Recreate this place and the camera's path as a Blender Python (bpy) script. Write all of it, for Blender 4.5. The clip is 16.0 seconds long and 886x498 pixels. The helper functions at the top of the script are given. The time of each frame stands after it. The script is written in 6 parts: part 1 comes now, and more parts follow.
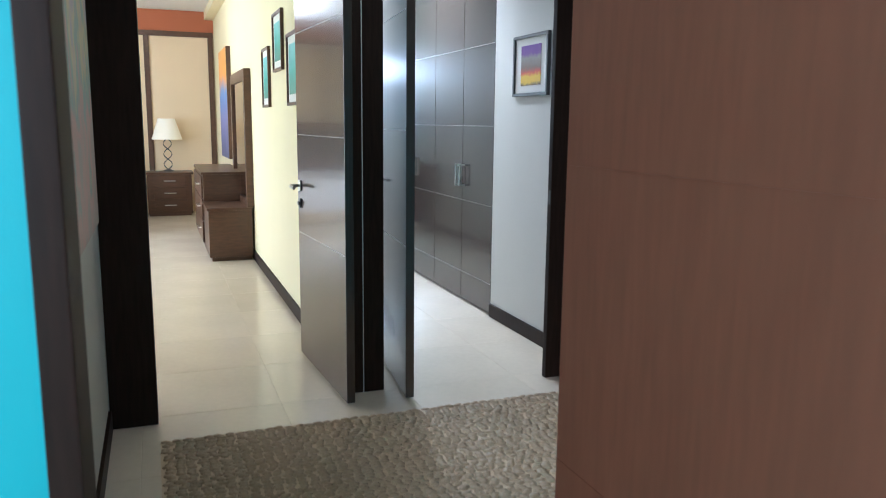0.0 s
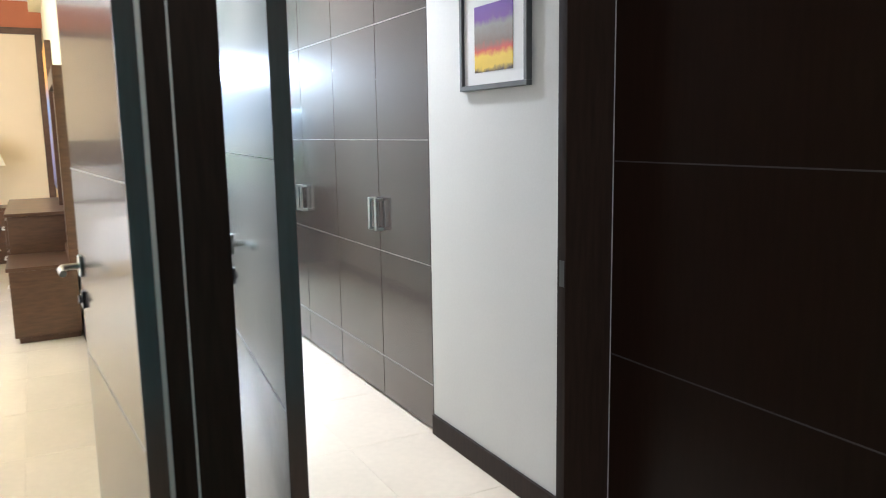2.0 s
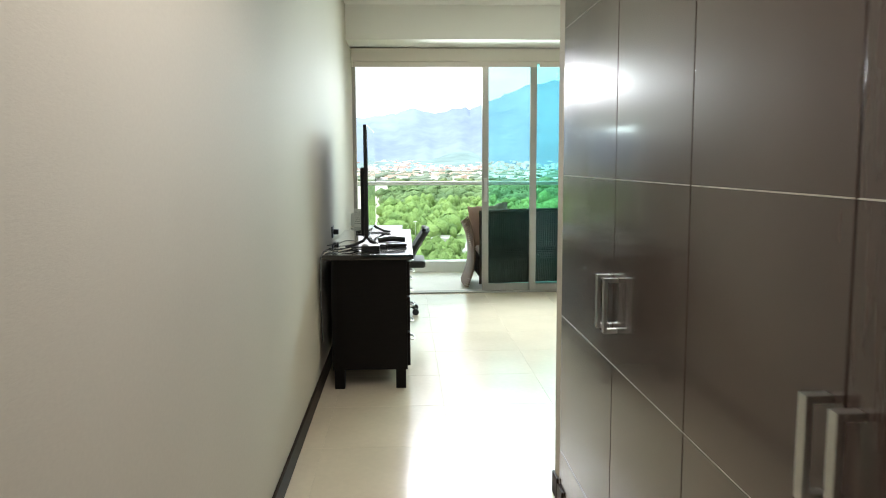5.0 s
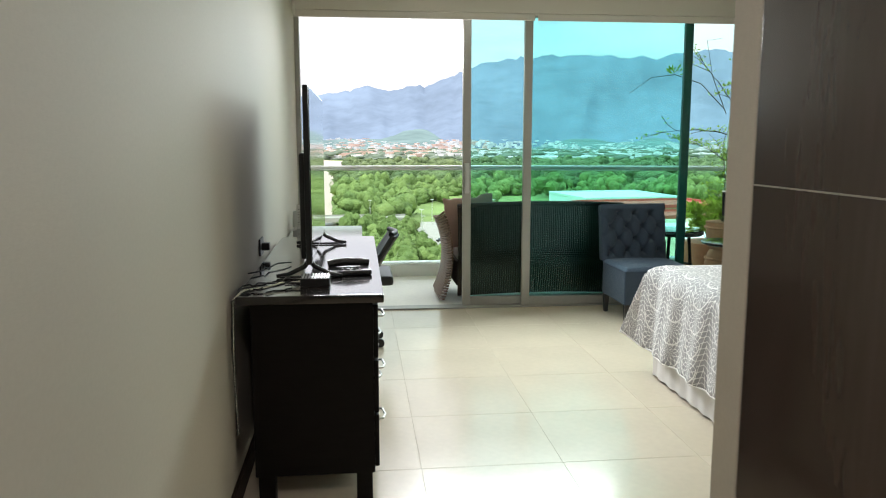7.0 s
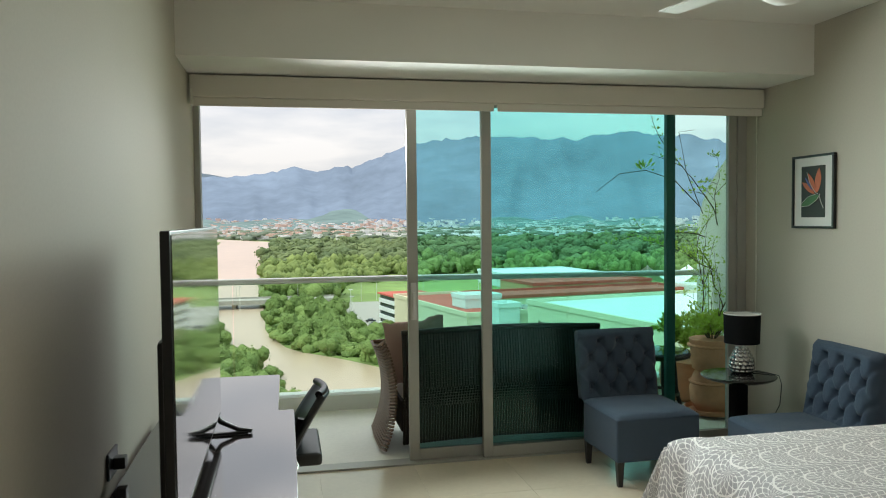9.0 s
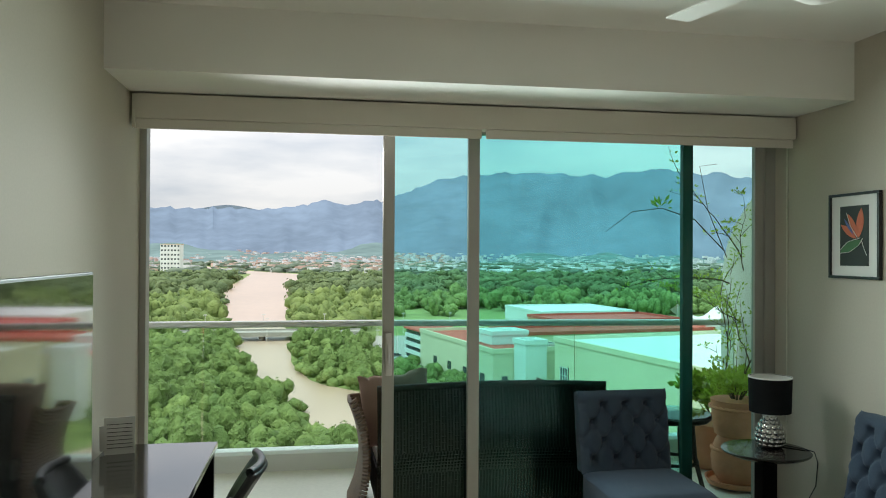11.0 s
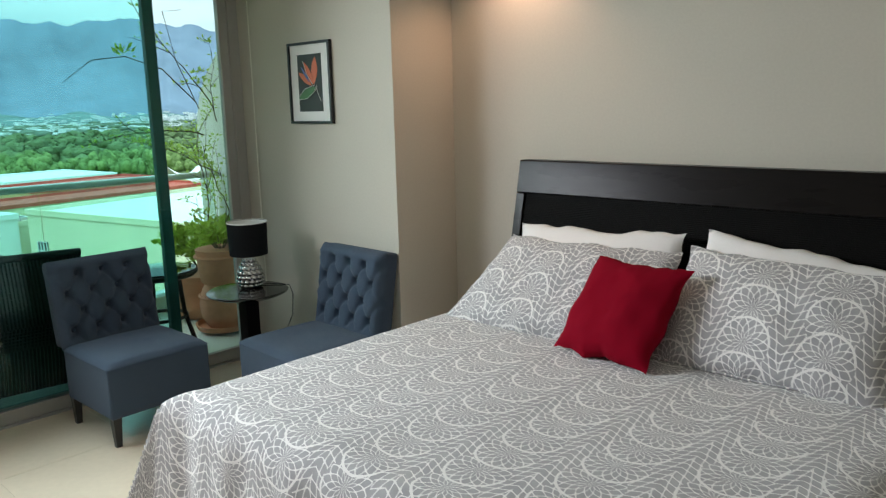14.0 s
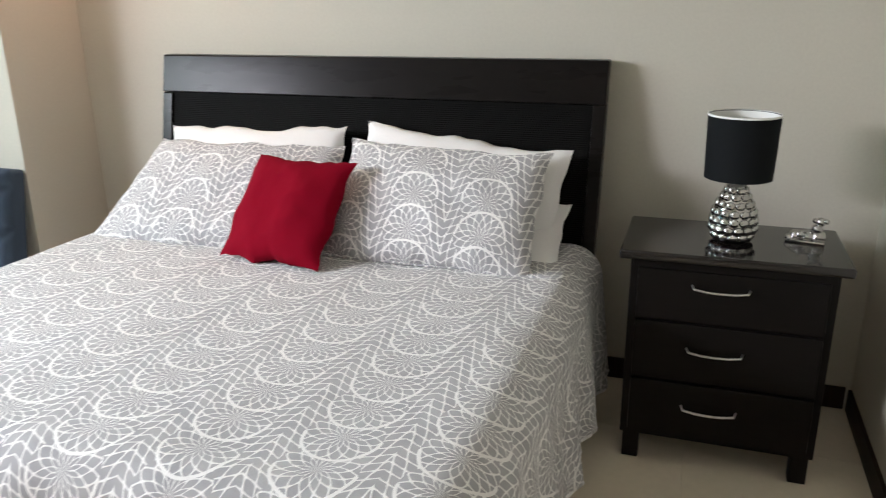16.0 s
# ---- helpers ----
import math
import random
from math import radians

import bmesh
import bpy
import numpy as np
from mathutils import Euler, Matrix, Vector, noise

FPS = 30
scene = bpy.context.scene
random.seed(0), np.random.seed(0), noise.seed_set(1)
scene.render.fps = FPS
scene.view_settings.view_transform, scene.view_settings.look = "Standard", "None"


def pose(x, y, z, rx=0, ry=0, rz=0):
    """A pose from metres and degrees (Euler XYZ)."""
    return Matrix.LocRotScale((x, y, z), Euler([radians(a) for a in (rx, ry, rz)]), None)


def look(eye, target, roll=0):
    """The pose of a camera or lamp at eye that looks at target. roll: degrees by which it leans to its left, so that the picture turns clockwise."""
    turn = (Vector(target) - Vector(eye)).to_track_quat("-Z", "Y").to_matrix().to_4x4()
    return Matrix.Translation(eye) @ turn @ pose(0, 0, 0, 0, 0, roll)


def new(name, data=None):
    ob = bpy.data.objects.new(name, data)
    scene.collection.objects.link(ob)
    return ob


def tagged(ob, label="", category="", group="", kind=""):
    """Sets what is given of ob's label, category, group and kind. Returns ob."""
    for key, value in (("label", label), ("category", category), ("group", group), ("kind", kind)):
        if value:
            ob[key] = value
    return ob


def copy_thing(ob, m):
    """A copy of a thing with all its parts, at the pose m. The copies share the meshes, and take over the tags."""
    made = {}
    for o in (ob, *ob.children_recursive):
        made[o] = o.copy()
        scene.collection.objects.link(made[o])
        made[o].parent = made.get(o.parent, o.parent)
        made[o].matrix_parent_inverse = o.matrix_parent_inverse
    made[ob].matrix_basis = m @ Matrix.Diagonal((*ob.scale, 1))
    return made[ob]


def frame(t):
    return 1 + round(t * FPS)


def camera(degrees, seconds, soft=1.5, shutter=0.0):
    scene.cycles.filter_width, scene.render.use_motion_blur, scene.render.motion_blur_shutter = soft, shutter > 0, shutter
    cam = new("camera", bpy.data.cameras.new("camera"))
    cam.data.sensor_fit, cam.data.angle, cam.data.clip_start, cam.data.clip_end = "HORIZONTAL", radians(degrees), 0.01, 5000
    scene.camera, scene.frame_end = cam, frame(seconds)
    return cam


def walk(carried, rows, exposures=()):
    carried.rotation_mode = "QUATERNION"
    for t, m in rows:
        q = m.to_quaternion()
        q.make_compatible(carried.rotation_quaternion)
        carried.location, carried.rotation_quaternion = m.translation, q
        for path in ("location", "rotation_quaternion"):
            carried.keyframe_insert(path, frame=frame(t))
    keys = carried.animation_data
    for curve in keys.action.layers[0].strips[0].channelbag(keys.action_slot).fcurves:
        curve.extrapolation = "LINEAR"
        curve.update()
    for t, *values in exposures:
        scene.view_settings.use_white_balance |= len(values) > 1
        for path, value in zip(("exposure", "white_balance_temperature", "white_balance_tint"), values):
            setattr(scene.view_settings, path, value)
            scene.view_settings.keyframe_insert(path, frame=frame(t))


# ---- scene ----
cam = camera(60.4, 16.0, soft=1.0, shutter=0.3)
PATH = [
    (0, (-0.985, -11.843, 1.296), (-0.289, -9.998, 0.969), 0.6),
    (0.3, (-0.906, -11.601, 1.32), (-0.235, -9.742, 1.014), -0.4),
    (0.6, (-0.854, -11.314, 1.288), (-0.158, -9.46, 1.01), -1.0),
    (0.9, (-0.778, -11.014, 1.3), (-0.002, -9.189, 1.037), -1.2),
    (1.5, (-0.549, -10.5, 1.322), (0.317, -8.72, 1.038), -0.7),
    (2.1, (-0.307, -10.0, 1.308), (0.632, -8.26, 1.004), -0.8),
    (2.5, (-0.084, -9.708, 1.300), (0.880, -7.978, 1.010), 0.1),
    (2.7, (-0.001, -9.563, 1.298), (0.923, -7.809, 1.035), 0.5),
    (3, (0.087, -9.33, 1.332), (0.911, -7.525, 1.083), 0.1),
    (3.5, (0.271, -8.926, 1.338), (0.836, -7.018, 1.134), -0.1),
    (4, (0.433, -8.567, 1.332), (0.76, -6.604, 1.134), 0.9),
    (4.7, (0.505, -7.948, 1.327), (0.605, -5.962, 1.11), -0.3),
    (7, (0.47, -6.003, 1.347), (0.687, -4.035, 1.065), 0.0),
    (7.5, (0.423, -5.629, 1.399), (0.782, -3.679, 1.137), -0.1),
    (8, (0.456, -5.332, 1.476), (0.845, -3.38, 1.275), 0.4),
    (8.5, (0.506, -5.057, 1.517), (0.884, -3.096, 1.405), -0.3),
    (9, (0.531, -4.785, 1.575), (0.935, -2.828, 1.497), -0.6),
    (9.2, (0.576, -4.718, 1.576), (0.959, -2.756, 1.513), -0.4),
    (11.3, (0.927, -4.223, 1.615), (1.259, -2.25, 1.63), 0.3),
    (11.5, (0.924, -4.224, 1.613), (1.331, -2.265, 1.611), 0.3),
    (12, (0.945, -4.194, 1.62), (1.673, -2.332, 1.549), 0.4),
    (12.5, (0.948, -4.189, 1.623), (1.973, -2.478, 1.479), 0.5),
    (13, (0.945, -4.19, 1.62), (2.193, -2.643, 1.399), -0.4),
    (13.5, (0.992, -4.203, 1.599), (2.349, -2.762, 1.31), -1.2),
    (14, (1.006, -4.203, 1.581), (2.435, -2.855, 1.209), -1.5),
    (14.5, (1.004, -4.185, 1.564), (2.52, -2.962, 1.109), -1.4),
    (15, (0.99, -4.174, 1.557), (2.63, -3.157, 1.032), -0.9),
    (15.5, (1.018, -4.174, 1.548), (2.748, -3.356, 0.965), -0.6),
    (16, (1.138, -4.173, 1.512), (2.939, -3.56, 0.895), -0.6),
]
EXPOSURES = [(0, 2.08, 4800, 9), (0.5, 2.15, 5000, 11), (2.1, 2.5, 5300, 12), (2.7, 2.55, 5800, 10), (3.5, 1.8, 5900, 9), (4.7, 1.2, 6300, 11), (7.0, 0.58, 6550, 15), (8.0, 0.22, 6700, 14), (9.0, 0.05, 6700, 12), (11.5, 0.0, 6400, 10), (12.5, -0.05, 6150, 6), (13.5, 0.2, 6600, 16), (14.5, 0.4, 6100, 19), (15.2, 0.68, 6150, 22), (16.0, 1.03, 6350, 23)]
walk(cam, [(t, look(eye, target, roll)) for t, eye, target, roll in PATH], EXPOSURES)

# ---- world and large lights ----
world = bpy.data.worlds.new("sky")
scene.world = world
world.use_nodes = True


def sky_nodes():
    nt = world.node_tree
    nt.nodes.clear()
    n, l = nt.nodes.new, nt.links.new
    out, bg = n("ShaderNodeOutputWorld"), n("ShaderNodeBackground")
    sky = n("ShaderNodeTexSky")
    sky.sky_type, sky.sun_disc = "NISHITA", False
    sky.sun_elevation, sky.sun_rotation = radians(48), radians(239)
    # thick broken cloud over the clear sky
    co, mp = n("ShaderNodeTexCoord"), n("ShaderNodeMapping")
    mp.inputs["Scale"].default_value = (1.6, 1.6, 7.0)
    nz = n("ShaderNodeTexNoise")
    nz.inputs["Scale"].default_value, nz.inputs["Detail"].default_value = 2.2, 7
    ramp = n("ShaderNodeValToRGB")
    ramp.color_ramp.elements[0].position, ramp.color_ramp.elements[0].color = 0.36, (5.6, 6.2, 6.9, 1)
    ramp.color_ramp.elements[1].position, ramp.color_ramp.elements[1].color = 0.62, (9.6, 9.6, 9.5, 1)
    mix = n("ShaderNodeMix")
    mix.data_type = "RGBA"
    mix.inputs[0].default_value = 0.88
    l(co.outputs["Generated"], mp.inputs["Vector"])
    l(mp.outputs["Vector"], nz.inputs["Vector"])
    l(nz.outputs["Fac"], ramp.inputs["Fac"])
    l(sky.outputs["Color"], mix.inputs[6])
    l(ramp.outputs["Color"], mix.inputs[7])
    # an overcast sky is brighter overhead than at the horizon
    sep, ma, sc = n("ShaderNodeSeparateXYZ"), n("ShaderNodeMath"), n("ShaderNodeVectorMath")
    l(co.outputs["Generated"], sep.inputs["Vector"])
    ma.operation, ma.use_clamp = "MULTIPLY_ADD", False
    ma.inputs[1].default_value, ma.inputs[2].default_value = 1.9, 0.86
    l(sep.outputs["Z"], ma.inputs[0])
    sc.operation = "SCALE"
    l(mix.outputs[2], sc.inputs[0])
    l(ma.outputs[0], sc.inputs["Scale"])
    l(sc.outputs["Vector"], bg.inputs["Color"])
    bg.inputs["Strength"].default_value = 0.1
    l(bg.outputs["Background"], out.inputs["Surface"])


sky_nodes()


def lamp(name, kind, m, energy, colour=(1, 1, 1), size=0.1, size_y=None, angle=None, spot=None, spread=180):
    data = bpy.data.lights.new(name, kind)
    data.energy, data.color = energy, colour
    if kind == "AREA":
        data.size, data.spread = size, radians(spread)
        if size_y:
            data.shape, data.size_y = "RECTANGLE", size_y
    elif kind == "SUN":
        data.angle = radians(angle)
    else:
        data.shadow_soft_size = size
    if spot:
        data.spot_size, data.spot_blend = radians(spot), 0.6
    ob = new(name, data)
    ob.matrix_world = m
    return ob


lamp("sun", "SUN", look((0, 0, 50), (40, 24, 0)), 1.7, (1.0, 0.97, 0.92), angle=14)
# added area lamps that boost the skylight entering by the bedroom's glazed front
lamp("window_light", "AREA", look((1.75, -0.13, 1.88), (1.9, -5, 0.3)), 28, (0.80, 1.0, 0.95), 1.6, 0.55, spread=140)
lamp("window_light_side", "AREA", look((0.75, -0.03, 2.10), (2.9, -3.9, 0.5)), 22, (0.93, 0.975, 1.0), 1.0, 0.22, spread=110)
# added fill for the second bedroom, set before an assumed, unseen window
lamp("second_room_fill", "AREA", look((-3.9, -4.2, 1.4), (-0.2, -4.2, 1.2)), 24, (1.0, 0.90, 0.76), 2.6, 1.9)
# added fill for the third room, before a solid wall without a window
lamp("third_room_fill", "AREA", look((-2.38, -12.5, 1.6), (0.6, -9.8, 1.0)), 24, (1.0, 0.95, 0.87), 1.2, 1.2)


# ---- materials ----
def material(name, colour=(0.5, 0.5, 0.5), rough=0.5, metal=0.0, grain=0.0, grain_scale=40.0, bump=0.0, bump_scale=60.0,
             stretch=(1, 1, 1), spot=0.0, spot_scale=1.5, coat=0.0, sheen=0.0, vary=0.0, spec=0.5, emit=None, power=0.0, rough_vary=0.0):
    mat = bpy.data.materials.new(name)
    mat.use_nodes = True
    nt = mat.node_tree
    b = nt.nodes["Principled BSDF"]
    n, l = nt.nodes.new, nt.links.new
    b.inputs["Base Color"].default_value = (*colour, 1)
    b.inputs["Roughness"].default_value, b.inputs["Metallic"].default_value = rough, metal
    b.inputs["Coat Weight"].default_value, b.inputs["Coat Roughness"].default_value = coat, 0.08
    b.inputs["Sheen Weight"].default_value = sheen
    b.inputs["Specular IOR Level"].default_value = spec
    if emit:
        b.inputs["Emission Color"].default_value, b.inputs["Emission Strength"].default_value = (*emit, 1), power
    co, mp = n("ShaderNodeTexCoord"), n("ShaderNodeMapping")
    mp.inputs["Scale"].default_value = stretch
    l(co.outputs["Object"], mp.inputs["Vector"])
    value = None

    def noise_node(scale, detail=5):
        t = n("ShaderNodeTexNoise")
        t.inputs["Scale"].default_value, t.inputs["Detail"].default_value = scale, detail
        l(mp.outputs["Vector"], t.inputs["Vector"])
        return t

    def span(socket, amount):
        m = n("ShaderNodeMapRange")
        m.inputs["From Min"].default_value, m.inputs["From Max"].default_value = 0.25, 0.75
        m.inputs["To Min"].default_value, m.inputs["To Max"].default_value = 1 - amount, 1 + amount
        l(socket, m.inputs["Value"])
        return m.outputs["Result"]

    def times(a, c):
        if a is None:
            return c
        m = n("ShaderNodeMath")
        m.operation = "MULTIPLY"
        l(a, m.inputs[0])
        l(c, m.inputs[1])
        return m.outputs[0]

    if grain:
        value = times(value, span(noise_node(grain_scale).outputs["Fac"], grain))
    if spot:
        value = times(value, span(noise_node(spot_scale, 3).outputs["Fac"], spot))
    if vary:
        oi = n("ShaderNodeObjectInfo")
        m = n("ShaderNodeMapRange")
        m.inputs["To Min"].default_value, m.inputs["To Max"].default_value = 1 - vary, 1 + vary
        l(oi.outputs["Random"], m.inputs["Value"])
        value = times(value, m.outputs["Result"])
    if value is not None:
        mul = n("ShaderNodeVectorMath")
        mul.operation = "SCALE"
        mul.inputs[0].default_value = colour
        l(value, mul.inputs["Scale"])
        l(mul.outputs["Vector"], b.inputs["Base Color"])
    if rough_vary:
        m = n("ShaderNodeMapRange")
        m.inputs["To Min"].default_value, m.inputs["To Max"].default_value = rough - rough_vary, rough + rough_vary
        l(noise_node(3.0, 6).outputs["Fac"], m.inputs["Value"])
        l(m.outputs["Result"], b.inputs["Roughness"])
    if bump:
        bp = n("ShaderNodeBump")
        bp.inputs["Strength"].default_value, bp.inputs["Distance"].default_value = bump, 0.004
        l(noise_node(bump_scale, 4).outputs["Fac"], bp.inputs["Height"])
        l(bp.outputs["Normal"], b.inputs["Normal"])
    return mat


def pane_material(name, tint):
    """Flat glass: tinted light goes straight through, the gloss grows towards grazing."""
    mat = bpy.data.materials.new(name)
    mat.use_nodes = True
    nt = mat.node_tree
    nt.nodes.remove(nt.nodes["Principled BSDF"])
    n, l = nt.nodes.new, nt.links.new
    out = nt.nodes["Material Output"]
    tr, gl, mx, fr = n("ShaderNodeBsdfTransparent"), n("ShaderNodeBsdfGlossy"), n("ShaderNodeMixShader"), n("ShaderNodeFresnel")
    tr.inputs["Color"].default_value = (*tint, 1)
    gl.inputs["Roughness"].default_value = 0.01
    fr.inputs["IOR"].default_value = 1.24
    l(fr.outputs["Fac"], mx.inputs["Fac"])
    l(tr.outputs[0], mx.inputs[1])
    l(gl.outputs[0], mx.inputs[2])
    l(mx.outputs[0], out.inputs["Surface"])
    return mat


M = dict(
    wall=material("greige_wall_paint", (0.53, 0.49, 0.415), 0.75, grain=0.03, grain_scale=90, spot=0.04, spot_scale=0.9, bump=0.12, bump_scale=220),
    ceiling=material("white_ceiling_paint", (0.78, 0.76, 0.71), 0.85, spot=0.03, bump=0.1, bump_scale=160),
    pale=material("corridor_wall_paint", (0.60, 0.59, 0.55), 0.7, grain=0.02, grain_scale=90, spot=0.03, bump=0.1, bump_scale=220),
    yellow=material("pale_yellow_wall_paint", (0.80, 0.72, 0.46), 0.7, spot=0.03, bump=0.1, bump_scale=200),
    orange=material("burnt_orange_wall_paint", (0.42, 0.13, 0.05), 0.7, spot=0.05, bump=0.1, bump_scale=200),
    cream=material("cream_wall_panel", (0.74, 0.58, 0.37), 0.6, spot=0.03, bump=0.05, bump_scale=90),
    turquoise=material("turquoise_wall_paint", (0.06, 0.42, 0.46), 0.6, spot=0.03, bump=0.1, bump_scale=200),
    grout=material("floor_joint", (0.65, 0.565, 0.445), 0.9, grain=0.1),
    tile=material("cream_porcelain_tile", (0.71, 0.615, 0.48), 0.19, grain=0.03, grain_scale=30, spot=0.04, spot_scale=2.5, vary=0.025, bump=0.02, bump_scale=12, rough_vary=0.06),
    carpet=material("pebbled_rug", (0.52, 0.39, 0.25), 0.6, grain=0.15, grain_scale=120, spot=0.1, bump=0.3, bump_scale=300, vary=0.2),
    door=material("dark_stained_door_veneer", (0.052, 0.035, 0.029), 0.22, grain=0.13, grain_scale=14, stretch=(5, 5, 0.5), spot=0.06, coat=0.3, rough_vary=0.03),
    brown_door=material("reddish_brown_door_veneer", (0.14, 0.054, 0.028), 0.5, grain=0.12, grain_scale=14, stretch=(5, 5, 0.5), spot=0.05, spec=0.3),
    panel=material("dark_hall_panel_veneer", (0.013, 0.0065, 0.004), 0.32, grain=0.2, grain_scale=14, stretch=(5, 5, 0.5), spec=0.13, rough_vary=0.05),
    frame=material("dark_door_frame_wood", (0.022, 0.012, 0.008), 0.55, grain=0.3, grain_scale=14, stretch=(5, 5, 0.5), spec=0.18),
    groove=material("pale_inlay_strip", (0.42, 0.39, 0.35), 0.35, metal=0.5),
    black_wood=material("black_brown_lacquered_wood", (0.0055, 0.0042, 0.0038), 0.36, grain=0.3, grain_scale=10, stretch=(1, 1, 6), spec=0.14),
    mirror_top=material("polished_black_lacquer", (0.014, 0.011, 0.010), 0.10, grain=0.2, grain_scale=20, coat=0.6, rough_vary=0.04),
    black_top=material("polished_black_top", (0.010, 0.008, 0.0075), 0.10, grain=0.2, grain_scale=20, coat=0.15, spec=0.4, rough_vary=0.04),
    brown_wood=material("walnut_brown_wood", (0.085, 0.040, 0.020), 0.38, grain=0.3, grain_scale=12, stretch=(1, 1, 5), coat=0.2),
    steel=material("brushed_steel", (0.62, 0.61, 0.59), 0.28, metal=1.0, grain=0.05, grain_scale=200),
    dark_metal=material("dark_gunmetal", (0.10, 0.10, 0.10), 0.35, metal=0.7),
    chrome=material("mirror_chrome", (0.48, 0.47, 0.46), 0.05, metal=1.0),
    alu=material("white_aluminium_frame", (0.40, 0.39, 0.36), 0.42, metal=0.15, grain=0.02, grain_scale=60),
    # plain aluminium coloured with backlit shade and the green of the glass before it
    backlit_alu=material("shade_green_aluminium", (0.02, 0.10, 0.085), 0.4, grain=0.05, grain_scale=60),
    rail=material("satin_aluminium_rail", (0.72, 0.72, 0.70), 0.35, metal=0.5),
    blind=material("cream_blind_fabric", (0.66, 0.62, 0.54), 0.8, grain=0.04, grain_scale=300, bump=0.1, bump_scale=400),
    glass_green=pane_material("green_tinted_glass", (0.71, 0.955, 0.94)),
    glass_pale=pane_material("faintly_tinted_glass", (0.80, 0.967, 0.95)),
    glass_rail=pane_material("pale_green_glass", (0.88, 0.97, 0.93)),
    glass_clear=pane_material("clear_glass", (0.97, 0.98, 0.97)),
    balcony=material("pale_balcony_tile", (0.82, 0.79, 0.72), 0.5, grain=0.04, spot=0.06, bump=0.05),
    white=material("white_painted_concrete", (0.80, 0.80, 0.77), 0.8, spot=0.05, bump=0.1),
    plastic_black=material("black_plastic", (0.012, 0.012, 0.013), 0.35, grain=0.1),
    plastic_white=material("ivory_white_plastic", (0.72, 0.70, 0.60), 0.4, grain=0.02, spot=0.04),
    screen=material("glossy_dark_screen", (0.012, 0.014, 0.014), 0.035, coat=1.0, spec=1.0),
    fabric=material("slate_blue_upholstery", (0.040, 0.064, 0.100), 0.9, grain=0.14, grain_scale=420, spot=0.06, spot_scale=6, bump=0.5, bump_scale=700, sheen=0.06),
    linen=material("white_cotton", (0.80, 0.77, 0.76), 0.9, grain=0.03, grain_scale=200, bump=0.25, bump_scale=30, sheen=0.2),
    red=material("crimson_cushion_cloth", (0.21, 0.001, 0.011), 0.9, grain=0.12, grain_scale=500, bump=0.3, bump_scale=600, spec=0.08),
    shade=material("black_lampshade_cloth", (0.008, 0.009, 0.010), 0.8, grain=0.15, grain_scale=400, bump=0.2, bump_scale=500, spec=0.1),
    shade_in=material("white_shade_lining", (0.80, 0.79, 0.76), 0.8),
    terracotta=material("terracotta", (0.62, 0.27, 0.15), 0.8, grain=0.12, grain_scale=30, spot=0.15, spot_scale=6, bump=0.3, bump_scale=90),
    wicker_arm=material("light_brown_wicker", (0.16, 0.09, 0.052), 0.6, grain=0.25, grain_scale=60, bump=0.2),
    # the same wicker, its brown darkened to stand in for backlit shade
    wicker=material("shade_darkened_wicker", (0.030, 0.017, 0.011), 0.6, grain=0.25, grain_scale=60, vary=0.1, bump=0.2),
    soil=material("potting_soil", (0.05, 0.035, 0.02), 0.95, grain=0.3, bump=0.8),
    leaf=material("garden_leaf", (0.13, 0.22, 0.035), 0.6, grain=0.3, grain_scale=20, spot=0.25, spot_scale=8),
    twig=material("grey_brown_twig", (0.11, 0.085, 0.05), 0.85, grain=0.2),
    paper=material("white_paper", (0.78, 0.77, 0.74), 0.7),
)


# ---- mesh helpers ----
def box(bm, x0, x1, y0, y1, z0, z1, bevel=0.0, seg=2, at=None):
    r = bmesh.ops.create_cube(bm, size=1.0)
    vs = r["verts"]
    m = Matrix.Translation(((x0 + x1) / 2, (y0 + y1) / 2, (z0 + z1) / 2)) @ Matrix.Diagonal((abs(x1 - x0), abs(y1 - y0), abs(z1 - z0), 1))
    bmesh.ops.transform(bm, matrix=m, verts=vs)
    if bevel:
        es = list({e for v in vs for e in v.link_edges})
        g = bmesh.ops.bevel(bm, geom=es, offset=bevel, segments=seg, profile=0.6, affect="EDGES")
        vs = g["verts"]
    if at is not None:
        bmesh.ops.transform(bm, matrix=at, verts=[v for v in vs if v.is_valid])
    return bm


def cyl(bm, a, b, r, r2=None, seg=20):
    a, b = Vector(a), Vector(b)
    d = b - a
    g = bmesh.ops.create_cone(bm, cap_ends=True, segments=seg, radius1=r, radius2=r if r2 is None else r2, depth=d.length)
    m = Matrix.Translation((a + b) / 2) @ d.to_track_quat("Z", "Y").to_matrix().to_4x4()
    bmesh.ops.transform(bm, matrix=m, verts=g["verts"])
    return bm


def lathe(bm, profile, centre=(0, 0, 0), seg=32):
    """Turns (radius, height) pairs round the upright axis."""
    cx, cy, cz = centre
    rings = []
    for r, z in profile:
        rings.append([bm.verts.new((cx + r * math.cos(2 * math.pi * i / seg), cy + r * math.sin(2 * math.pi * i / seg), cz + z)) for i in range(seg)])
    for a, b in zip(rings, rings[1:]):
        for i in range(seg):
            bm.faces.new((a[i], a[(i + 1) % seg], b[(i + 1) % seg], b[i]))
    if profile[0][0] > 1e-4:
        bm.faces.new(rings[0][::-1])
    if profile[-1][0] > 1e-4:
        bm.faces.new(rings[-1])
    return bm


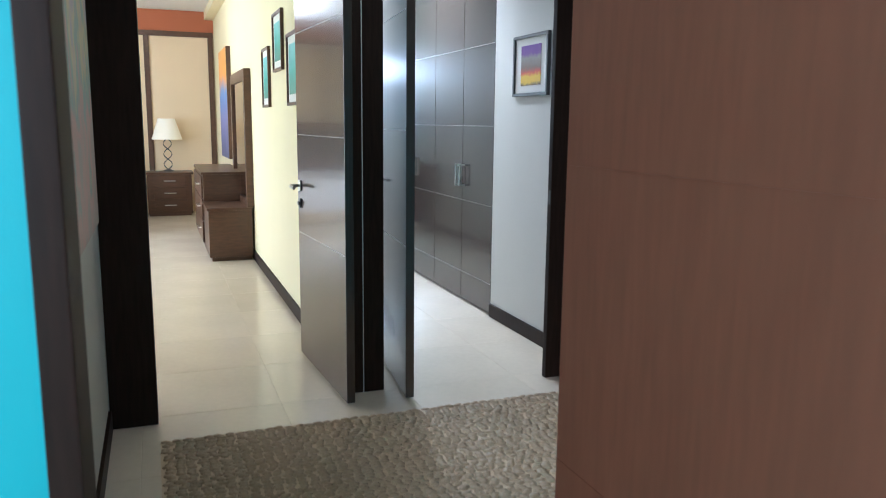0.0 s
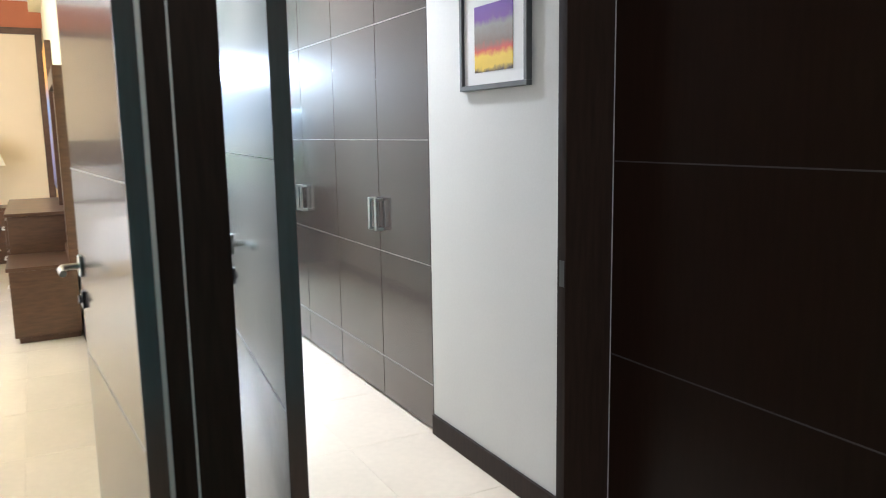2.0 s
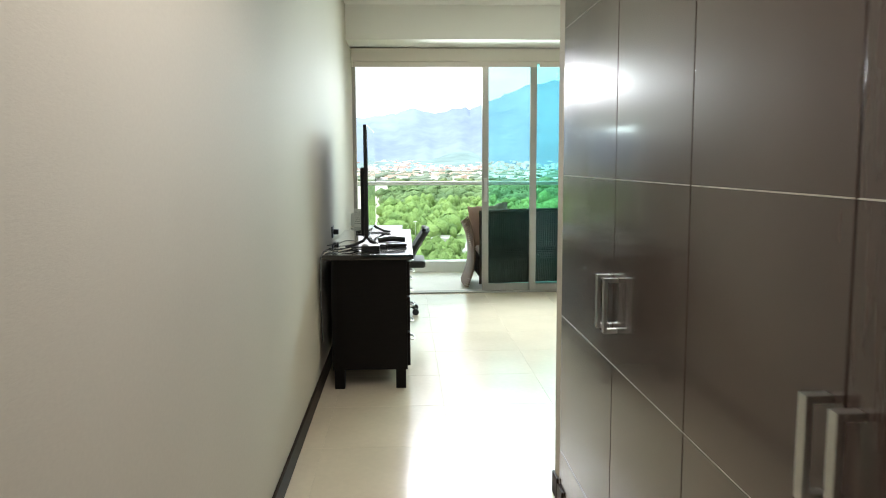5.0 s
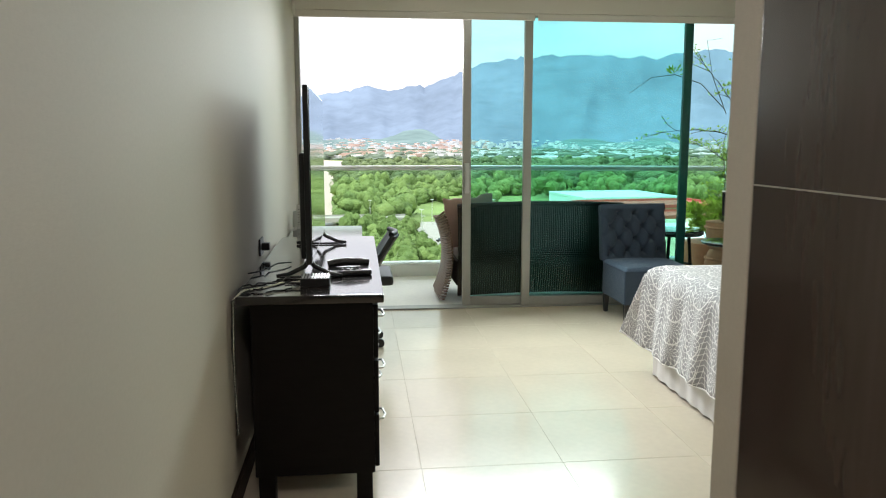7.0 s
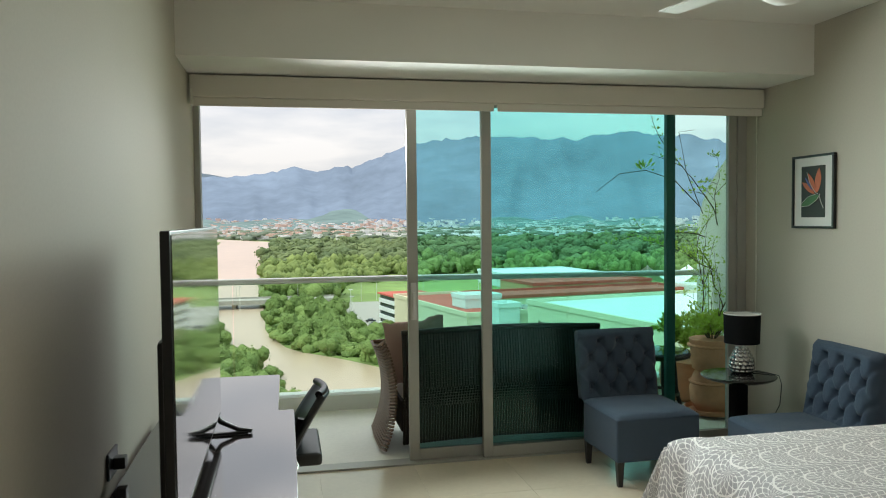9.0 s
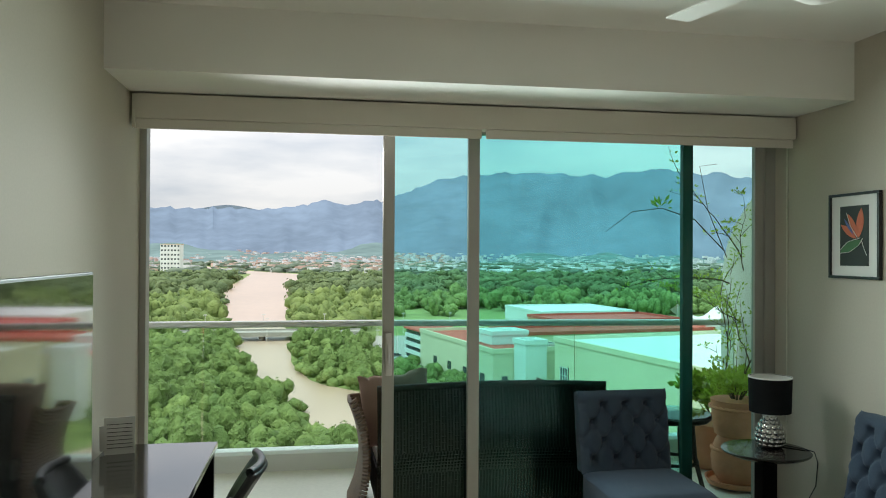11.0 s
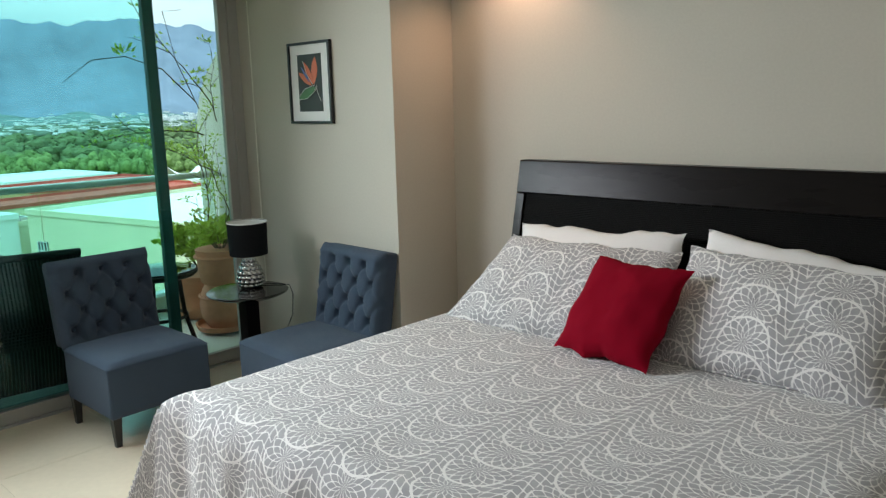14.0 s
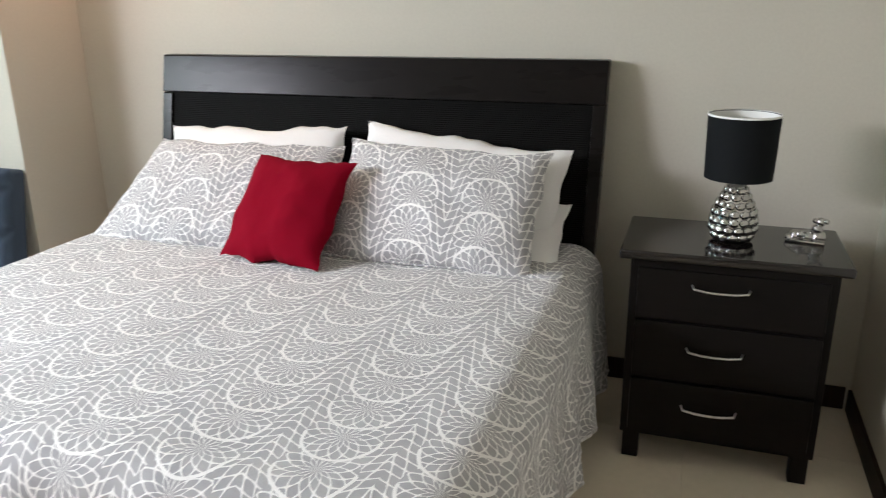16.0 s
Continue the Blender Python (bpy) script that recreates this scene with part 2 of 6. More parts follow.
def tube(bm, points, r, seg=8, r_end=None):
    pts = [Vector(p) for p in points]
    rings = []
    for i, p in enumerate(pts):
        d = (pts[min(i + 1, len(pts) - 1)] - pts[max(i - 1, 0)]).normalized()
        q = d.to_track_quat("Z", "Y")
        rr = r if r_end is None else r + (r_end - r) * i / (len(pts) - 1)
        rings.append([bm.verts.new(p + q @ Vector((rr * math.cos(2 * math.pi * k / seg), rr * math.sin(2 * math.pi * k / seg), 0))) for k in range(seg)])
    for a, b in zip(rings, rings[1:]):
        for k in range(seg):
            bm.faces.new((a[k], a[(k + 1) % seg], b[(k + 1) % seg], b[k]))
    bm.faces.new(rings[0][::-1])
    bm.faces.new(rings[-1])
    return bm


def sheet(bm, nu, nv, fn, uv=None):
    """A grid of (nu x nv) cells; fn(s, t) gives the place, uv(s, t) its cloth coordinates."""
    grid = [[bm.verts.new(fn(i / nu, j / nv)) for j in range(nv + 1)] for i in range(nu + 1)]
    layer = bm.loops.layers.uv.verify() if uv else None
    for i in range(nu):
        for j in range(nv):
            f = bm.faces.new((grid[i][j], grid[i + 1][j], grid[i + 1][j + 1], grid[i][j + 1]))
            if uv:
                for loop, (a, b) in zip(f.loops, ((i, j), (i + 1, j), (i + 1, j + 1), (i, j + 1))):
                    loop[layer].uv = uv(a / nu, b / nv)
    return bm


def mesh_of(name, bm, mat, smooth=False):
    bmesh.ops.recalc_face_normals(bm, faces=bm.faces)
    me = bpy.data.meshes.new(name)
    bm.to_mesh(me)
    bm.free()
    for m in mat if isinstance(mat, (list, tuple)) else (mat,):
        me.materials.append(m)
    if smooth:
        me.shade_smooth()
        me.set_sharp_from_angle(angle=radians(50))
    return me


def thing(name, label, category, at=None, group="", kind=""):
    ob = new(name)
    ob.empty_display_size = 0.1
    if at is not None:
        ob.matrix_basis = at
    return tagged(ob, label, category, group, kind)


def part(name, bm, mat, parent, label="", smooth=True):
    ob = new(name, mesh_of(name, bm, mat, smooth))
    ob.parent = parent
    if smooth and len(ob.data.polygons) < 2500:
        flat = ob.modifiers.new("flat_faces", "WEIGHTED_NORMAL")
        flat.keep_sharp = True
    return tagged(ob, label) if label else ob


def solid(name, bm, mat, label, category, group="", kind="", smooth=False):
    return tagged(new(name, mesh_of(name, bm, mat, smooth)), label, category, group, kind)


def bx(*a, **k):
    return box(bmesh.new(), *a, **k)


def structure(name, boxes, mat, label, category, bevel=0.0):
    bm = bmesh.new()
    for b in boxes:
        box(bm, *b, bevel=bevel)
    return solid(name, bm, mat, label, category, kind="structure")


# ---- setting: bedroom ----
CEIL = 2.72
structure("floor", [(-4.2, 4.4, -15.2, 0.12, -0.20, -0.0015)], M["grout"], "cream porcelain tile floor with fine joints", "floor")
structure("wall_west", [(-0.13, 0.0, -8.36, 0.10, 0.0, CEIL)], M["wall"], "greige painted bedroom wall behind the desk", "wall")
structure("wall_corridor", [(1.10, 1.22, -8.36, -7.24, 0.0, CEIL)], M["pale"], "pale painted corridor wall beside the wardrobe", "wall")
structure("wall_partition", [(1.25, 4.11, -4.90, -4.81, 0.0, CEIL), (1.10, 1.25, -4.834, -4.748, 0.0, CEIL)], M["wall"], "greige partition wall at the end of the wardrobe", "wall")
structure("wall_niche", [(4.11, 4.25, -4.90, -1.38, 0.0, CEIL)], M["wall"], "greige painted wall of the bed niche", "wall")
structure("wall_east", [(3.667, 4.25, -1.378, 0.10, 0.0, CEIL)], M["wall"], "greige painted wall with a flower print", "wall")
structure("niche_soffit", [(3.667, 4.11, -4.81, -1.38, 2.407, CEIL)], M["wall"], "painted soffit above the bed niche", "soffit")
structure("beam", [(0.0, 3.667, -0.711, 0.10, 2.42, CEIL)], M["ceiling"], "white painted beam above the glazed front", "beam")
structure("ceiling", [(-0.13, 4.25, -8.36, 0.10, CEIL, CEIL + 0.15)], M["ceiling"], "white painted bedroom ceiling", "ceiling")
structure("wall_closet_back", [(1.75, 1.85, -8.36, -4.90, 0.0, CEIL)], M["wall"], "plain wall behind the wardrobe", "wall")
# baseboards, dark wood, standing proud of the walls
structure("baseboard_west", [(0.0, 0.014, -7.5, -0.02, 0.0, 0.09)], M["frame"], "dark wooden baseboard along the desk wall", "baseboard", 0.003)
structure("baseboard_corridor", [(1.086, 1.10, -8.34, -7.245, 0.0, 0.09)], M["frame"], "dark wooden baseboard in the corridor", "baseboard", 0.003)
structure("baseboard_partition", [(1.09, 1.10, -4.832, -4.738, 0.0, 0.09), (1.10, 1.262, -4.748, -4.738, 0.0, 0.09), (1.25, 4.09, -4.81, -4.796, 0.0, 0.09)], M["frame"], "dark wooden baseboard round the partition", "baseboard", 0.003)
structure("baseboard_niche", [(4.096, 4.11, -4.79, -1.39, 0.0, 0.09), (3.653, 3.667, -1.378, -0.03, 0.0, 0.09)], M["frame"], "dark wooden baseboard round the bed niche", "baseboard", 0.003)

# ---- setting: hall ----
structure("wall_doors", [(-1.02, 1.0, -8.50, -8.36, 2.12, CEIL), (-0.165, -0.035, -8.40, -8.36, 0, 2.12), (1.0, 1.85, -8.49, -8.36, 0, CEIL), (-4.2, -1.21, -8.50, -8.36, 0, CEIL)], M["pale"], "hall wall with two open doorways", "wall")
structure("wall_hall_west", [(-1.34, -1.22, -10.71, -8.50, 0, CEIL)], M["pale"], "pale hall wall with a hanging canvas", "wall")
structure("wall_hall_east", [(1.04, 1.14, -10.71, -8.50, 0, CEIL)], M["frame"], "dark backing behind the hall panelling", "wall")
structure("wall_third_room", [(-4.2, -1.125, -10.84, -10.71, 0, CEIL), (-0.29, 2.2, -10.84, -10.71, 0, CEIL), (-1.15, -0.29, -10.84, -10.71, 2.12, CEIL)], M["turquoise"], "turquoise wall with the doorway to the hall", "wall")
structure("wall_third_sides", [(-2.6, -2.45, -15.0, -10.85, 0, CEIL), (1.0, 1.15, -15.0, -10.85, 0, CEIL), (-2.6, 1.15, -15.15, -15.0, 0, CEIL)], M["turquoise"], "turquoise walls of the room behind the hall", "wall")
structure("ceiling_hall", [(-1.34, 1.14, -10.71, -8.36, CEIL, CEIL + 0.15), (-2.6, 1.15, -15.0, -10.71, CEIL, CEIL + 0.15)], M["ceiling"], "white painted hall ceiling", "ceiling")

# door frames of dark wood: posts and head, a little proud of the walls
def door_frame(name, x0, x1, y0, y1, top, left, right, label, ly=None, ry=None, right_wood="frame"):
    """ly, ry: front and back of the left and right post, where they differ from the head's."""
    ly, ry = ly or (y0, y1), ry or (y0, y1)
    ob = thing(name, label, "door frame", kind="structure")
    part("post", bx(x0 - left, x0, *ly, 0, top, bevel=0.004), M["frame"], ob)
    part("post", bx(x1, x1 + right, *ry, 0, top, bevel=0.004), M[right_wood], ob)
    part("head", bx(x0 - left, x1 + right, y0, y1, top, top + 0.12, bevel=0.004), M["frame"], ob)
    return ob


bed_frame = door_frame("door_frame_bedroom", 0.012, 0.846, -8.503, -8.33, 2.10, 0.1, 0.154, "dark wooden frame of the bedroom doorway", (-8.402, -8.33), (-8.503, -8.465))
door_frame("door_frame_second", -1.026, -0.142, -8.503, -8.33, 2.10, 0.19, 0.05, "dark wooden frame of the second bedroom's doorway", None, (-8.402, -8.33))
door_frame("door_frame_third", -1.088, -0.288, -10.855, -10.70, 2.10, 0.04, 0.045, "dark wooden frame of the third room's doorway", right_wood="brown_door")

part("strike_plate", bx(0.8454, 0.8475, -8.497, -8.476, 0.90, 0.97), M["dark_metal"], bed_frame, "dark steel strike plate", smooth=False)


def door_leaf(name, m, width, mat, label, lever=0.955, inlay="groove"):
    """A leaf that stands with its hinge edge at the pose, reaching along +y; pale grooves on both faces; lever handles."""
    ob = thing(name, label, "door", m, kind="structure")
    part("leaf", bx(-0.02, 0.02, 0, width, 0.012, 2.09, bevel=0.003), mat, ob)
    for z in (lever - 0.255, lever + 0.271, lever + 0.795):
        part("groove", bx(-0.0212, 0.0212, 0.004, width - 0.004, z - 0.0014, z + 0.0014), M[inlay], ob, smooth=False)
    if lever:
        up = lever - 0.955
        for s in (-1, 1):
            bm = bmesh.new()
            y = width - 0.06
            box(bm, 0.0205 * s, 0.029 * s, y - 0.022, y + 0.022, 0.925 + up, 0.985 + up, bevel=0.003)
            tube(bm, [(0.028 * s, y, lever), (0.062 * s, y, lever), (0.072 * s, y - 0.008, lever), (0.076 * s, y - 0.02, lever - 0.002), (0.077 * s, y - 0.07, lever - 0.004), (0.076 * s, y - 0.085, lever - 0.005)], 0.0095, 10)
            h = part("handle", bm, M["steel"], ob, "brushed steel lever handle")
            bm = bmesh.new()
            box(bm, 0.0205 * s, 0.029 * s, y - 0.02, y + 0.02, 0.835 + up, 0.885 + up, bevel=0.004)
            cyl(bm, (0.028 * s, y, 0.86 + up), (0.036 * s, y, 0.86 + up), 0.012)
            part("lock", bm, M["dark_metal"], ob)
        part("latch_plate", bx(-0.012, 0.012, width - 0.001, width + 0.002, 0.84, 1.0), M["steel"], ob)
    return ob


door_leaf("door_bedroom", pose(0.088, -8.575, 0, 0, 0, -5.4), 0.84, M["door"], "dark wooden bedroom door, open, with pale inlay lines", 0.99)
door_leaf("door_second", pose(-0.190, -8.555, 0, 0, 0, 3.5), 0.88, M["door"], "glossy dark wooden door, open, with pale inlay lines")
door_leaf("door_third", pose(-0.312, -10.702, 0, 0, 0, 180), 0.96, M["brown_door"], "brown wooden door standing open beside the doorway", inlay="brown_door")

# ---- setting: second bedroom ----
structure("wall_second_east", [(-0.141, -0.131, -8.36, -0.30, 0, CEIL)], M["yellow"], "pale yellow painted wall with small prints", "wall")
structure("wall_second_far", [(-4.2, -0.141, -0.40, -0.25, 0, 2.5)], M["cream"], "cream panelled wall", "wall")
structure("wall_second_band", [(-4.2, -0.141, -0.41, -0.25, 2.5, CEIL + 0.1)], M["orange"], "burnt orange painted band under the ceiling", "wall")
structure("wall_second_west", [(-4.2, -4.05, -8.36, -5.6, 0, CEIL), (-4.2, -4.05, -2.8, -0.40, 0, CEIL), (-4.2, -4.05, -5.6, -2.8, 2.45, CEIL), (-4.2, -4.05, -5.6, -2.8, 0, 0.35)], M["yellow"], "unseen pale yellow wall with an assumed window", "wall")
structure("ceiling_second", [(-4.2, -0.14, -8.36, -0.25, CEIL + 0.06, CEIL + 0.2)], M["ceiling"], "white tray ceiling of the second bedroom", "ceiling")
structure("cornice_second", [(-0.26, -0.141, -8.36, -0.40, CEIL - 0.05, CEIL + 0.06)], M["yellow"], "yellow painted edge of the tray ceiling", "cornice")
structure("baseboard_second", [(-0.155, -0.141, -7.6, -0.41, 0, 0.09)], M["frame"], "dark wooden baseboard of the second bedroom", "baseboard", 0.003)
tr = thing("wall_trim_second", "dark brown wooden strips on the cream wall", "trim", kind="structure")
for x in (-0.19, -1.03, -1.95, -2.9):
    part("strip", bx(x - 0.035, x + 0.035, -0.425, -0.40, 0.0, 2.43, bevel=0.003), M["brown_wood"], tr)
part("strip", bx(-4.0, -0.15, -0.427, -0.40, 2.43, 2.50, bevel=0.003), M["brown_wood"], tr)


# ---- glazed front and balcony ----
win = thing("window_1", "wide sliding glazed front with white aluminium frames, half open", "window", kind="structure")
for nm, b in (("track", (0.0, 3.64, -0.02, 0.10, -0.006, 0.012)), ("head_rail", (0.0, 3.64, -0.02, 0.10, 2.36, 2.42)), ("jamb", (0.0, 0.035, 0.0, 0.09, 0.012, 2.36)), ("jamb", (3.60, 3.667, -0.03, 0.09, 0.012, 2.36))):
    part(nm, bx(*b, bevel=0.004), M["alu"], win)


def sliding_sash(x0, x1, y0, y1, glass, stile):
    fr = bmesh.new()
    box(fr, x0, x0 + 0.065, y0, y1, 0.014, 2.36, bevel=0.004)
    for z0, z1 in ((0.014, 0.085), (2.30, 2.36)):
        box(fr, x0 + 0.065, x1 - 0.065, y0, y1, z0, z1, bevel=0.003)
    fo = part("sash_frame", fr, M["alu"], win)
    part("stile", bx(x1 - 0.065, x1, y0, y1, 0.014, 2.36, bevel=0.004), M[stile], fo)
    g = part("pane", bx(x0 + 0.06, x1 - 0.06, (y0 + y1) / 2 - 0.003, (y0 + y1) / 2 + 0.003, 0.08, 2.305), M[glass], fo, "green tinted glass pane", smooth=False)
    g.visible_shadow = False
    return fo


# the right stile's shade and glass tint are put into its colour
outer = sliding_sash(1.295, 3.165, 0.035, 0.075, "glass_green", "backlit_alu")
inner = sliding_sash(1.775, 3.61, -0.01, 0.03, "glass_pale", "alu")
bm = bmesh.new()
box(bm, 1.308, 1.345, 0.012, 0.036, 0.93, 1.17, bevel=0.005)
box(bm, 1.318, 1.335, 0.004, 0.014, 0.99, 1.11, bevel=0.004)
part("latch", bm, M["steel"], outer, "steel latch plate of the sliding sash")

bl = thing("roller_blind", "cream roller blind rolled up under the beam", "blind")
part("cassette", bx(0.012, 3.655, -0.25, -0.14, 2.285, 2.412, bevel=0.012), M["blind"], bl)
part("hem_bar", bx(0.03, 1.80, -0.235, -0.222, 2.236, 2.284, bevel=0.004), M["blind"], bl)
part("hem_bar", bx(1.825, 3.645, -0.235, -0.222, 2.236, 2.284, bevel=0.004), M["blind"], bl)
part("end_cap", bx(0.014, 0.03, -0.252, -0.19, 2.24, 2.33, bevel=0.004), M["plastic_white"], bl)
part("cord", tube(bmesh.new(), [(3.655, -0.16, 2.3), (3.655, -0.16, 0.5)], 0.004), M["plastic_white"], bl)

structure("balcony_floor", [(-1.6, 4.44, 0.12, 1.57, -0.2, -0.012)], M["balcony"], "pale balcony floor", "floor")
structure("balcony_kerb", [(-1.6, 4.44, 1.57, 1.80, -0.2, 0.115)], M["white"], "low white kerb under the balcony glass", "kerb", 0.006)
rl = thing("balcony_railing", "glass balcony railing with a satin metal handrail", "railing", kind="structure")
part("handrail", tube(bmesh.new(), [(-1.6, 1.70, 1.075), (1.4, 1.68, 1.075), (4.42, 1.60, 1.06)], 0.026, 14), M["rail"], rl)
for i, (x0, x1) in enumerate(((-1.58, 0.09), (0.10, 1.55), (1.56, 3.0), (3.01, 4.40))):
    g = part("pane", bx(x0, x1, 1.67, 1.682, 0.10, 1.06), M["glass_rail"], rl, "clear glass panel", smooth=False)
    g.visible_shadow = False
structure("wall_balcony_left", [(-1.75, -1.6, 0.1, 1.8, -0.2, 2.9)], M["white"], "white balcony side wall", "wall")
structure("balcony_ceiling", [(-1.75, 4.7, 0.10, 1.75, 2.75, 2.95)], M["white"], "white slab above the balcony", "ceiling")


# ---- patterned cloth ----
def petal_cloth(name, ground, petal, cell=0.262, rise=0.125, rad=0.092, first_u=0.023, first_v=0.035):
    """Columns of domed rosettes in grey petals parted by white lines, drawn in the cloth's own metres."""
    mat = bpy.data.materials.new(name)
    mat.use_nodes = True
    nt = mat.node_tree
    b = nt.nodes["Principled BSDF"]
    n, l = nt.nodes.new, nt.links.new

    def op(kind, a, c=None, d=None):
        m = n("ShaderNodeMath")
        m.operation = kind
        for i, v in enumerate((a, c, d)):
            if v is None:
                continue
            if isinstance(v, (int, float)):
                m.inputs[i].default_value = v
            else:
                l(v, m.inputs[i])
        return m.outputs[0]

    co, sep = n("ShaderNodeTexCoord"), n("ShaderNodeSeparateXYZ")
    wob, add = n("ShaderNodeTexNoise"), n("ShaderNodeVectorMath")
    wob.inputs["Scale"].default_value = 14.0
    sc = n("ShaderNodeVectorMath")
    sc.operation = "SCALE"
    sc.inputs["Scale"].default_value = 0.012
    l(co.outputs["UV"], wob.inputs["Vector"])
    l(wob.outputs["Color"], sc.inputs[0])
    l(co.outputs["UV"], add.inputs[0])
    l(sc.outputs["Vector"], add.inputs[1])
    l(add.outputs["Vector"], sep.inputs["Vector"])
    u, v = sep.outputs["X"], sep.outputs["Y"]
    # upright columns of stacked domes: each a rosette of petals under a white arc
    uu = op("SUBTRACT", u, first_u)
    du = op("SUBTRACT", uu, op("MULTIPLY", op("FLOOR", op("ADD", op("DIVIDE", uu, cell), 0.5)), cell))
    side = op("ABSOLUTE", du)
    vv = op("SUBTRACT", v, first_v)
    below = op("SUBTRACT", vv, op("MULTIPLY", op("FLOOR", op("DIVIDE", vv, rise)), rise))
    above = op("SUBTRACT", below, rise)

    def polar(dv):
        return op("SQRT", op("ADD", op("MULTIPLY", du, du), op("MULTIPLY", dv, dv))), op("ARCTAN2", du, dv)

    (r0, a0), (r1, a1) = polar(below), polar(above)
    first = op("LESS_THAN", r0, rad)
    rest = op("SUBTRACT", 1.0, first)

    def pick(x, y):
        return op("ADD", op("MULTIPLY", x, first), op("MULTIPLY", y, rest))

    def leaf(along, across):
        """Pointed leaves in two interlocking rows."""
        def row(shift):
            parts = [op("POWER", op("MULTIPLY", op("ABSOLUTE", op("SUBTRACT", op("FRACT", op("ADD", c, shift)), 0.5)), 2.0), 1.22) for c in (along, across)]
            return op("SUBTRACT", 0.81, op("ADD", *parts))
        return op("MAXIMUM", row(0.0), row(0.5))

    r, a = pick(r0, r1), pick(a0, a1)
    ring = op("DIVIDE", r, rad * 0.5)
    rosette = leaf(ring, op("MULTIPLY", op("DIVIDE", a, 2 * math.pi), 14.0))
    # long leaves that slope down and out between the columns
    down = op("SUBTRACT", op("MULTIPLY", side, 0.62), op("MULTIPLY", v, 0.785))
    over = op("DIVIDE", op("ADD", op("MULTIPLY", side, 0.785), op("MULTIPLY", v, 0.62)), 0.029)
    wing = leaf(op("DIVIDE", down, 0.062), over)
    in_fan = op("MAXIMUM", first, op("LESS_THAN", r1, rad * 0.98))
    edge = op("ADD", op("MULTIPLY", rosette, in_fan), op("MULTIPLY", wing, op("SUBTRACT", 1.0, in_fan)))
    rim = op("MULTIPLY", op("MULTIPLY", first, op("GREATER_THAN", r0, rad - 0.008)), 2.0)
    edge = op("SUBTRACT", edge, rim)
    mask = n("ShaderNodeMapRange")
    mask.interpolation_type = "SMOOTHSTEP"
    mask.inputs["From Min"].default_value, mask.inputs["From Max"].default_value = -0.02, 0.16
    l(edge, mask.inputs["Value"])
    # petals fade in strength from place to place, as woven cloth does
    wear = n("ShaderNodeTexNoise")
    wear.inputs["Scale"].default_value, wear.inputs["Detail"].default_value = 14.0, 4
    l(co.outputs["UV"], wear.inputs["Vector"])
    fac = op("MULTIPLY", mask.outputs["Result"], op("ADD", 0.72, op("MULTIPLY", wear.outputs["Fac"], 0.45)))
    mix = n("ShaderNodeMix")
    mix.data_type = "RGBA"
    mix.inputs[6].default_value, mix.inputs[7].default_value = (*ground, 1), (*petal, 1)
    l(fac, mix.inputs[0])
    l(mix.outputs[2], b.inputs["Base Color"])
    b.inputs["Roughness"].default_value = 0.85
    b.inputs["Sheen Weight"].default_value = 0.25
    fine = n("ShaderNodeTexNoise")
    fine.inputs["Scale"].default_value = 600
    l(co.outputs["UV"], fine.inputs["Vector"])
    hgt = op("ADD", op("MULTIPLY", mask.outputs["Result"], -1.0), op("MULTIPLY", fine.outputs["Fac"], 0.6))
    bp = n("ShaderNodeBump")
    bp.inputs["Strength"].default_value, bp.inputs["Distance"].default_value = 0.35, 0.003
    l(hgt, bp.inputs["Height"])
    l(bp.outputs["Normal"], b.inputs["Normal"])
    return mat


M["spread"] = petal_cloth("petal_woven_bedspread", (0.82, 0.79, 0.775), (0.325, 0.312, 0.322))

# ---- bed ----
BX0, BX1, BY0, BY1, BZ = 2.255, 4.00, -3.75, -1.92, 0.63
bed = thing("bed", "king bed with a black-brown headboard and box base", "bed")
part("base", bx(2.21, 3.86, -3.80, -1.90, 0.06, 0.33, bevel=0.01), M["linen"], bed)
part("mattress", bx(2.195, 3.86, -3.83, -1.86, 0.33, 0.605, bevel=0.04, seg=3), M["linen"], bed)
for x in (2.3, 3.9):
    for y in (-3.7, -2.0):
        part("leg", bx(x - 0.03, x + 0.03, y - 0.03, y + 0.03, 0.0, 0.07), M["black_wood"], bed)


def skirt(s, t):
    # round three sides of the base, in soft pleats
    pts = [(3.96, -3.815), (2.195, -3.815), (2.155, -3.80), (2.14, -3.76), (2.14, -1.92), (2.155, -1.875), (2.195, -1.86), (3.96, -1.86)]
    lens = [math.dist(a, b) for a, b in zip(pts, pts[1:])]
    d = s * sum(lens)
    for a, b, q in zip(pts, pts[1:], lens):
        if d <= q:
            break
        d -= q
    f = min(d / q, 1.0)
    x, y = a[0] + (b[0] - a[0]) * f, a[1] + (b[1] - a[1]) * f
    w = 0.006 * math.sin(s * 260) * (1 - t)
    return (x + w, y + w, 0.012 + 0.36 * t)


part("bed_skirt", sheet(bmesh.new(), 220, 4, skirt), M["linen"], bed, "white pleated bed skirt")

# the headboard leans back towards the wall
LEAN = 0.213


def leaning(bm):
    for v in bm.verts:
        v.co.x += (v.co.z - 1.30) * LEAN
    return bm


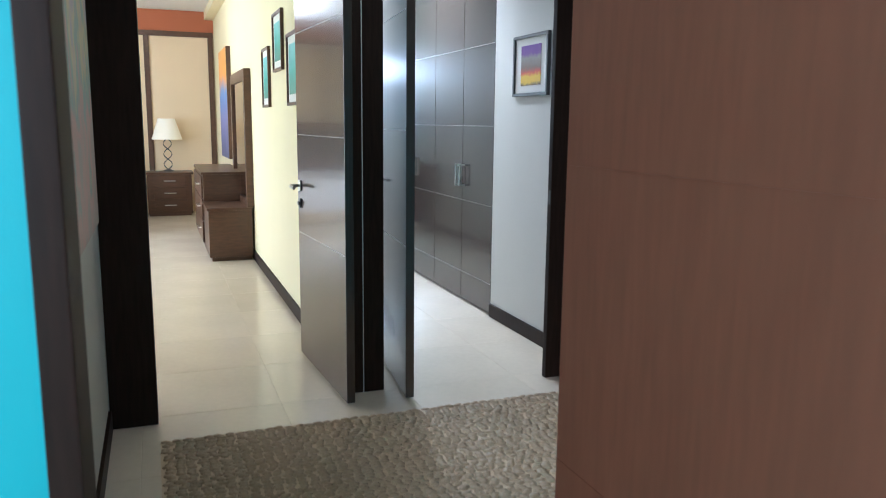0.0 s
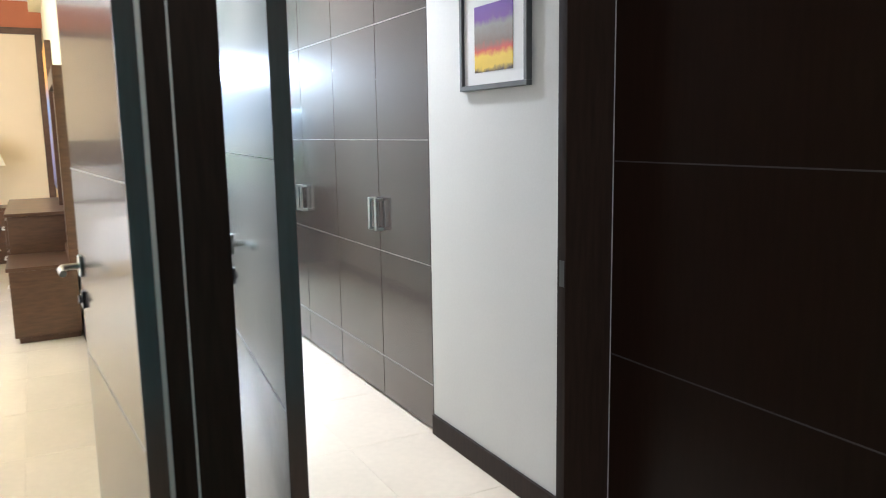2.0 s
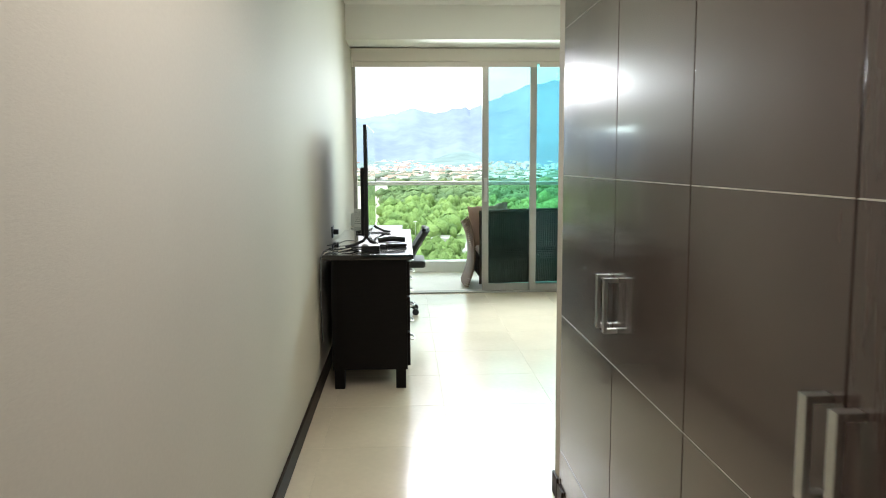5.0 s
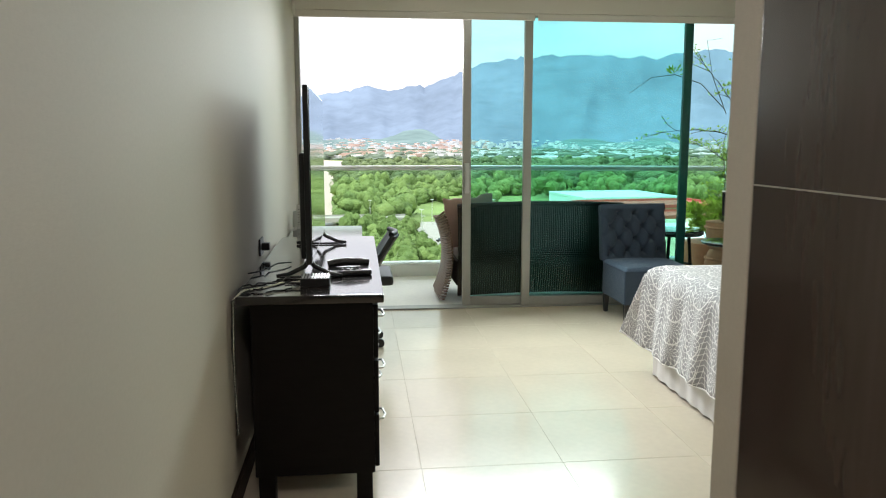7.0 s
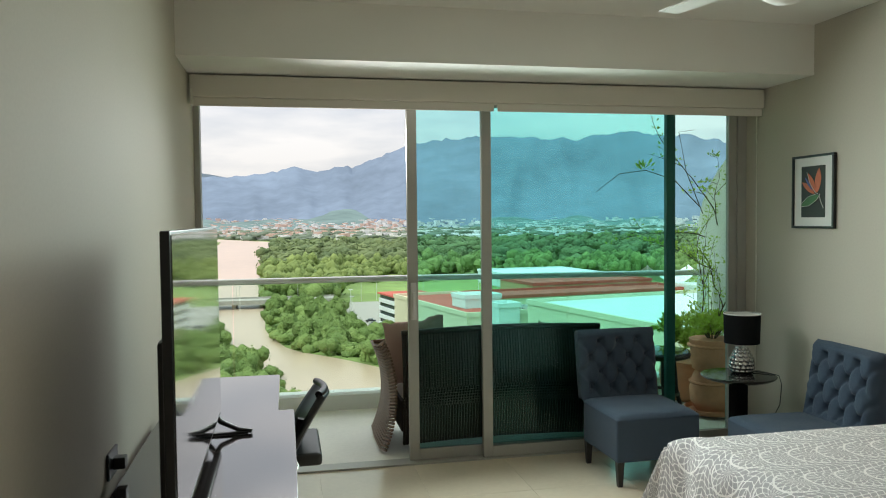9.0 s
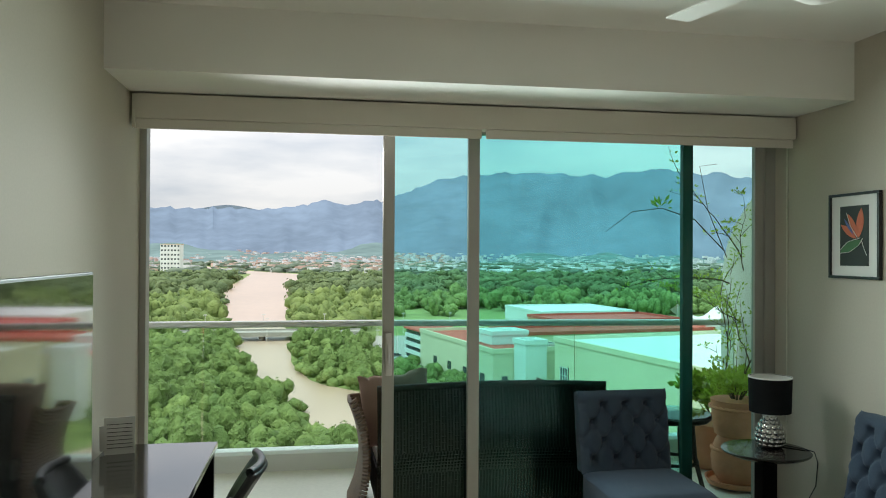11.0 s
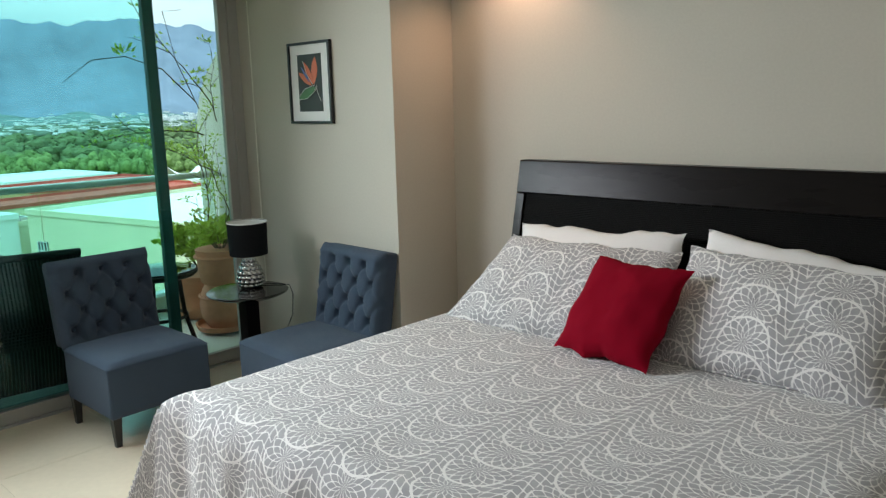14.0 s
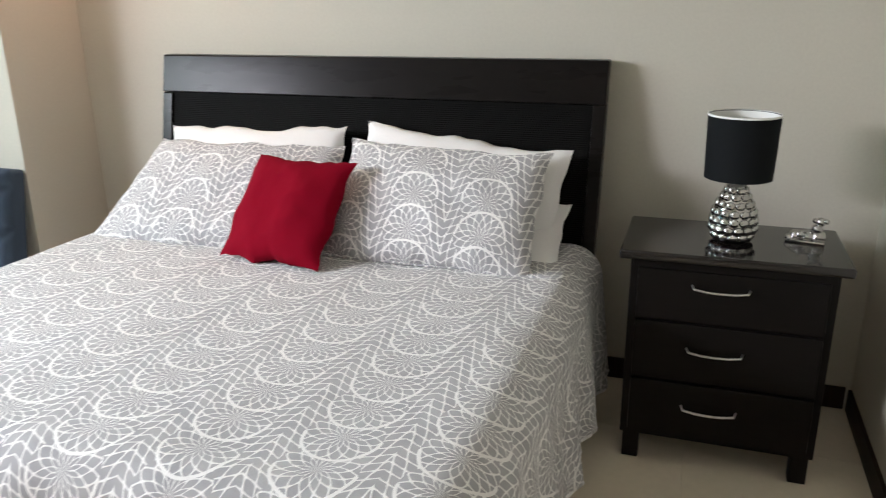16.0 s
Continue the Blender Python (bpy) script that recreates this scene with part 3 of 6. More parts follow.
M["headboard"] = material("black_brown_satin_wood", (0.0075, 0.0058, 0.0052), 0.28, grain=0.3, grain_scale=10, stretch=(1, 1, 6), spec=0.12, rough_vary=0.04)
M["rib"] = material("matt_black_ribbing", (0.006, 0.0055, 0.005), 0.6, grain=0.2, grain_scale=30, spec=0.06)
hb = part("headboard", leaning(bx(4.035, 4.075, -3.815, -1.925, 0.46, 1.15, bevel=0.004)), M["rib"], bed)
part("top_band", leaning(bx(4.015, 4.085, -3.838, -1.902, 1.148, 1.305, bevel=0.006)), M["headboard"], hb)
for y0, y1 in ((-3.838, -3.79), (-1.95, -1.902)):
    part("stile", leaning(bx(4.018, 4.085, y0, y1, 0.46, 1.146, bevel=0.005)), M["headboard"], hb)
    part("foot_post", bx(3.842, 3.905, y0, y1, 0.0, 0.458, bevel=0.005), M["headboard"], hb)
bm = bmesh.new()
for i in range(76):
    z = 0.55 + i * 0.0078
    box(bm, 4.029, 4.036, -3.785, -1.955, z, z + 0.0045)
tagged(part("ribbed_panel", leaning(bm), M["rib"], hb, smooth=False), "finely ribbed black panel", kind="stuff")


def spread_place(s, t):
    """s runs across the bed, t from the pillows to the foot; the cloth falls over both sides and the foot."""
    drop_side, drop_foot = 0.57, 0.56
    u = BY0 - drop_side + s * (BY1 - BY0 + 2 * drop_side)
    v = 3.87 - t * (3.87 - BX0 + drop_foot)
    du = max(BY0 - u, u - BY1, 0.0)
    dv = max(BX0 - v, 0.0)
    side = -1 if u < BY0 else 1
    rr = 0.12

    def bend(d):
        if d <= 0:
            return 0.0, 0.0
        if d < rr * math.pi / 2:
            return rr * math.sin(d / rr), rr * (1 - math.cos(d / rr))
        k = d - rr * math.pi / 2
        return rr + 0.10 * k, rr + k * 0.99

    ou, zu = bend(du)
    ov, zv = bend(dv)
    y = (BY0 - ou) if (du > 0 and side < 0) else (BY1 + ou) if du > 0 else min(max(u, BY0), BY1)
    x = BX0 - ov if dv > 0 else max(v, BX0)
    z = BZ - max(zu, zv)
    # folds in the hanging cloth, deeper towards the hem; the foot corners stand out in a flare
    hang = max(du, dv) / 0.5
    if du > 0 and dv < 0.05:
        y += side * (0.014 * math.sin(v * 19 + side) + 0.010 * math.sin(v * 41)) * hang
    if dv > 0 and du < 0.05:
        x -= (0.014 * math.sin(u * 17) + 0.008 * math.sin(u * 37 + 1)) * hang
    if du > 0 and dv > 0:
        k = min(du, dv)
        y += side * 0.16 * k
        x -= 0.14 * k
        z += 0.12 * k
    # soft rise and fall of the top
    p = noise.noise((x * 2.2, y * 2.2, 0.3)) * 0.010 + noise.noise((x * 7, y * 7, 1.7)) * 0.0035
    if du == 0 and dv == 0:
        z += p + 0.012
    z += 0.012 if (du > 0 or dv > 0) else 0.0
    return (x, y, max(z, 0.05))


def spread_uv(s, t):
    return (s * (BY1 - BY0 + 1.14), t * (3.87 - BX0 + 0.56) + 0.06)


cover = solid("bedspread", sheet(bmesh.new(), 120, 100, spread_place, spread_uv), M["spread"], "white and grey petal-patterned bedspread hanging over the bed", "bedspread", smooth=True)
md = cover.modifiers.new("thickness", "SOLIDIFY")
md.thickness, md.offset = 0.006, 0.0
rim = [spread_place(0, i / 40) for i in range(41)] + [spread_place(i / 60, 1) for i in range(1, 60)] + [spread_place(1, 1 - i / 40) for i in range(41)]
part("hem", tube(bmesh.new(), rim, 0.006, 6), M["linen"], cover, "white stitched hem")
# folded band of the spread below the pillows
bm = bmesh.new()
sheet(bm, 90, 10, lambda s, t: (3.46 + 0.40 * t, BY0 - 0.05 + s * (BY1 - BY0 + 0.10), BZ + 0.022 + 0.007 * math.sin(t * math.pi) + 0.006 * noise.noise((s * 9, t * 3, 4)) - 0.02 * (abs(2 * s - 1)) ** 16), lambda s, t: (s * 2.07 + 0.07, t * 0.4 + 0.03))
fold = solid("folded_bedspread_edge", bm, M["spread"], "folded-back edge of the patterned bedspread under the pillows", "bedspread", smooth=True)
md = fold.modifiers.new("thickness", "SOLIDIFY")
md.thickness = 0.006


def pillow(name, w, h, t, m, mat, label, category="pillow", seed=0, taper=0.0, pinch=0.5, group=""):
    """A stuffed cushion w wide and h high, its back on the local xy plane, corners drawn out."""
    bm = bmesh.new()
    for face in (1, -1):
        def place(s, q, face=face):
            a, b = 2 * s - 1, 2 * q - 1
            body = max(0.0, (1 - abs(a) ** 2.6) * (1 - abs(b) ** 2.6)) ** pinch
            inx = 1 - 0.055 * (1 - abs(a) ** 2) * abs(b) ** 6 - 0.0
            x = a * w / 2 * (1 - 0.05 * (1 - b * b) * abs(a) ** 4)
            y = b * h / 2 * (1 - 0.06 * (1 - a * a) * abs(b) ** 4)
            x = x - (x - w / 2) * taper * (b + 1) / 2
            y += (0.022 * noise.noise((a * 1.9 + seed * 3.1, b, 7)) + 0.012 * noise.noise((a * 5 + seed, b, 3))) * abs(b) ** 3
            x += 0.016 * noise.noise((a, b * 2.3 + seed * 1.7, 9)) * abs(a) ** 3
            wr = noise.noise((a * 2.1 + seed, b * 2.1, face * 3.0)) * 0.016 + noise.noise((a * 6 + seed, b * 6, face * 5.0)) * 0.005
            return (x, y, face * t / 2 * body + wr * body)
        sheet(bm, 36, 28, place, (lambda s, q: (s * w + seed * 0.37, q * h + seed * 0.19)))
    bmesh.ops.remove_doubles(bm, verts=bm.verts, dist=0.0008)
    ob = solid(name, bm, mat, label, category, group, smooth=True)
    ob.matrix_basis = m
    return ob


def lean(x, y, z, tilt, turn=0.0, roll=0.0):
    """A cushion at the headboard: its face towards the foot of the bed, leaning back by tilt degrees."""
    return pose(x, y, z) @ pose(0, 0, 0, 0, 0, -90 + turn) @ pose(0, 0, 0, 90 - tilt, 0, 0) @ pose(0, 0, 0, 0, 0, roll)


pillow("white_pillow", 0.82, 0.44, 0.17, lean(3.80, -2.44, 0.83, 22, 0, 2), M["linen"], "plain white pillow behind the patterned pillow", seed=2, group="white pillows")
pillow("white_pillow", 0.82, 0.42, 0.17, lean(3.80, -3.32, 0.835, 20, 0, -6), M["linen"], "plain white pillow with a raised corner behind the patterned pillow", seed=5, group="white pillows")
pillow("white_pillow", 0.70, 0.40, 0.11, lean(3.74, -3.40, 0.70, 66, 0, 2), M["linen"], "plain white pillow lying low against the headboard", seed=8, group="white pillows")
pillow("patterned_pillow", 1.0, 0.50, 0.16, lean(3.61, -2.38, 0.80, 42, 2, 0), M["spread"], "petal-patterned pillow leaning on a white pillow", seed=11, taper=0.18, group="patterned pillows")
pillow("patterned_pillow", 0.78, 0.48, 0.17, lean(3.61, -3.30, 0.82, 37, -1, -1), M["spread"], "petal-patterned pillow leaning on a white pillow", seed=14, group="patterned pillows")
pillow("red_cushion", 0.42, 0.42, 0.15, lean(3.45, -2.80, 0.812, 40, -6, -1), M["red"], "square crimson cushion set before the pillows", "cushion", seed=20, pinch=0.6)


# ---- lamps and bedside ----
def table_lamp(m, label, group="bedside lamps"):
    ob = thing("table_lamp", label, "lamp", m, group)
    bm = bmesh.new()
    lathe(bm, [(0.052, 0.0), (0.058, 0.006), (0.066, 0.025), (0.072, 0.055), (0.066, 0.09), (0.050, 0.125), (0.034, 0.155), (0.024, 0.172), (0.016, 0.18)], seg=40)
    part("base", bm, M["chrome"], ob, "silvered pebbled lamp base")
    bm = bmesh.new()
    prof = [(0.062, 0.018), (0.071, 0.04), (0.071, 0.064), (0.066, 0.088), (0.055, 0.112), (0.043, 0.134), (0.032, 0.154)]
    for i, (r, z) in enumerate(prof):
        cnt = max(7, int(2 * math.pi * r / 0.03))
        for k in range(cnt):
            a = 2 * math.pi * (k + 0.5 * (i % 2)) / cnt
            g = bmesh.ops.create_icosphere(bm, subdivisions=2, radius=0.0165)
            bmesh.ops.transform(bm, matrix=Matrix.Translation((r * math.cos(a), r * math.sin(a), z)) @ Matrix.Rotation(a, 4, "Z") @ Matrix.Diagonal((0.55, 1.0, 0.85, 1)), verts=g["verts"])
    tagged(part("pebble_relief", bm, M["chrome"], ob), "raised silver pebbles", kind="stuff")
    part("neck", cyl(bmesh.new(), (0, 0, 0.178), (0, 0, 0.215), 0.011), M["chrome"], ob)
    bm = bmesh.new()
    lathe(bm, [(0.104, 0.19), (0.106, 0.19), (0.111, 0.375), (0.109, 0.375), (0.102, 0.192), (0.104, 0.19)][:4], seg=48)
    for f in [f for f in bm.faces if len(f.verts) > 8]:
        bm.faces.remove(f)
    sh = part("shade", bm, M["shade"], ob, "black drum lampshade")
    bm = bmesh.new()
    lathe(bm, [(0.1015, 0.191), (0.1065, 0.374)], seg=48)
    for f in [f for f in bm.faces if len(f.verts) > 8]:
        bm.faces.remove(f)
    part("lining", bm, M["shade_in"], sh, "white shade lining")
    bm = bmesh.new()
    lathe(bm, [(0.1065, 0.372), (0.112, 0.372), (0.112, 0.3775), (0.1065, 0.3775)], seg=48)
    for f in [f for f in bm.faces if len(f.verts) > 8]:
        bm.faces.remove(f)
    part("rim", bm, M["shade_in"], sh)
    return ob


nl = table_lamp(pose(3.69, -4.30, 0.766), "silver pebbled table lamp with a black shade on the nightstand")
nl.scale = (0.98, 0.98, 1.08)


def bar_handle(parent, y, z, x, half=0.085):
    """A bow handle on a front that faces -x."""
    bm = bmesh.new()
    tube(bm, [(x, y - half, z + 0.004), (x - 0.022, y - half * 0.93, z), (x - 0.029, y - half * 0.5, z - 0.003), (x - 0.031, y, z - 0.004), (x - 0.029, y + half * 0.5, z - 0.003), (x - 0.022, y + half * 0.93, z), (x, y + half, z + 0.004)], 0.0042, 8)
    return part("handle", bm, M["steel"], parent, "brushed steel bow handle")


ns = thing("nightstand", "black-brown wooden nightstand with three drawers", "nightstand", pose(0, 0, 0))
part("body", bx(3.515, 3.885, -4.61, -4.00, 0.10, 0.735, bevel=0.004), M["black_wood"], ns)
part("top", bx(3.475, 3.90, -4.640, -3.965, 0.735, 0.765, bevel=0.010, seg=3), M["black_top"], ns, "polished black top")
for x in (3.525, 3.83):
    for y in (-4.60, -4.065):
        part("leg", bx(x, x + 0.05, y, y + 0.055, 0, 0.105, bevel=0.004), M["black_wood"], ns)
for z0, z1, hz in ((0.535, 0.705, 0.655), (0.325, 0.525, 0.44), (0.12, 0.315, 0.232)):
    d = part("drawer", bx(3.500, 3.522, -4.585, -4.025, z0, z1, bevel=0.005), M["black_wood"], ns)
    bar_handle(d, -4.278, hz, 3.500)
part("back_rail", bx(3.505, 3.516, -4.60, -4.01, 0.705, 0.733, bevel=0.002), M["black_wood"], ns)

# small chrome figure: a heap of rounded lumps
bm = bmesh.new()
for dx, dy, dz, r in ((0, 0.03, 0.016, 0.022), (0, -0.005, 0.018, 0.024), (0.004, -0.035, 0.02, 0.024), (0, -0.03, 0.046, 0.018), (0.002, -0.038, 0.07, 0.015), (-0.006, -0.022, 0.074, 0.009), (-0.004, -0.055, 0.074, 0.009), (-0.012, 0.048, 0.010, 0.014), (-0.014, 0.015, 0.026, 0.016)):
    g = bmesh.ops.create_icosphere(bm, subdivisions=2, radius=r)
    bmesh.ops.translate(bm, vec=(dx, dy, dz), verts=g["verts"])
box(bm, -0.03, 0.03, -0.058, 0.058, 0.0, 0.010, bevel=0.004)
fig = solid("chrome_figurine", bm, M["chrome"], "small shiny chrome figurine on the nightstand", "figurine", smooth=True)
fig.matrix_basis = pose(3.73, -4.525, 0.7655, 0, 0, -12)


# ---- tufted chairs ----
def slipper_chair(m, label):
    ob = thing("slipper_chair", label, "chair", m, "tufted chairs")
    w, d = 0.53, 0.60
    bm = bmesh.new()
    box(bm, -w / 2, w / 2, -0.29, 0.20, 0.15, 0.405, bevel=0.014, seg=3)
    part("seat_base", bm, M["fabric"], ob)

    def cush(s, t):
        a, b = 2 * s - 1, 2 * t - 1
        k = ((1 - abs(a) ** 8) * (1 - abs(b) ** 8)) ** 0.5
        return (a * (w / 2 + 0.002), -0.045 + b * 0.248, 0.402 + 0.032 * k + 0.004 * noise.noise((a * 2, b * 2, 0)))
    part("seat", sheet(bmesh.new(), 30, 30, cush), M["fabric"], ob)
    # backrest, leaning a little, with buttons drawn in
    buttons = []
    for i, z in enumerate((0.775, 0.680, 0.585, 0.490)):
        for x in ((-0.195, -0.065, 0.065, 0.195) if i % 2 else (-0.13, 0.0, 0.13)):
            buttons.append((x, z))

    def front(s, t):
        x, z = (2 * s - 1) * w / 2, 0.405 + t * 0.445
        ex, ez = min(s, 1 - s) * w, min(1 - t, 0.3) * 0.445
        puff = 0.052 * min(1, ex / 0.035) ** 0.5 * min(1, ez / 0.03 + 0.02) ** 0.5
        for bxx, bz in buttons:
            q = math.hypot(x - bxx, z - bz)
            puff -= 0.034 * math.exp(-(q / 0.020) ** 2) + 0.010 * math.exp(-(q / 0.05) ** 2)
        # diagonal creases from button to button
        for sg in (1, -1):
            c = ((x / 0.13 + sg * (z - 0.775) / 0.19) + 0.0) % 1.0
            c = min(c, 1 - c)
            if 0.44 < z < 0.80:
                puff -= 0.014 * math.exp(-(c / 0.09) ** 2)
        return (x, 0.215 + (z - 0.405) * 0.16 - puff, z)
    bm = sheet(bmesh.new(), 54, 46, front)
    box(bm, -w / 2 + 0.004, w / 2 - 0.004, -0.048, 0.045, 0.0, 0.442, bevel=0.02, seg=3, at=pose(0, 0.258, 0.403, -9.1, 0, 0))
    part("backrest", bm, M["fabric"], ob)
    bmb = bmesh.new()
    g = bmesh.ops.create_icosphere(bmb, subdivisions=2, radius=0.011)
    bmesh.ops.scale(bmb, vec=(1, 0.5, 1), verts=g["verts"])
    me = mesh_of("button", bmb, M["fabric"], True)
    for x, z in buttons:
        q = new("button", me)
        q.parent = ob
        q.location = (x, 0.215 + (z - 0.405) * 0.16 - 0.010, z)
    for x in (-w / 2 + 0.035, w / 2 - 0.035):
        for y, sp in ((-0.25, -0.012), (0.20, 0.03)):
            bm = bmesh.new()
            g = bmesh.ops.create_cone(bm, cap_ends=True, segments=4, radius1=0.019, radius2=0.030, depth=0.152)
            bmesh.ops.transform(bm, matrix=Matrix.Translation((0, 0, 0.076)) @ Matrix.Rotation(math.pi / 4, 4, "Z"), verts=g["verts"])
            lg = part("leg", bm, M["plastic_black"], ob, smooth=False)
            lg.location = (x, y, 0)
    return ob


slipper_chair(pose(2.645, -0.43, 0, 0, 0, 1), "slate blue tufted armless chair before the glazed front")
slipper_chair(pose(3.30, -1.11, 0, 0, 0, -92), "slate blue tufted armless chair against the wall")

tb = thing("side_table", "round black side table with a thick column", "side table", pose(3.28, -0.54, 0))
bm = bmesh.new()
lathe(bm, [(0.0, 0.548), (0.12, 0.550), (0.195, 0.562), (0.222, 0.576), (0.225, 0.583), (0.22, 0.588), (0.0, 0.588)], seg=56)
part("tabletop", bm, M["black_top"], tb, "polished black round top")
bm = bmesh.new()
box(bm, -0.042, 0.042, -0.042, 0.042, 0.02, 0.55, bevel=0.008)
part("column", bm, M["black_wood"], tb)
part("foot", lathe(bmesh.new(), [(0.15, 0.0), (0.155, 0.008), (0.14, 0.02), (0.06, 0.03), (0.0, 0.031)], seg=40), M["black_wood"], tb)
table_lamp(pose(3.33, -0.50, 0.589), "silver pebbled table lamp with a black shade on the round table")
solid("lamp_cord", tube(bmesh.new(), [(3.36, -0.46, 0.593), (3.42, -0.50, 0.594), (3.48, -0.585, 0.592), (3.508, -0.62, 0.585), (3.52, -0.63, 0.53), (3.53, -0.60, 0.40), (3.56, -0.50, 0.30), (3.645, -0.40, 0.25)], 0.003, 6), M["plastic_black"], "thin black lamp cord hanging over the table's edge", "cord", smooth=True)


# ---- framed prints ----
def framed(name, m, w, h, bar, frame_mat, label, category="picture", mat_w=0.06, group=""):
    """Hangs with its back on the local xz plane, facing -y; returns the thing."""
    ob = thing(name, label, category, m, group)
    bm = bmesh.new()
    for b in ((-w / 2, w / 2, h / 2 - bar, h / 2), (-w / 2, w / 2, -h / 2, -h / 2 + bar), (-w / 2, -w / 2 + bar, -h / 2 + bar, h / 2 - bar), (w / 2 - bar, w / 2, -h / 2 + bar, h / 2 - bar)):
        box(bm, b[0], b[1], -0.022, 0.0, b[2], b[3], bevel=0.002)
    part("frame", bm, frame_mat, ob)
    part("mount", bx(-w / 2 + bar, w / 2 - bar, -0.010, -0.001, -h / 2 + bar, h / 2 - bar), M["paper"], ob, "white card mount", smooth=False)
    return ob


def band_paint(name, stops, scale=14.0, warp=0.25, lo=0.0, hi=1.0):
    """Brushed bands of colour from the bottom to the top of a print."""
    mat = bpy.data.materials.new(name)
    mat.use_nodes = True
    nt = mat.node_tree
    b = nt.nodes["Principled BSDF"]
    n, l = nt.nodes.new, nt.links.new
    co, sep, nz = n("ShaderNodeTexCoord"), n("ShaderNodeSeparateXYZ"), n("ShaderNodeTexNoise")
    nz.inputs["Scale"].default_value, nz.inputs["Detail"].default_value = scale, 4
    l(co.outputs["Generated"], nz.inputs["Vector"])
    l(co.outputs["Generated"], sep.inputs["Vector"])
    ad = n("ShaderNodeMath")
    ad.operation = "MULTIPLY_ADD"
    l(nz.outputs["Fac"], ad.inputs[0])
    ad.inputs[1].default_value = warp
    l(sep.outputs["Z"], ad.inputs[2])
    sb = n("ShaderNodeMath")
    sb.operation = "SUBTRACT"
    l(ad.outputs[0], sb.inputs[0])
    sb.inputs[1].default_value = warp / 2
    rp = n("ShaderNodeValToRGB")
    els = rp.color_ramp.elements
    els[0].position, els[0].color = stops[0][0], (*stops[0][1], 1)
    els[1].position, els[1].color = stops[-1][0], (*stops[-1][1], 1)
    for p, c in stops[1:-1]:
        e = els.new(p)
        e.color = (*c, 1)
    l(sb.outputs[0], rp.inputs["Fac"])
    l(rp.outputs["Color"], b.inputs["Base Color"])
    b.inputs["Roughness"].default_value = 0.6
    return mat


M["sunset"] = band_paint("sunset_paint", [(0.0, (0.10, 0.07, 0.05)), (0.08, (0.75, 0.50, 0.04)), (0.22, (0.80, 0.55, 0.05)), (0.32, (0.62, 0.10, 0.05)), (0.45, (0.22, 0.15, 0.12)), (0.68, (0.30, 0.27, 0.24)), (0.80, (0.16, 0.05, 0.30)), (1.0, (0.14, 0.04, 0.34))], 7, 0.22)
pic = framed("framed_painting", pose(1.099, -7.765, 1.632, 0, 0, -90), 0.44, 0.352, 0.018, M["dark_metal"], "small framed abstract painting in purple, red and yellow")
part("painting", bx(-0.125, 0.125, -0.012, -0.0102, -0.115, 0.115), M["sunset"], pic, "purple, grey, red and yellow paint", smooth=False)

flw = framed("flower_print", pose(3.666, -0.727, 1.7185, 0, 0, -90), 0.372, 0.443, 0.014, M["plastic_black"], "framed print of an orange flower on black")
part("print", bx(-0.105, 0.105, -0.0125, -0.0102, -0.155, 0.155), material("black_print", (0.018, 0.022, 0.018), 0.5, grain=0.1), flw, "black print ground", smooth=False)


def petal_shape(pts, y, thick=0.0012):
    bm = bmesh.new()
    vs = [bm.verts.new((x, y, z)) for x, z in pts]
    f = bm.faces.new(vs)
    g = bmesh.ops.extrude_face_region(bm, geom=[f])
    bmesh.ops.translate(bm, vec=(0, thick, 0), verts=[v for v in g["geom"] if isinstance(v, bmesh.types.BMVert)])
    return bm


def spear(x0, z0, x1, z1, fat):
    d = Vector((x1 - x0, z1 - z0))
    nrm = Vector((-d.y, d.x)).normalized() * fat
    out = []
    for k in range(9):
        f = k / 8
        out.append((x0 + d.x * f + nrm.x * math.sin(f * math.pi) ** 0.8, z0 + d.y * f + nrm.y * math.sin(f * math.pi) ** 0.8))
    for k in range(7, 0, -1):
        f = k / 8
        out.append((x0 + d.x * f - nrm.x * math.sin(f * math.pi) ** 0.8, z0 + d.y * f - nrm.y * math.sin(f * math.pi) ** 0.8))
    return out


mo, mg, mw = material("orange_print_ink", (0.62, 0.15, 0.07), 0.5, grain=0.1), material("green_print_ink", (0.05, 0.16, 0.05), 0.5, grain=0.15), material("pale_print_ink", (0.75, 0.72, 0.66), 0.5)
mb = material("blue_print_ink", (0.10, 0.14, 0.35), 0.5)
for nm, a, mt, y in (("petal", (0.035, -0.01, 0.055, 0.14, 0.026), mo, -0.0140), ("petal", (0.03, -0.01, -0.045, 0.115, 0.020), mo, -0.0150), ("petal", (0.02, -0.015, -0.095, 0.06, 0.018), mo, -0.0160), ("petal", (0.0, 0.005, -0.07, 0.09, 0.008), mb, -0.0165), ("bud", (0.06, -0.025, -0.10, -0.085, 0.026), mg, -0.0170)):
    part(nm, petal_shape(spear(*a), y), mt, flw, smooth=False)
bm = bmesh.new()
for pts in ([(-0.10, -0.09), (-0.03, -0.085), (0.04, -0.05), (0.07, -0.015)], [(0.06, -0.02), (0.075, -0.06), (0.098, -0.10)], [(-0.095, -0.07), (-0.04, -0.03), (0.05, -0.012)], [(0.03, -0.01), (-0.02, 0.05), (-0.05, 0.12)]):
    tube(bm, [(x, -0.0178, z) for x, z in pts], 0.0016, 5)
part("outline", bm, mw, flw)

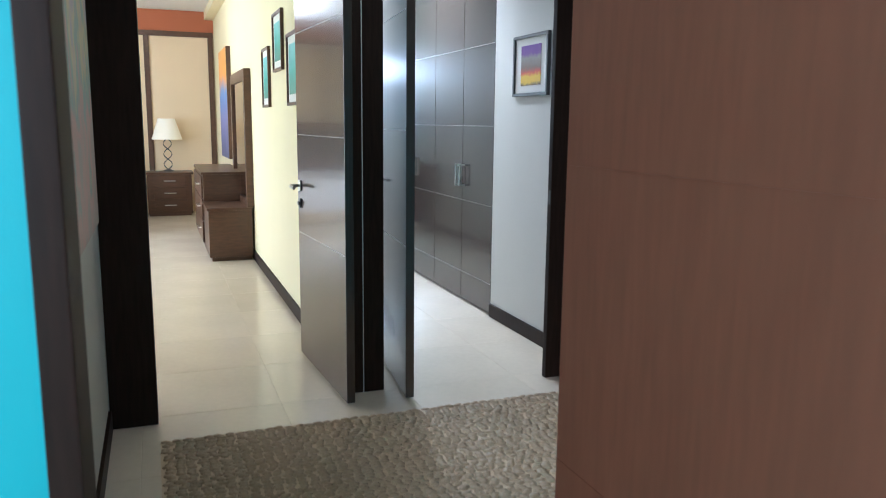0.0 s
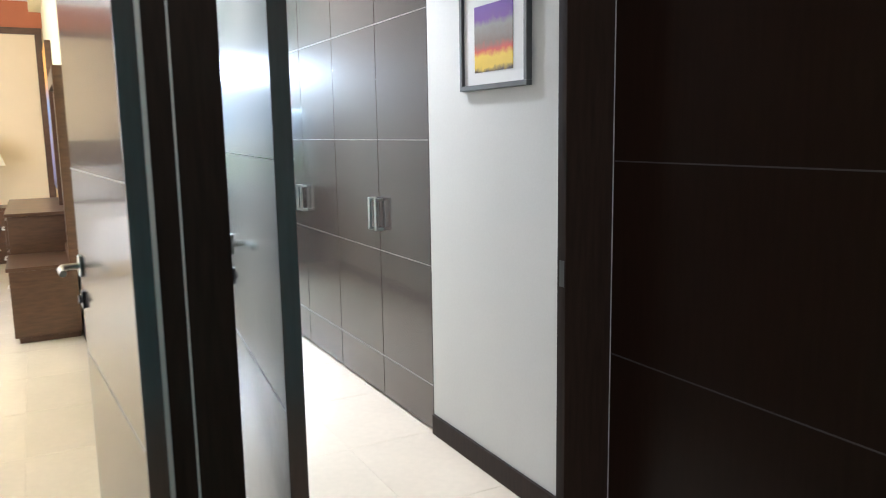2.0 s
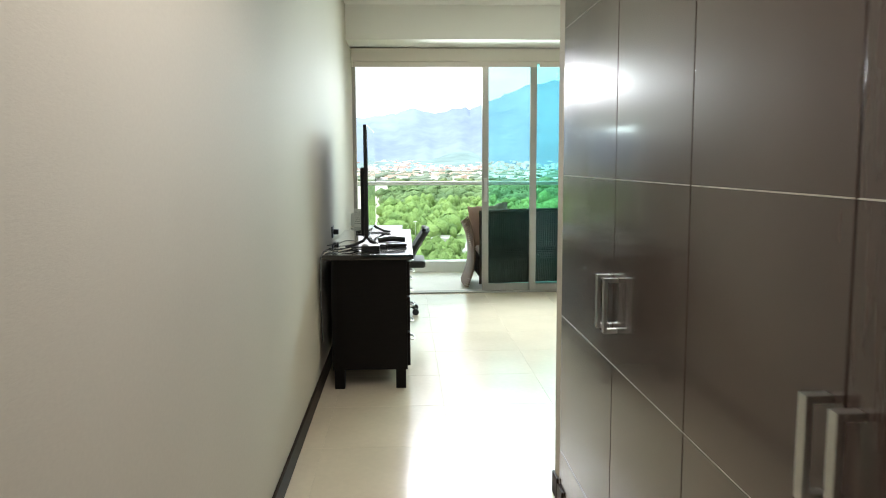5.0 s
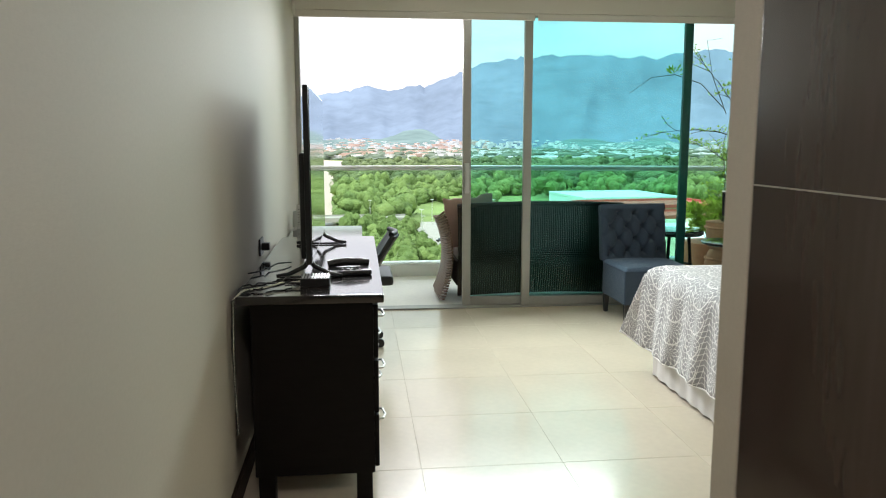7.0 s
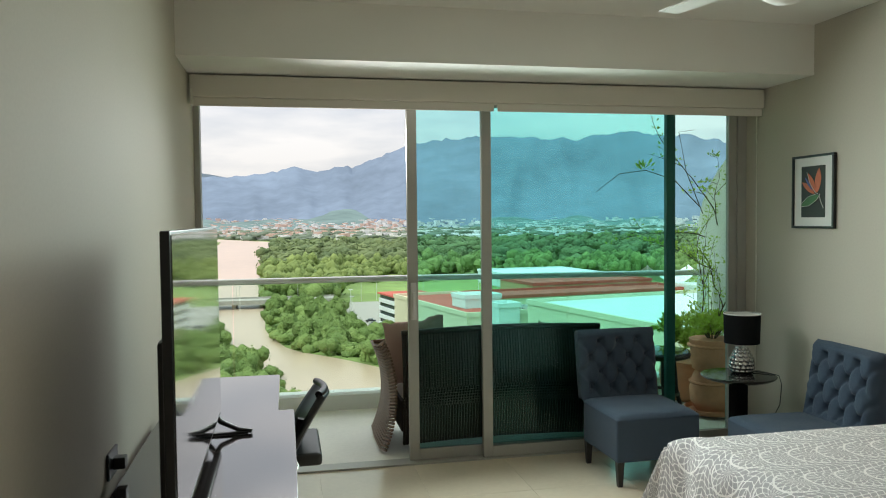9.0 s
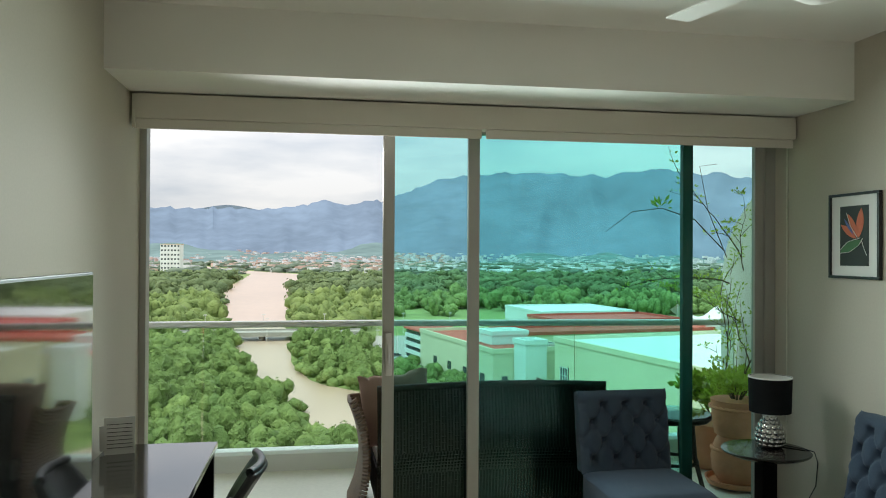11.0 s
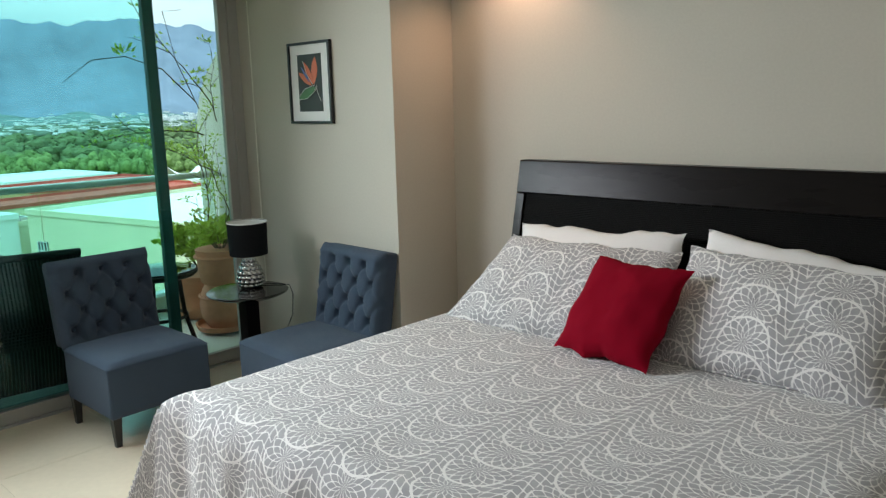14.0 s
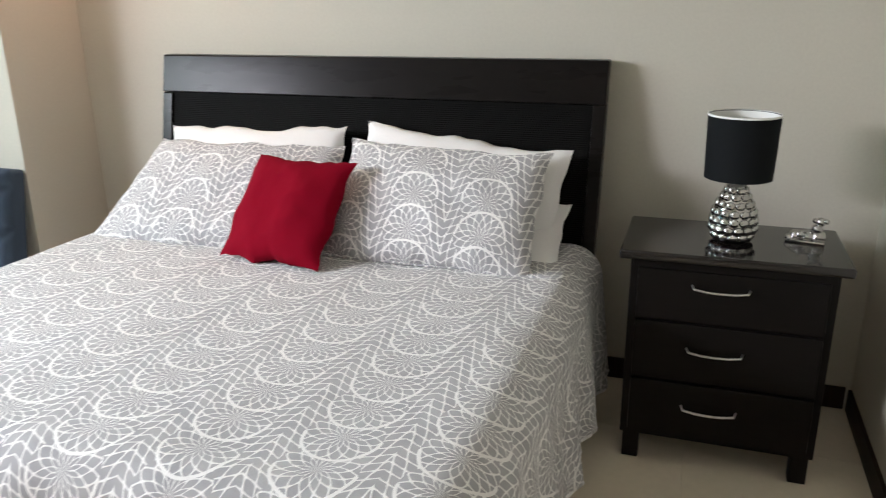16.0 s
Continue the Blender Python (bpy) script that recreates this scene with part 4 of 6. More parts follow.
# ---- ceiling fittings ----
def downlight(m, label, lit, group="ceiling spotlights"):
    ob = thing("ceiling_spotlight", label, "ceiling light", m, group)
    bm = bmesh.new()
    lathe(bm, [(0.036, 0.002), (0.047, 0.0), (0.049, -0.004), (0.044, -0.007), (0.036, -0.004)], seg=32)
    for f in [f for f in bm.faces if len(f.verts) > 8]:
        bm.faces.remove(f)
    part("ring", bm, M["alu"], ob)
    part("bulb", lathe(bmesh.new(), [(0.036, -0.001), (0.03, -0.003), (0.0, -0.004)], seg=24), M["bulb_lit"] if lit else M["shade_in"], ob)
    return ob


M["bulb_lit"] = material("lit_warm_bulb", (0.9, 0.85, 0.75), 0.4, emit=(1.0, 0.72, 0.42), power=6.0)
M["bulb_white"] = material("lit_white_bulb", (0.9, 0.9, 0.88), 0.4, emit=(1.0, 0.95, 0.88), power=5.0)
downlight(pose(3.90, -1.873, 2.406), "small warm recessed spotlight, lit, in the niche soffit", True)
lamp("niche_spot", "SPOT", look((3.90, -1.873, 2.39), (4.0, -1.80, 0)), 12, (1.0, 0.62, 0.38), 0.03, spot=125)
downlight(pose(0.463, -1.15, 2.719), "small recessed ceiling spotlight, off", False)
downlight(pose(0.55, -6.3, 2.719), "small recessed ceiling spotlight, lit", True)
lamp("corridor_spot", "SPOT", look((0.55, -6.3, 2.70), (0.5, -6.3, 0)), 60, (1.0, 0.93, 0.85), 0.05, spot=150)

fan = thing("ceiling_fan", "white ceiling fan with a round glass lamp", "ceiling fan", pose(2.47, -2.10, 0.04))
part("canopy", lathe(bmesh.new(), [(0.0, 2.679), (0.075, 2.679), (0.07, 2.655), (0.03, 2.635), (0.014, 2.63)], seg=32), M["white"], fan)
part("rod", cyl(bmesh.new(), (0, 0, 2.66), (0, 0, 2.54), 0.013), M["white"], fan)
part("motor", lathe(bmesh.new(), [(0.0, 2.56), (0.06, 2.555), (0.115, 2.53), (0.12, 2.485), (0.10, 2.455), (0.06, 2.445), (0.0, 2.445)], seg=40), M["white"], fan)
part("glass_bowl", lathe(bmesh.new(), [(0.105, 2.447), (0.105, 2.43), (0.09, 2.395), (0.05, 2.372), (0.0, 2.365)], seg=40), M["shade_in"], fan, "frosted glass bowl")
for i in range(4):
    bm = bmesh.new()
    box(bm, 0.11, 0.20, -0.018, 0.018, 2.495, 2.502, bevel=0.002)
    box(bm, 0.18, 0.66, -0.058, 0.058, 2.492, 2.499, bevel=0.003)
    b = part("blade", bm, M["white"], fan)
    b.rotation_euler = (0, 0, radians(14 + 90 * i))

# ---- desk wall ----
dr = thing("dresser", "long black lacquered dresser with drawers along the wall", "dresser")
part("carcass", bx(0.075, 0.515, -3.285, -1.65, 0.115, 0.768, bevel=0.004), M["black_wood"], dr)
part("top", bx(0.03, 0.553, -3.317, -1.62, 0.770, 0.802, bevel=0.006), M["mirror_top"], dr, "polished black top")
for x in (0.085, 0.445):
    for y in (-3.28, -1.73):
        part("foot", bx(x, x + 0.06, y, y + 0.07, 0, 0.116, bevel=0.004), M["black_wood"], dr)
for j in range(3):
    for k in range(3):
        y0, z0 = -3.275 + j * 0.54, 0.135 + k * 0.21
        d = part("drawer", bx(0.514, 0.532, y0, y0 + 0.53, z0, z0 + 0.20, bevel=0.004), M["black_wood"], dr)
        bm = bmesh.new()
        yc, zc = y0 + 0.265, z0 + 0.11
        tube(bm, [(0.530, yc - 0.06, zc), (0.553, yc - 0.055, zc), (0.562, yc, zc - 0.004), (0.553, yc + 0.055, zc), (0.530, yc + 0.06, zc)], 0.005, 8)
        part("handle", bm, M["steel"], d, "steel bow handle")

dk = thing("desk", "black lacquered desk at the end of the dresser", "desk")
part("desktop", bx(0.02, 0.487, -1.612, -0.645, 0.725, 0.755, bevel=0.005), M["mirror_top"], dk)
part("side_panel", bx(0.03, 0.475, -0.69, -0.66, 0.0, 0.725, bevel=0.003), M["black_wood"], dk)
part("side_panel", bx(0.03, 0.475, -1.605, -1.58, 0.0, 0.725, bevel=0.003), M["black_wood"], dk)
part("back_panel", bx(0.03, 0.05, -1.58, -0.69, 0.35, 0.725, bevel=0.003), M["black_wood"], dk)

tv = thing("television", "large flat television on two wide feet, switched off", "television")
bm = bmesh.new()
box(bm, 0.262, 0.284, -3.045, -1.895, 0.868, 1.556, bevel=0.004)
box(bm, 0.235, 0.264, -2.95, -1.99, 0.875, 1.30, bevel=0.012)
part("case", bm, M["plastic_black"], tv)
part("screen", bx(0.2842, 0.2868, -3.035, -1.905, 0.886, 1.548), M["screen"], tv, "glossy dark screen", smooth=False)
for y in (-2.94, -1.93):
    bm = bmesh.new()
    for sx in (-1, 1):
        tube(bm, [(0.268, y, 0.872), (0.268 + sx * 0.02, y, 0.845), (0.268 + sx * 0.085, y - 0.01, 0.816), (0.268 + sx * 0.13, y - 0.02, 0.811)], 0.011, 8, 0.008)
    box(bm, 0.15, 0.386, y - 0.03, y - 0.01, 0.8035, 0.812, bevel=0.003)
    part("stand_foot", bm, M["plastic_black"], tv)

stb = thing("set_top_box", "small ribbed black receiver box", "receiver", pose(0.30, -3.10, 0.8025))
part("body", bx(-0.055, 0.055, -0.055, 0.055, 0.0, 0.032, bevel=0.004), M["plastic_black"], stb)
for i in range(9):
    part("rib", bx(-0.048 + i * 0.0115, -0.043 + i * 0.0115, -0.05, 0.05, 0.032, 0.035), M["steel"], stb, smooth=False)
rm = thing("phone_handset", "black desk telephone lying on the dresser", "telephone", pose(0.425, -2.86, 0.8025, 0, 0, 8))
bm = bmesh.new()
box(bm, -0.085, 0.085, -0.07, 0.05, 0.0, 0.022, bevel=0.008)
part("base", bm, M["plastic_black"], rm)
bm = bmesh.new()
tube(bm, [(-0.085, 0.03, 0.032), (-0.05, 0.03, 0.040), (0.0, 0.03, 0.043), (0.05, 0.03, 0.040), (0.085, 0.03, 0.034)], 0.017, 12)
part("handset", bm, M["plastic_black"], rm)
bm = bmesh.new()
for i in range(4):
    for j in range(3):
        box(bm, -0.05 + i * 0.026, -0.032 + i * 0.026, -0.055 + j * 0.02, -0.042 + j * 0.02, 0.022, 0.026)
part("keys", bm, M["dark_metal"], rm, smooth=False)

rnd = random.Random(4)
for k, (a, b) in enumerate((((0.22, -3.12), (0.05, -3.25)), ((0.24, -3.08), (0.045, -3.28)), ((0.25, -3.14), (0.03, -3.20)), ((0.2, -3.0), (0.04, -3.18)), ((0.16, -2.6), (0.025, -2.9)))):
    pts = []
    for i in range(9):
        f = i / 8
        pts.append((a[0] + (b[0] - a[0]) * f + rnd.uniform(-0.015, 0.015), a[1] + (b[1] - a[1]) * f + rnd.uniform(-0.02, 0.02), 0.808 + 0.004 * (k % 3) + 0.012 * math.sin(f * 3.1) * rnd.random()))
    if k < 4:
        pts += [(0.022, -3.325 + 0.01 * k, 0.79), (0.018, -3.335 + 0.012 * k, 0.62 - 0.05 * k), (0.024, -3.33 + 0.01 * k, 0.30)]
    solid("cable", tube(bmesh.new(), pts, 0.0035, 6), M["plastic_white"] if k == 1 else M["plastic_black"], "loose grey cable behind the television" if k == 1 else "loose black cable behind the television", "cable", "television cables", smooth=True)
sk = thing("wall_socket", "black wall socket with a plugged-in cable", "socket", pose(0.0, -2.35, 0.85))
part("plate", bx(0.0, 0.009, -0.06, 0.06, -0.04, 0.04, bevel=0.003), M["plastic_black"], sk)
part("plug", bx(0.009, 0.045, -0.02, 0.02, -0.018, 0.018, bevel=0.004), M["plastic_black"], sk)
pap = thing("paper_stand", "white printed cards standing on the desk", "card", pose(0.075, -0.82, 0.756, 0, 0, 12))
part("card", bx(-0.03, 0.09, -0.002, 0.002, 0.0, 0.17, at=pose(0, 0, 0, 14, 0, 0)), M["paper"], pap, smooth=False)
bm = bmesh.new()
for i in range(7):
    box(bm, -0.02, 0.08, -0.0035, -0.0022, 0.03 + i * 0.018, 0.0325 + i * 0.018, at=pose(0, 0, 0, 14, 0, 0))
part("print", bm, M["dark_metal"], pap, smooth=False)
part("card", bx(-0.05, 0.06, 0.03, 0.034, 0.0, 0.12, at=pose(0, 0, 0, 18, 0, 0)), M["paper"], pap, smooth=False)

oc = thing("office_chair", "black mesh office chair pushed to the desk", "chair", pose(0.48, -1.0, 0, 0, 0, 0))
bm = bmesh.new()
box(bm, -0.24, 0.20, -0.23, 0.23, 0.43, 0.49, bevel=0.022, seg=3)
part("seat", bm, M["plastic_black"], oc)


def oc_back(s, t):
    a = 2 * s - 1
    w = 0.21 - 0.05 * t ** 3
    return (0.03 + 0.16 * t ** 1.3 - 0.05 * (1 - a * a) * 0 + 0.035 * (1 - a * a), a * w, 0.46 + 0.29 * t)


bm = sheet(bmesh.new(), 16, 14, oc_back)
bk = part("backrest", bm, M["plastic_black"], oc, "black mesh backrest")
md = bk.modifiers.new("thickness", "SOLIDIFY")
md.thickness = 0.03
part("back_rim", tube(bmesh.new(), [oc_back(f, 1) for f in (0, 0.15, 0.35, 0.5, 0.65, 0.85, 1)], 0.018, 8), M["plastic_black"], bk, "thick rim along the backrest's top")
part("back_arm", tube(bmesh.new(), [(0.0, 0, 0.44), (0.09, 0, 0.46), (0.085, 0, 0.50), (0.11, 0, 0.60)], 0.020, 8), M["plastic_black"], oc)
part("gas_column", cyl(bmesh.new(), (0, 0, 0.07), (0, 0, 0.44), 0.025), M["dark_metal"], oc)
for i in range(5):
    a = 2 * math.pi * i / 5 + math.pi / 5
    part("star_leg", tube(bmesh.new(), [(0, 0, 0.09), (0.13 * math.cos(a), 0.18 * math.sin(a), 0.065)], 0.018, 8, 0.012), M["plastic_black"], oc)
    w = part("castor", cyl(bmesh.new(), (0.14 * math.cos(a), 0.19 * math.sin(a) - 0.012, 0.028), (0.14 * math.cos(a), 0.19 * math.sin(a) + 0.012, 0.028), 0.028), M["plastic_black"], oc)

# ---- wardrobe ----
wd = thing("wardrobe", "tall dark wooden built-in wardrobe with steel bar handles", "wardrobe")
part("carcass", bx(1.125, 1.74, -7.236, -4.902, 0.0, 2.71), M["frame"], wd, smooth=False)
seams = (-4.837, -5.55, -6.115, -6.70, -7.236)
for i, (a, b) in enumerate(zip(seams, seams[1:])):
    d = part("door", bx(1.10, 1.124, b + 0.0025, a - 0.0025, 0.012, 2.70, bevel=0.0015), M["door"], wd)
    for z in (0.215, 0.745, 1.277, 1.81, 2.34):
        part("inlay", bx(1.0993, 1.101, b + 0.004, a - 0.004, z - 0.0013, z + 0.0013), M["groove"], d, smooth=False)
    y = (b + 0.038) if i % 2 == 0 else (a - 0.038)
    bm = bmesh.new()
    box(bm, 1.060, 1.071, y - 0.011, y + 0.011, 0.846, 1.002, bevel=0.001)
    for z in (0.846, 0.990):
        box(bm, 1.071, 1.0995, y - 0.011, y + 0.011, z, z + 0.012, bevel=0.001)
    part("handle", bm, M["steel"], d, "square brushed steel bar handle", smooth=False)
part("baseboard_foot", bx(1.090, 1.0995, -4.925, -4.839, 0.0, 0.075, bevel=0.002), M["frame"], wd)


# ---- hall ----
pn = thing("hall_panelling", "dark wooden panelled doors along the hall", "wall panelling", kind="structure")
for y0, y1 in ((-9.32, -8.505), (-10.14, -9.325), (-10.56, -10.145)):
    p = part("panel", bx(1.0, 1.038, y0, y1, 0.008, 2.70, bevel=0.002), M["panel"], pn)
    for z in (0.70, 1.226, 1.75, 2.28):
        part("groove", bx(0.9992, 1.001, y0 + 0.003, y1 - 0.003, z - 0.0018, z + 0.0018), M["dark_metal"], p, smooth=False)

rug = thing("hall_rug", "brown rug of raised rounded pebbles on the hall floor", "rug")
part("backing", bx(-1.02, 0.82, -10.5, -8.715, -0.002, 0.006), M["carpet"], rug, smooth=False)
prng = np.random.default_rng(3)
unit = bmesh.new()
bmesh.ops.create_icosphere(unit, subdivisions=1, radius=1.0)
uv_, uf_ = np.array([v.co[:] for v in unit.verts]), np.array([[v.index for v in f.verts] for f in unit.faces])
unit.free()
centres, shapes = [], []
y = -8.73
while y > -10.45:
    x = -1.0 + prng.uniform(0, 0.02)
    while x < 0.805:
        centres.append((x + prng.uniform(-0.005, 0.005), y + prng.uniform(-0.006, 0.006), 0.006))
        shapes.append((prng.uniform(0.018, 0.026), prng.uniform(0.011, 0.016), prng.uniform(0.008, 0.013), prng.uniform(-0.5, 0.5)))
        x += 0.041
    y -= 0.024
vv, ff = [], []
for i, (c, (a, b, h, r)) in enumerate(zip(centres, shapes)):
    p = uv_ * (a, b, h)
    q = np.stack([p[:, 0] * math.cos(r) - p[:, 1] * math.sin(r), p[:, 0] * math.sin(r) + p[:, 1] * math.cos(r), p[:, 2]], 1) + c
    vv.append(q)
    ff.append(uf_ + i * len(uv_))
me = bpy.data.meshes.new("pebbles")
me.from_pydata(np.concatenate(vv).tolist(), [], np.concatenate(ff).tolist())
me.materials.append(M["carpet"])
me.shade_smooth()
pb = new("pebbles", me)
pb.parent = rug
tagged(pb, "small raised brown pebbles", kind="stuff")

M["canvas"] = band_paint("abstract_canvas_paint", [(0.0, (0.50, 0.42, 0.40)), (0.2, (0.62, 0.40, 0.38)), (0.4, (0.34, 0.46, 0.44)), (0.55, (0.64, 0.55, 0.36)), (0.75, (0.48, 0.44, 0.52)), (1.0, (0.55, 0.42, 0.34))], 6, 1.6)
M["canvas_edge"] = band_paint("blue_canvas_edge", [(0.0, (0.02, 0.42, 0.55)), (0.5, (0.01, 0.10, 0.42)), (1.0, (0.05, 0.40, 0.50))], 3, 0.4)
cv = thing("canvas_painting", "large unframed abstract canvas in muted blue and rust", "painting", pose(0, 0, 0))
part("canvas", bx(-1.218, -1.185, -9.86, -8.87, 0.93, 2.2, bevel=0.002), M["canvas"], cv)
part("painted_side", bx(-1.218, -1.184, -9.90, -9.8605, 0.93, 2.2, bevel=0.002), M["canvas_edge"], cv, "bright blue painted edge")
structure("baseboard_hall", [(-1.22, -1.206, -10.56, -8.51, 0, 0.09)], M["frame"], "dark wooden baseboard in the hall", "baseboard", 0.003)

# portable air cooler with a router on it
ac = thing("air_cooler", "ivory portable air cooler with a black side panel", "air cooler", pose(0.77, -9.66, 0, 0, 0, 10))


bm = bmesh.new()
box(bm, -0.16, 0.16, -0.165, 0.165, 0.03, 0.735, bevel=0.055, seg=5)
part("body", bm, M["plastic_white"], ac)
part("side_panel", bx(-0.138, 0.138, -0.174, -0.15, 0.06, 0.685, bevel=0.008), M["plastic_black"], ac, "glossy black side panel")
part("side_rim", bx(-0.146, 0.146, -0.1695, -0.148, 0.05, 0.695, bevel=0.004), M["dark_metal"], ac)
part("grille_frame", bx(-0.166, -0.155, -0.115, 0.115, 0.47, 0.64, bevel=0.004), M["plastic_black"], ac)
for i in range(6):
    sl = part("louvre", bx(-0.172, -0.160, -0.108, 0.108, 0.477 + i * 0.026, 0.5015 + i * 0.026, bevel=0.003), M["plastic_white"], ac)
for x in (-0.12, 0.12):
    for y in (-0.11, 0.11):
        part("castor", cyl(bmesh.new(), (x, y - 0.012, 0.022), (x, y + 0.012, 0.022), 0.022), M["plastic_black"], ac)
part("control_lid", bx(-0.10, 0.10, 0.0, 0.135, 0.733, 0.747, bevel=0.005), M["plastic_white"], ac)

rt = thing("wifi_router", "dark router with white aerials on the cooler", "router", pose(0.82, -9.70, 0.768, 0, 0, 20))
bm = bmesh.new()
box(bm, -0.10, 0.10, -0.07, 0.07, 0.0, 0.028, bevel=0.012, seg=3)
part("body", bm, M["plastic_black"], rt)
for p in (((-0.09, 0.07, 0.0), (-0.13, 0.17, 0.07)), ((-0.06, 0.02, 0.02), (-0.09, 0.05, 0.19)), ((0.02, -0.05, 0.02), (0.03, -0.06, 0.20)), ((-0.1, -0.05, 0.0), (-0.17, -0.13, 0.045))):
    d = Vector(p[1]) - Vector(p[0])
    bm = bmesh.new()
    box(bm, -0.007, 0.007, -0.004, 0.004, 0, d.length, bevel=0.002, at=Matrix.Translation(p[0]) @ d.to_track_quat("Z", "Y").to_matrix().to_4x4())
    part("aerial", bm, M["plastic_white"], rt, "white plastic aerial")
bk = thing("booklet", "turquoise booklet under the router", "booklet", pose(0.78, -9.64, 0.748, 0, 0, 25))
part("cover", bx(-0.08, 0.08, -0.06, 0.06, 0.0, 0.006, bevel=0.001), M["turquoise"], bk)
solid("cable_coil", tube(bmesh.new(), [(0.82 + (0.075 + 0.004 * math.sin(i * 1.7)) * math.cos(i * 0.35), -9.70 + (0.06 + 0.004 * math.cos(i * 2.1)) * math.sin(i * 0.35), 0.757 + 0.0001 * i + 0.004 * math.sin(i * 0.9)) for i in range(110)], 0.003, 5), M["plastic_white"], "coil of white cable under the router", "cable", smooth=True)
# added lamp and fitting, unseen, to brighten the rug and cooler
lamp("hall_fill_spot", "SPOT", look((-0.1, -9.5, 2.69), (-0.1, -9.5, 0)), 8, (1.0, 0.86, 0.68), 0.05, spot=140)
downlight(pose(-0.1, -9.5, 2.719), "assumed small recessed hall spotlight, lit, out of view", True)

# ---- second bedroom ----
vn = thing("vanity_desk", "dark brown wooden dressing table with a low end", "dressing table")
part("low_box", bx(-0.555, -0.16, -4.60, -3.95, 0.04, 0.475, bevel=0.005), M["brown_wood"], vn)
part("low_top", bx(-0.57, -0.157, -4.62, -3.95, 0.476, 0.50, bevel=0.004), M["brown_wood"], vn)
part("plinth", bx(-0.53, -0.17, -4.57, -2.55, 0.0, 0.041), M["brown_wood"], vn)
part("high_box", bx(-0.555, -0.16, -3.948, -2.5, 0.04, 0.765, bevel=0.005), M["brown_wood"], vn)
part("high_top", bx(-0.57, -0.157, -3.97, -2.48, 0.766, 0.79, bevel=0.004), M["brown_wood"], vn)
for k in range(3):
    d = part("drawer", bx(-0.572, -0.556, -3.9, -2.55, 0.08 + 0.225 * k, 0.29 + 0.225 * k, bevel=0.004), M["brown_wood"], vn)
    part("handle", tube(bmesh.new(), [(-0.572, -3.65, 0.2 + 0.225 * k), (-0.60, -3.63, 0.2 + 0.225 * k), (-0.60, -3.47, 0.2 + 0.225 * k), (-0.572, -3.45, 0.2 + 0.225 * k)], 0.006, 8), M["steel"], d, "steel bow handle")
mr = thing("dressing_mirror", "tall dark-framed dressing mirror on the wall", "mirror")
bm = bmesh.new()
for b in ((-4.62, -4.52, 0.50, 1.765), (-3.42, -3.32, 0.50, 1.765), (-4.52, -3.42, 1.665, 1.765), (-4.52, -3.42, 0.50, 0.56)):
    box(bm, -0.205, -0.142, b[0], b[1], b[2], b[3], bevel=0.005)
part("frame", bm, M["brown_wood"], mr)
part("glass", bx(-0.185, -0.165, -4.52, -3.42, 0.56, 1.665), M["chrome"], mr, "silvered mirror glass", smooth=False)
M["art_green"] = band_paint("green_print_paint", [(0.0, (0.10, 0.25, 0.18)), (0.5, (0.10, 0.42, 0.36)), (1.0, (0.25, 0.55, 0.60))], 5, 0.5)
M["art_blue"] = band_paint("blue_orange_paint", [(0.0, (0.08, 0.08, 0.16)), (0.35, (0.20, 0.20, 0.40)), (0.6, (0.15, 0.28, 0.55)), (0.75, (0.70, 0.30, 0.05)), (1.0, (0.75, 0.36, 0.08))], 5, 0.25)
for y, z, w, h in ((-5.72, 1.625, 0.36, 0.45), (-6.35, 1.84, 0.40, 0.40), (-6.95, 1.62, 0.40, 0.45)):
    f = framed("green_print", pose(-0.142, y, z, 0, 0, -90), w, h, 0.02, M["brown_wood"], "small framed green print on the yellow wall", group="green prints")
    part("print", bx(-w / 2 + 0.06, w / 2 - 0.06, -0.0125, -0.0102, -h / 2 + 0.07, h / 2 - 0.07), M["art_green"], f, "green and blue paint", smooth=False)
cp = thing("tall_canvas", "tall narrow canvas in orange and blue", "painting")
part("canvas", bx(-0.19, -0.143, -2.75, -1.75, 0.86, 2.12, bevel=0.003), M["art_blue"], cp)
part("canvas_side", bx(-0.191, -0.143, -2.785, -2.7505, 0.86, 2.12, bevel=0.003), M["brown_wood"], cp)

n2 = thing("second_nightstand", "walnut brown nightstand with three drawers", "nightstand")
part("body", bx(-1.105, -0.53, -0.85, -0.45, 0.03, 0.565, bevel=0.005), M["brown_wood"], n2)
part("top", bx(-1.13, -0.505, -0.875, -0.43, 0.566, 0.595, bevel=0.006), M["brown_wood"], n2)
part("plinth", bx(-1.09, -0.55, -0.84, -0.46, 0.0, 0.031), M["brown_wood"], n2)
for k in range(3):
    d = part("drawer", bx(-1.02, -0.61, -0.866, -0.851, 0.07 + 0.165 * k, 0.225 + 0.165 * k, bevel=0.004), M["brown_wood"], n2)
    part("handle", tube(bmesh.new(), [(-0.89, -0.866, 0.15 + 0.165 * k), (-0.885, -0.89, 0.15 + 0.165 * k), (-0.745, -0.89, 0.15 + 0.165 * k), (-0.74, -0.866, 0.15 + 0.165 * k)], 0.007, 8), M["steel"], d, "steel bow handle")


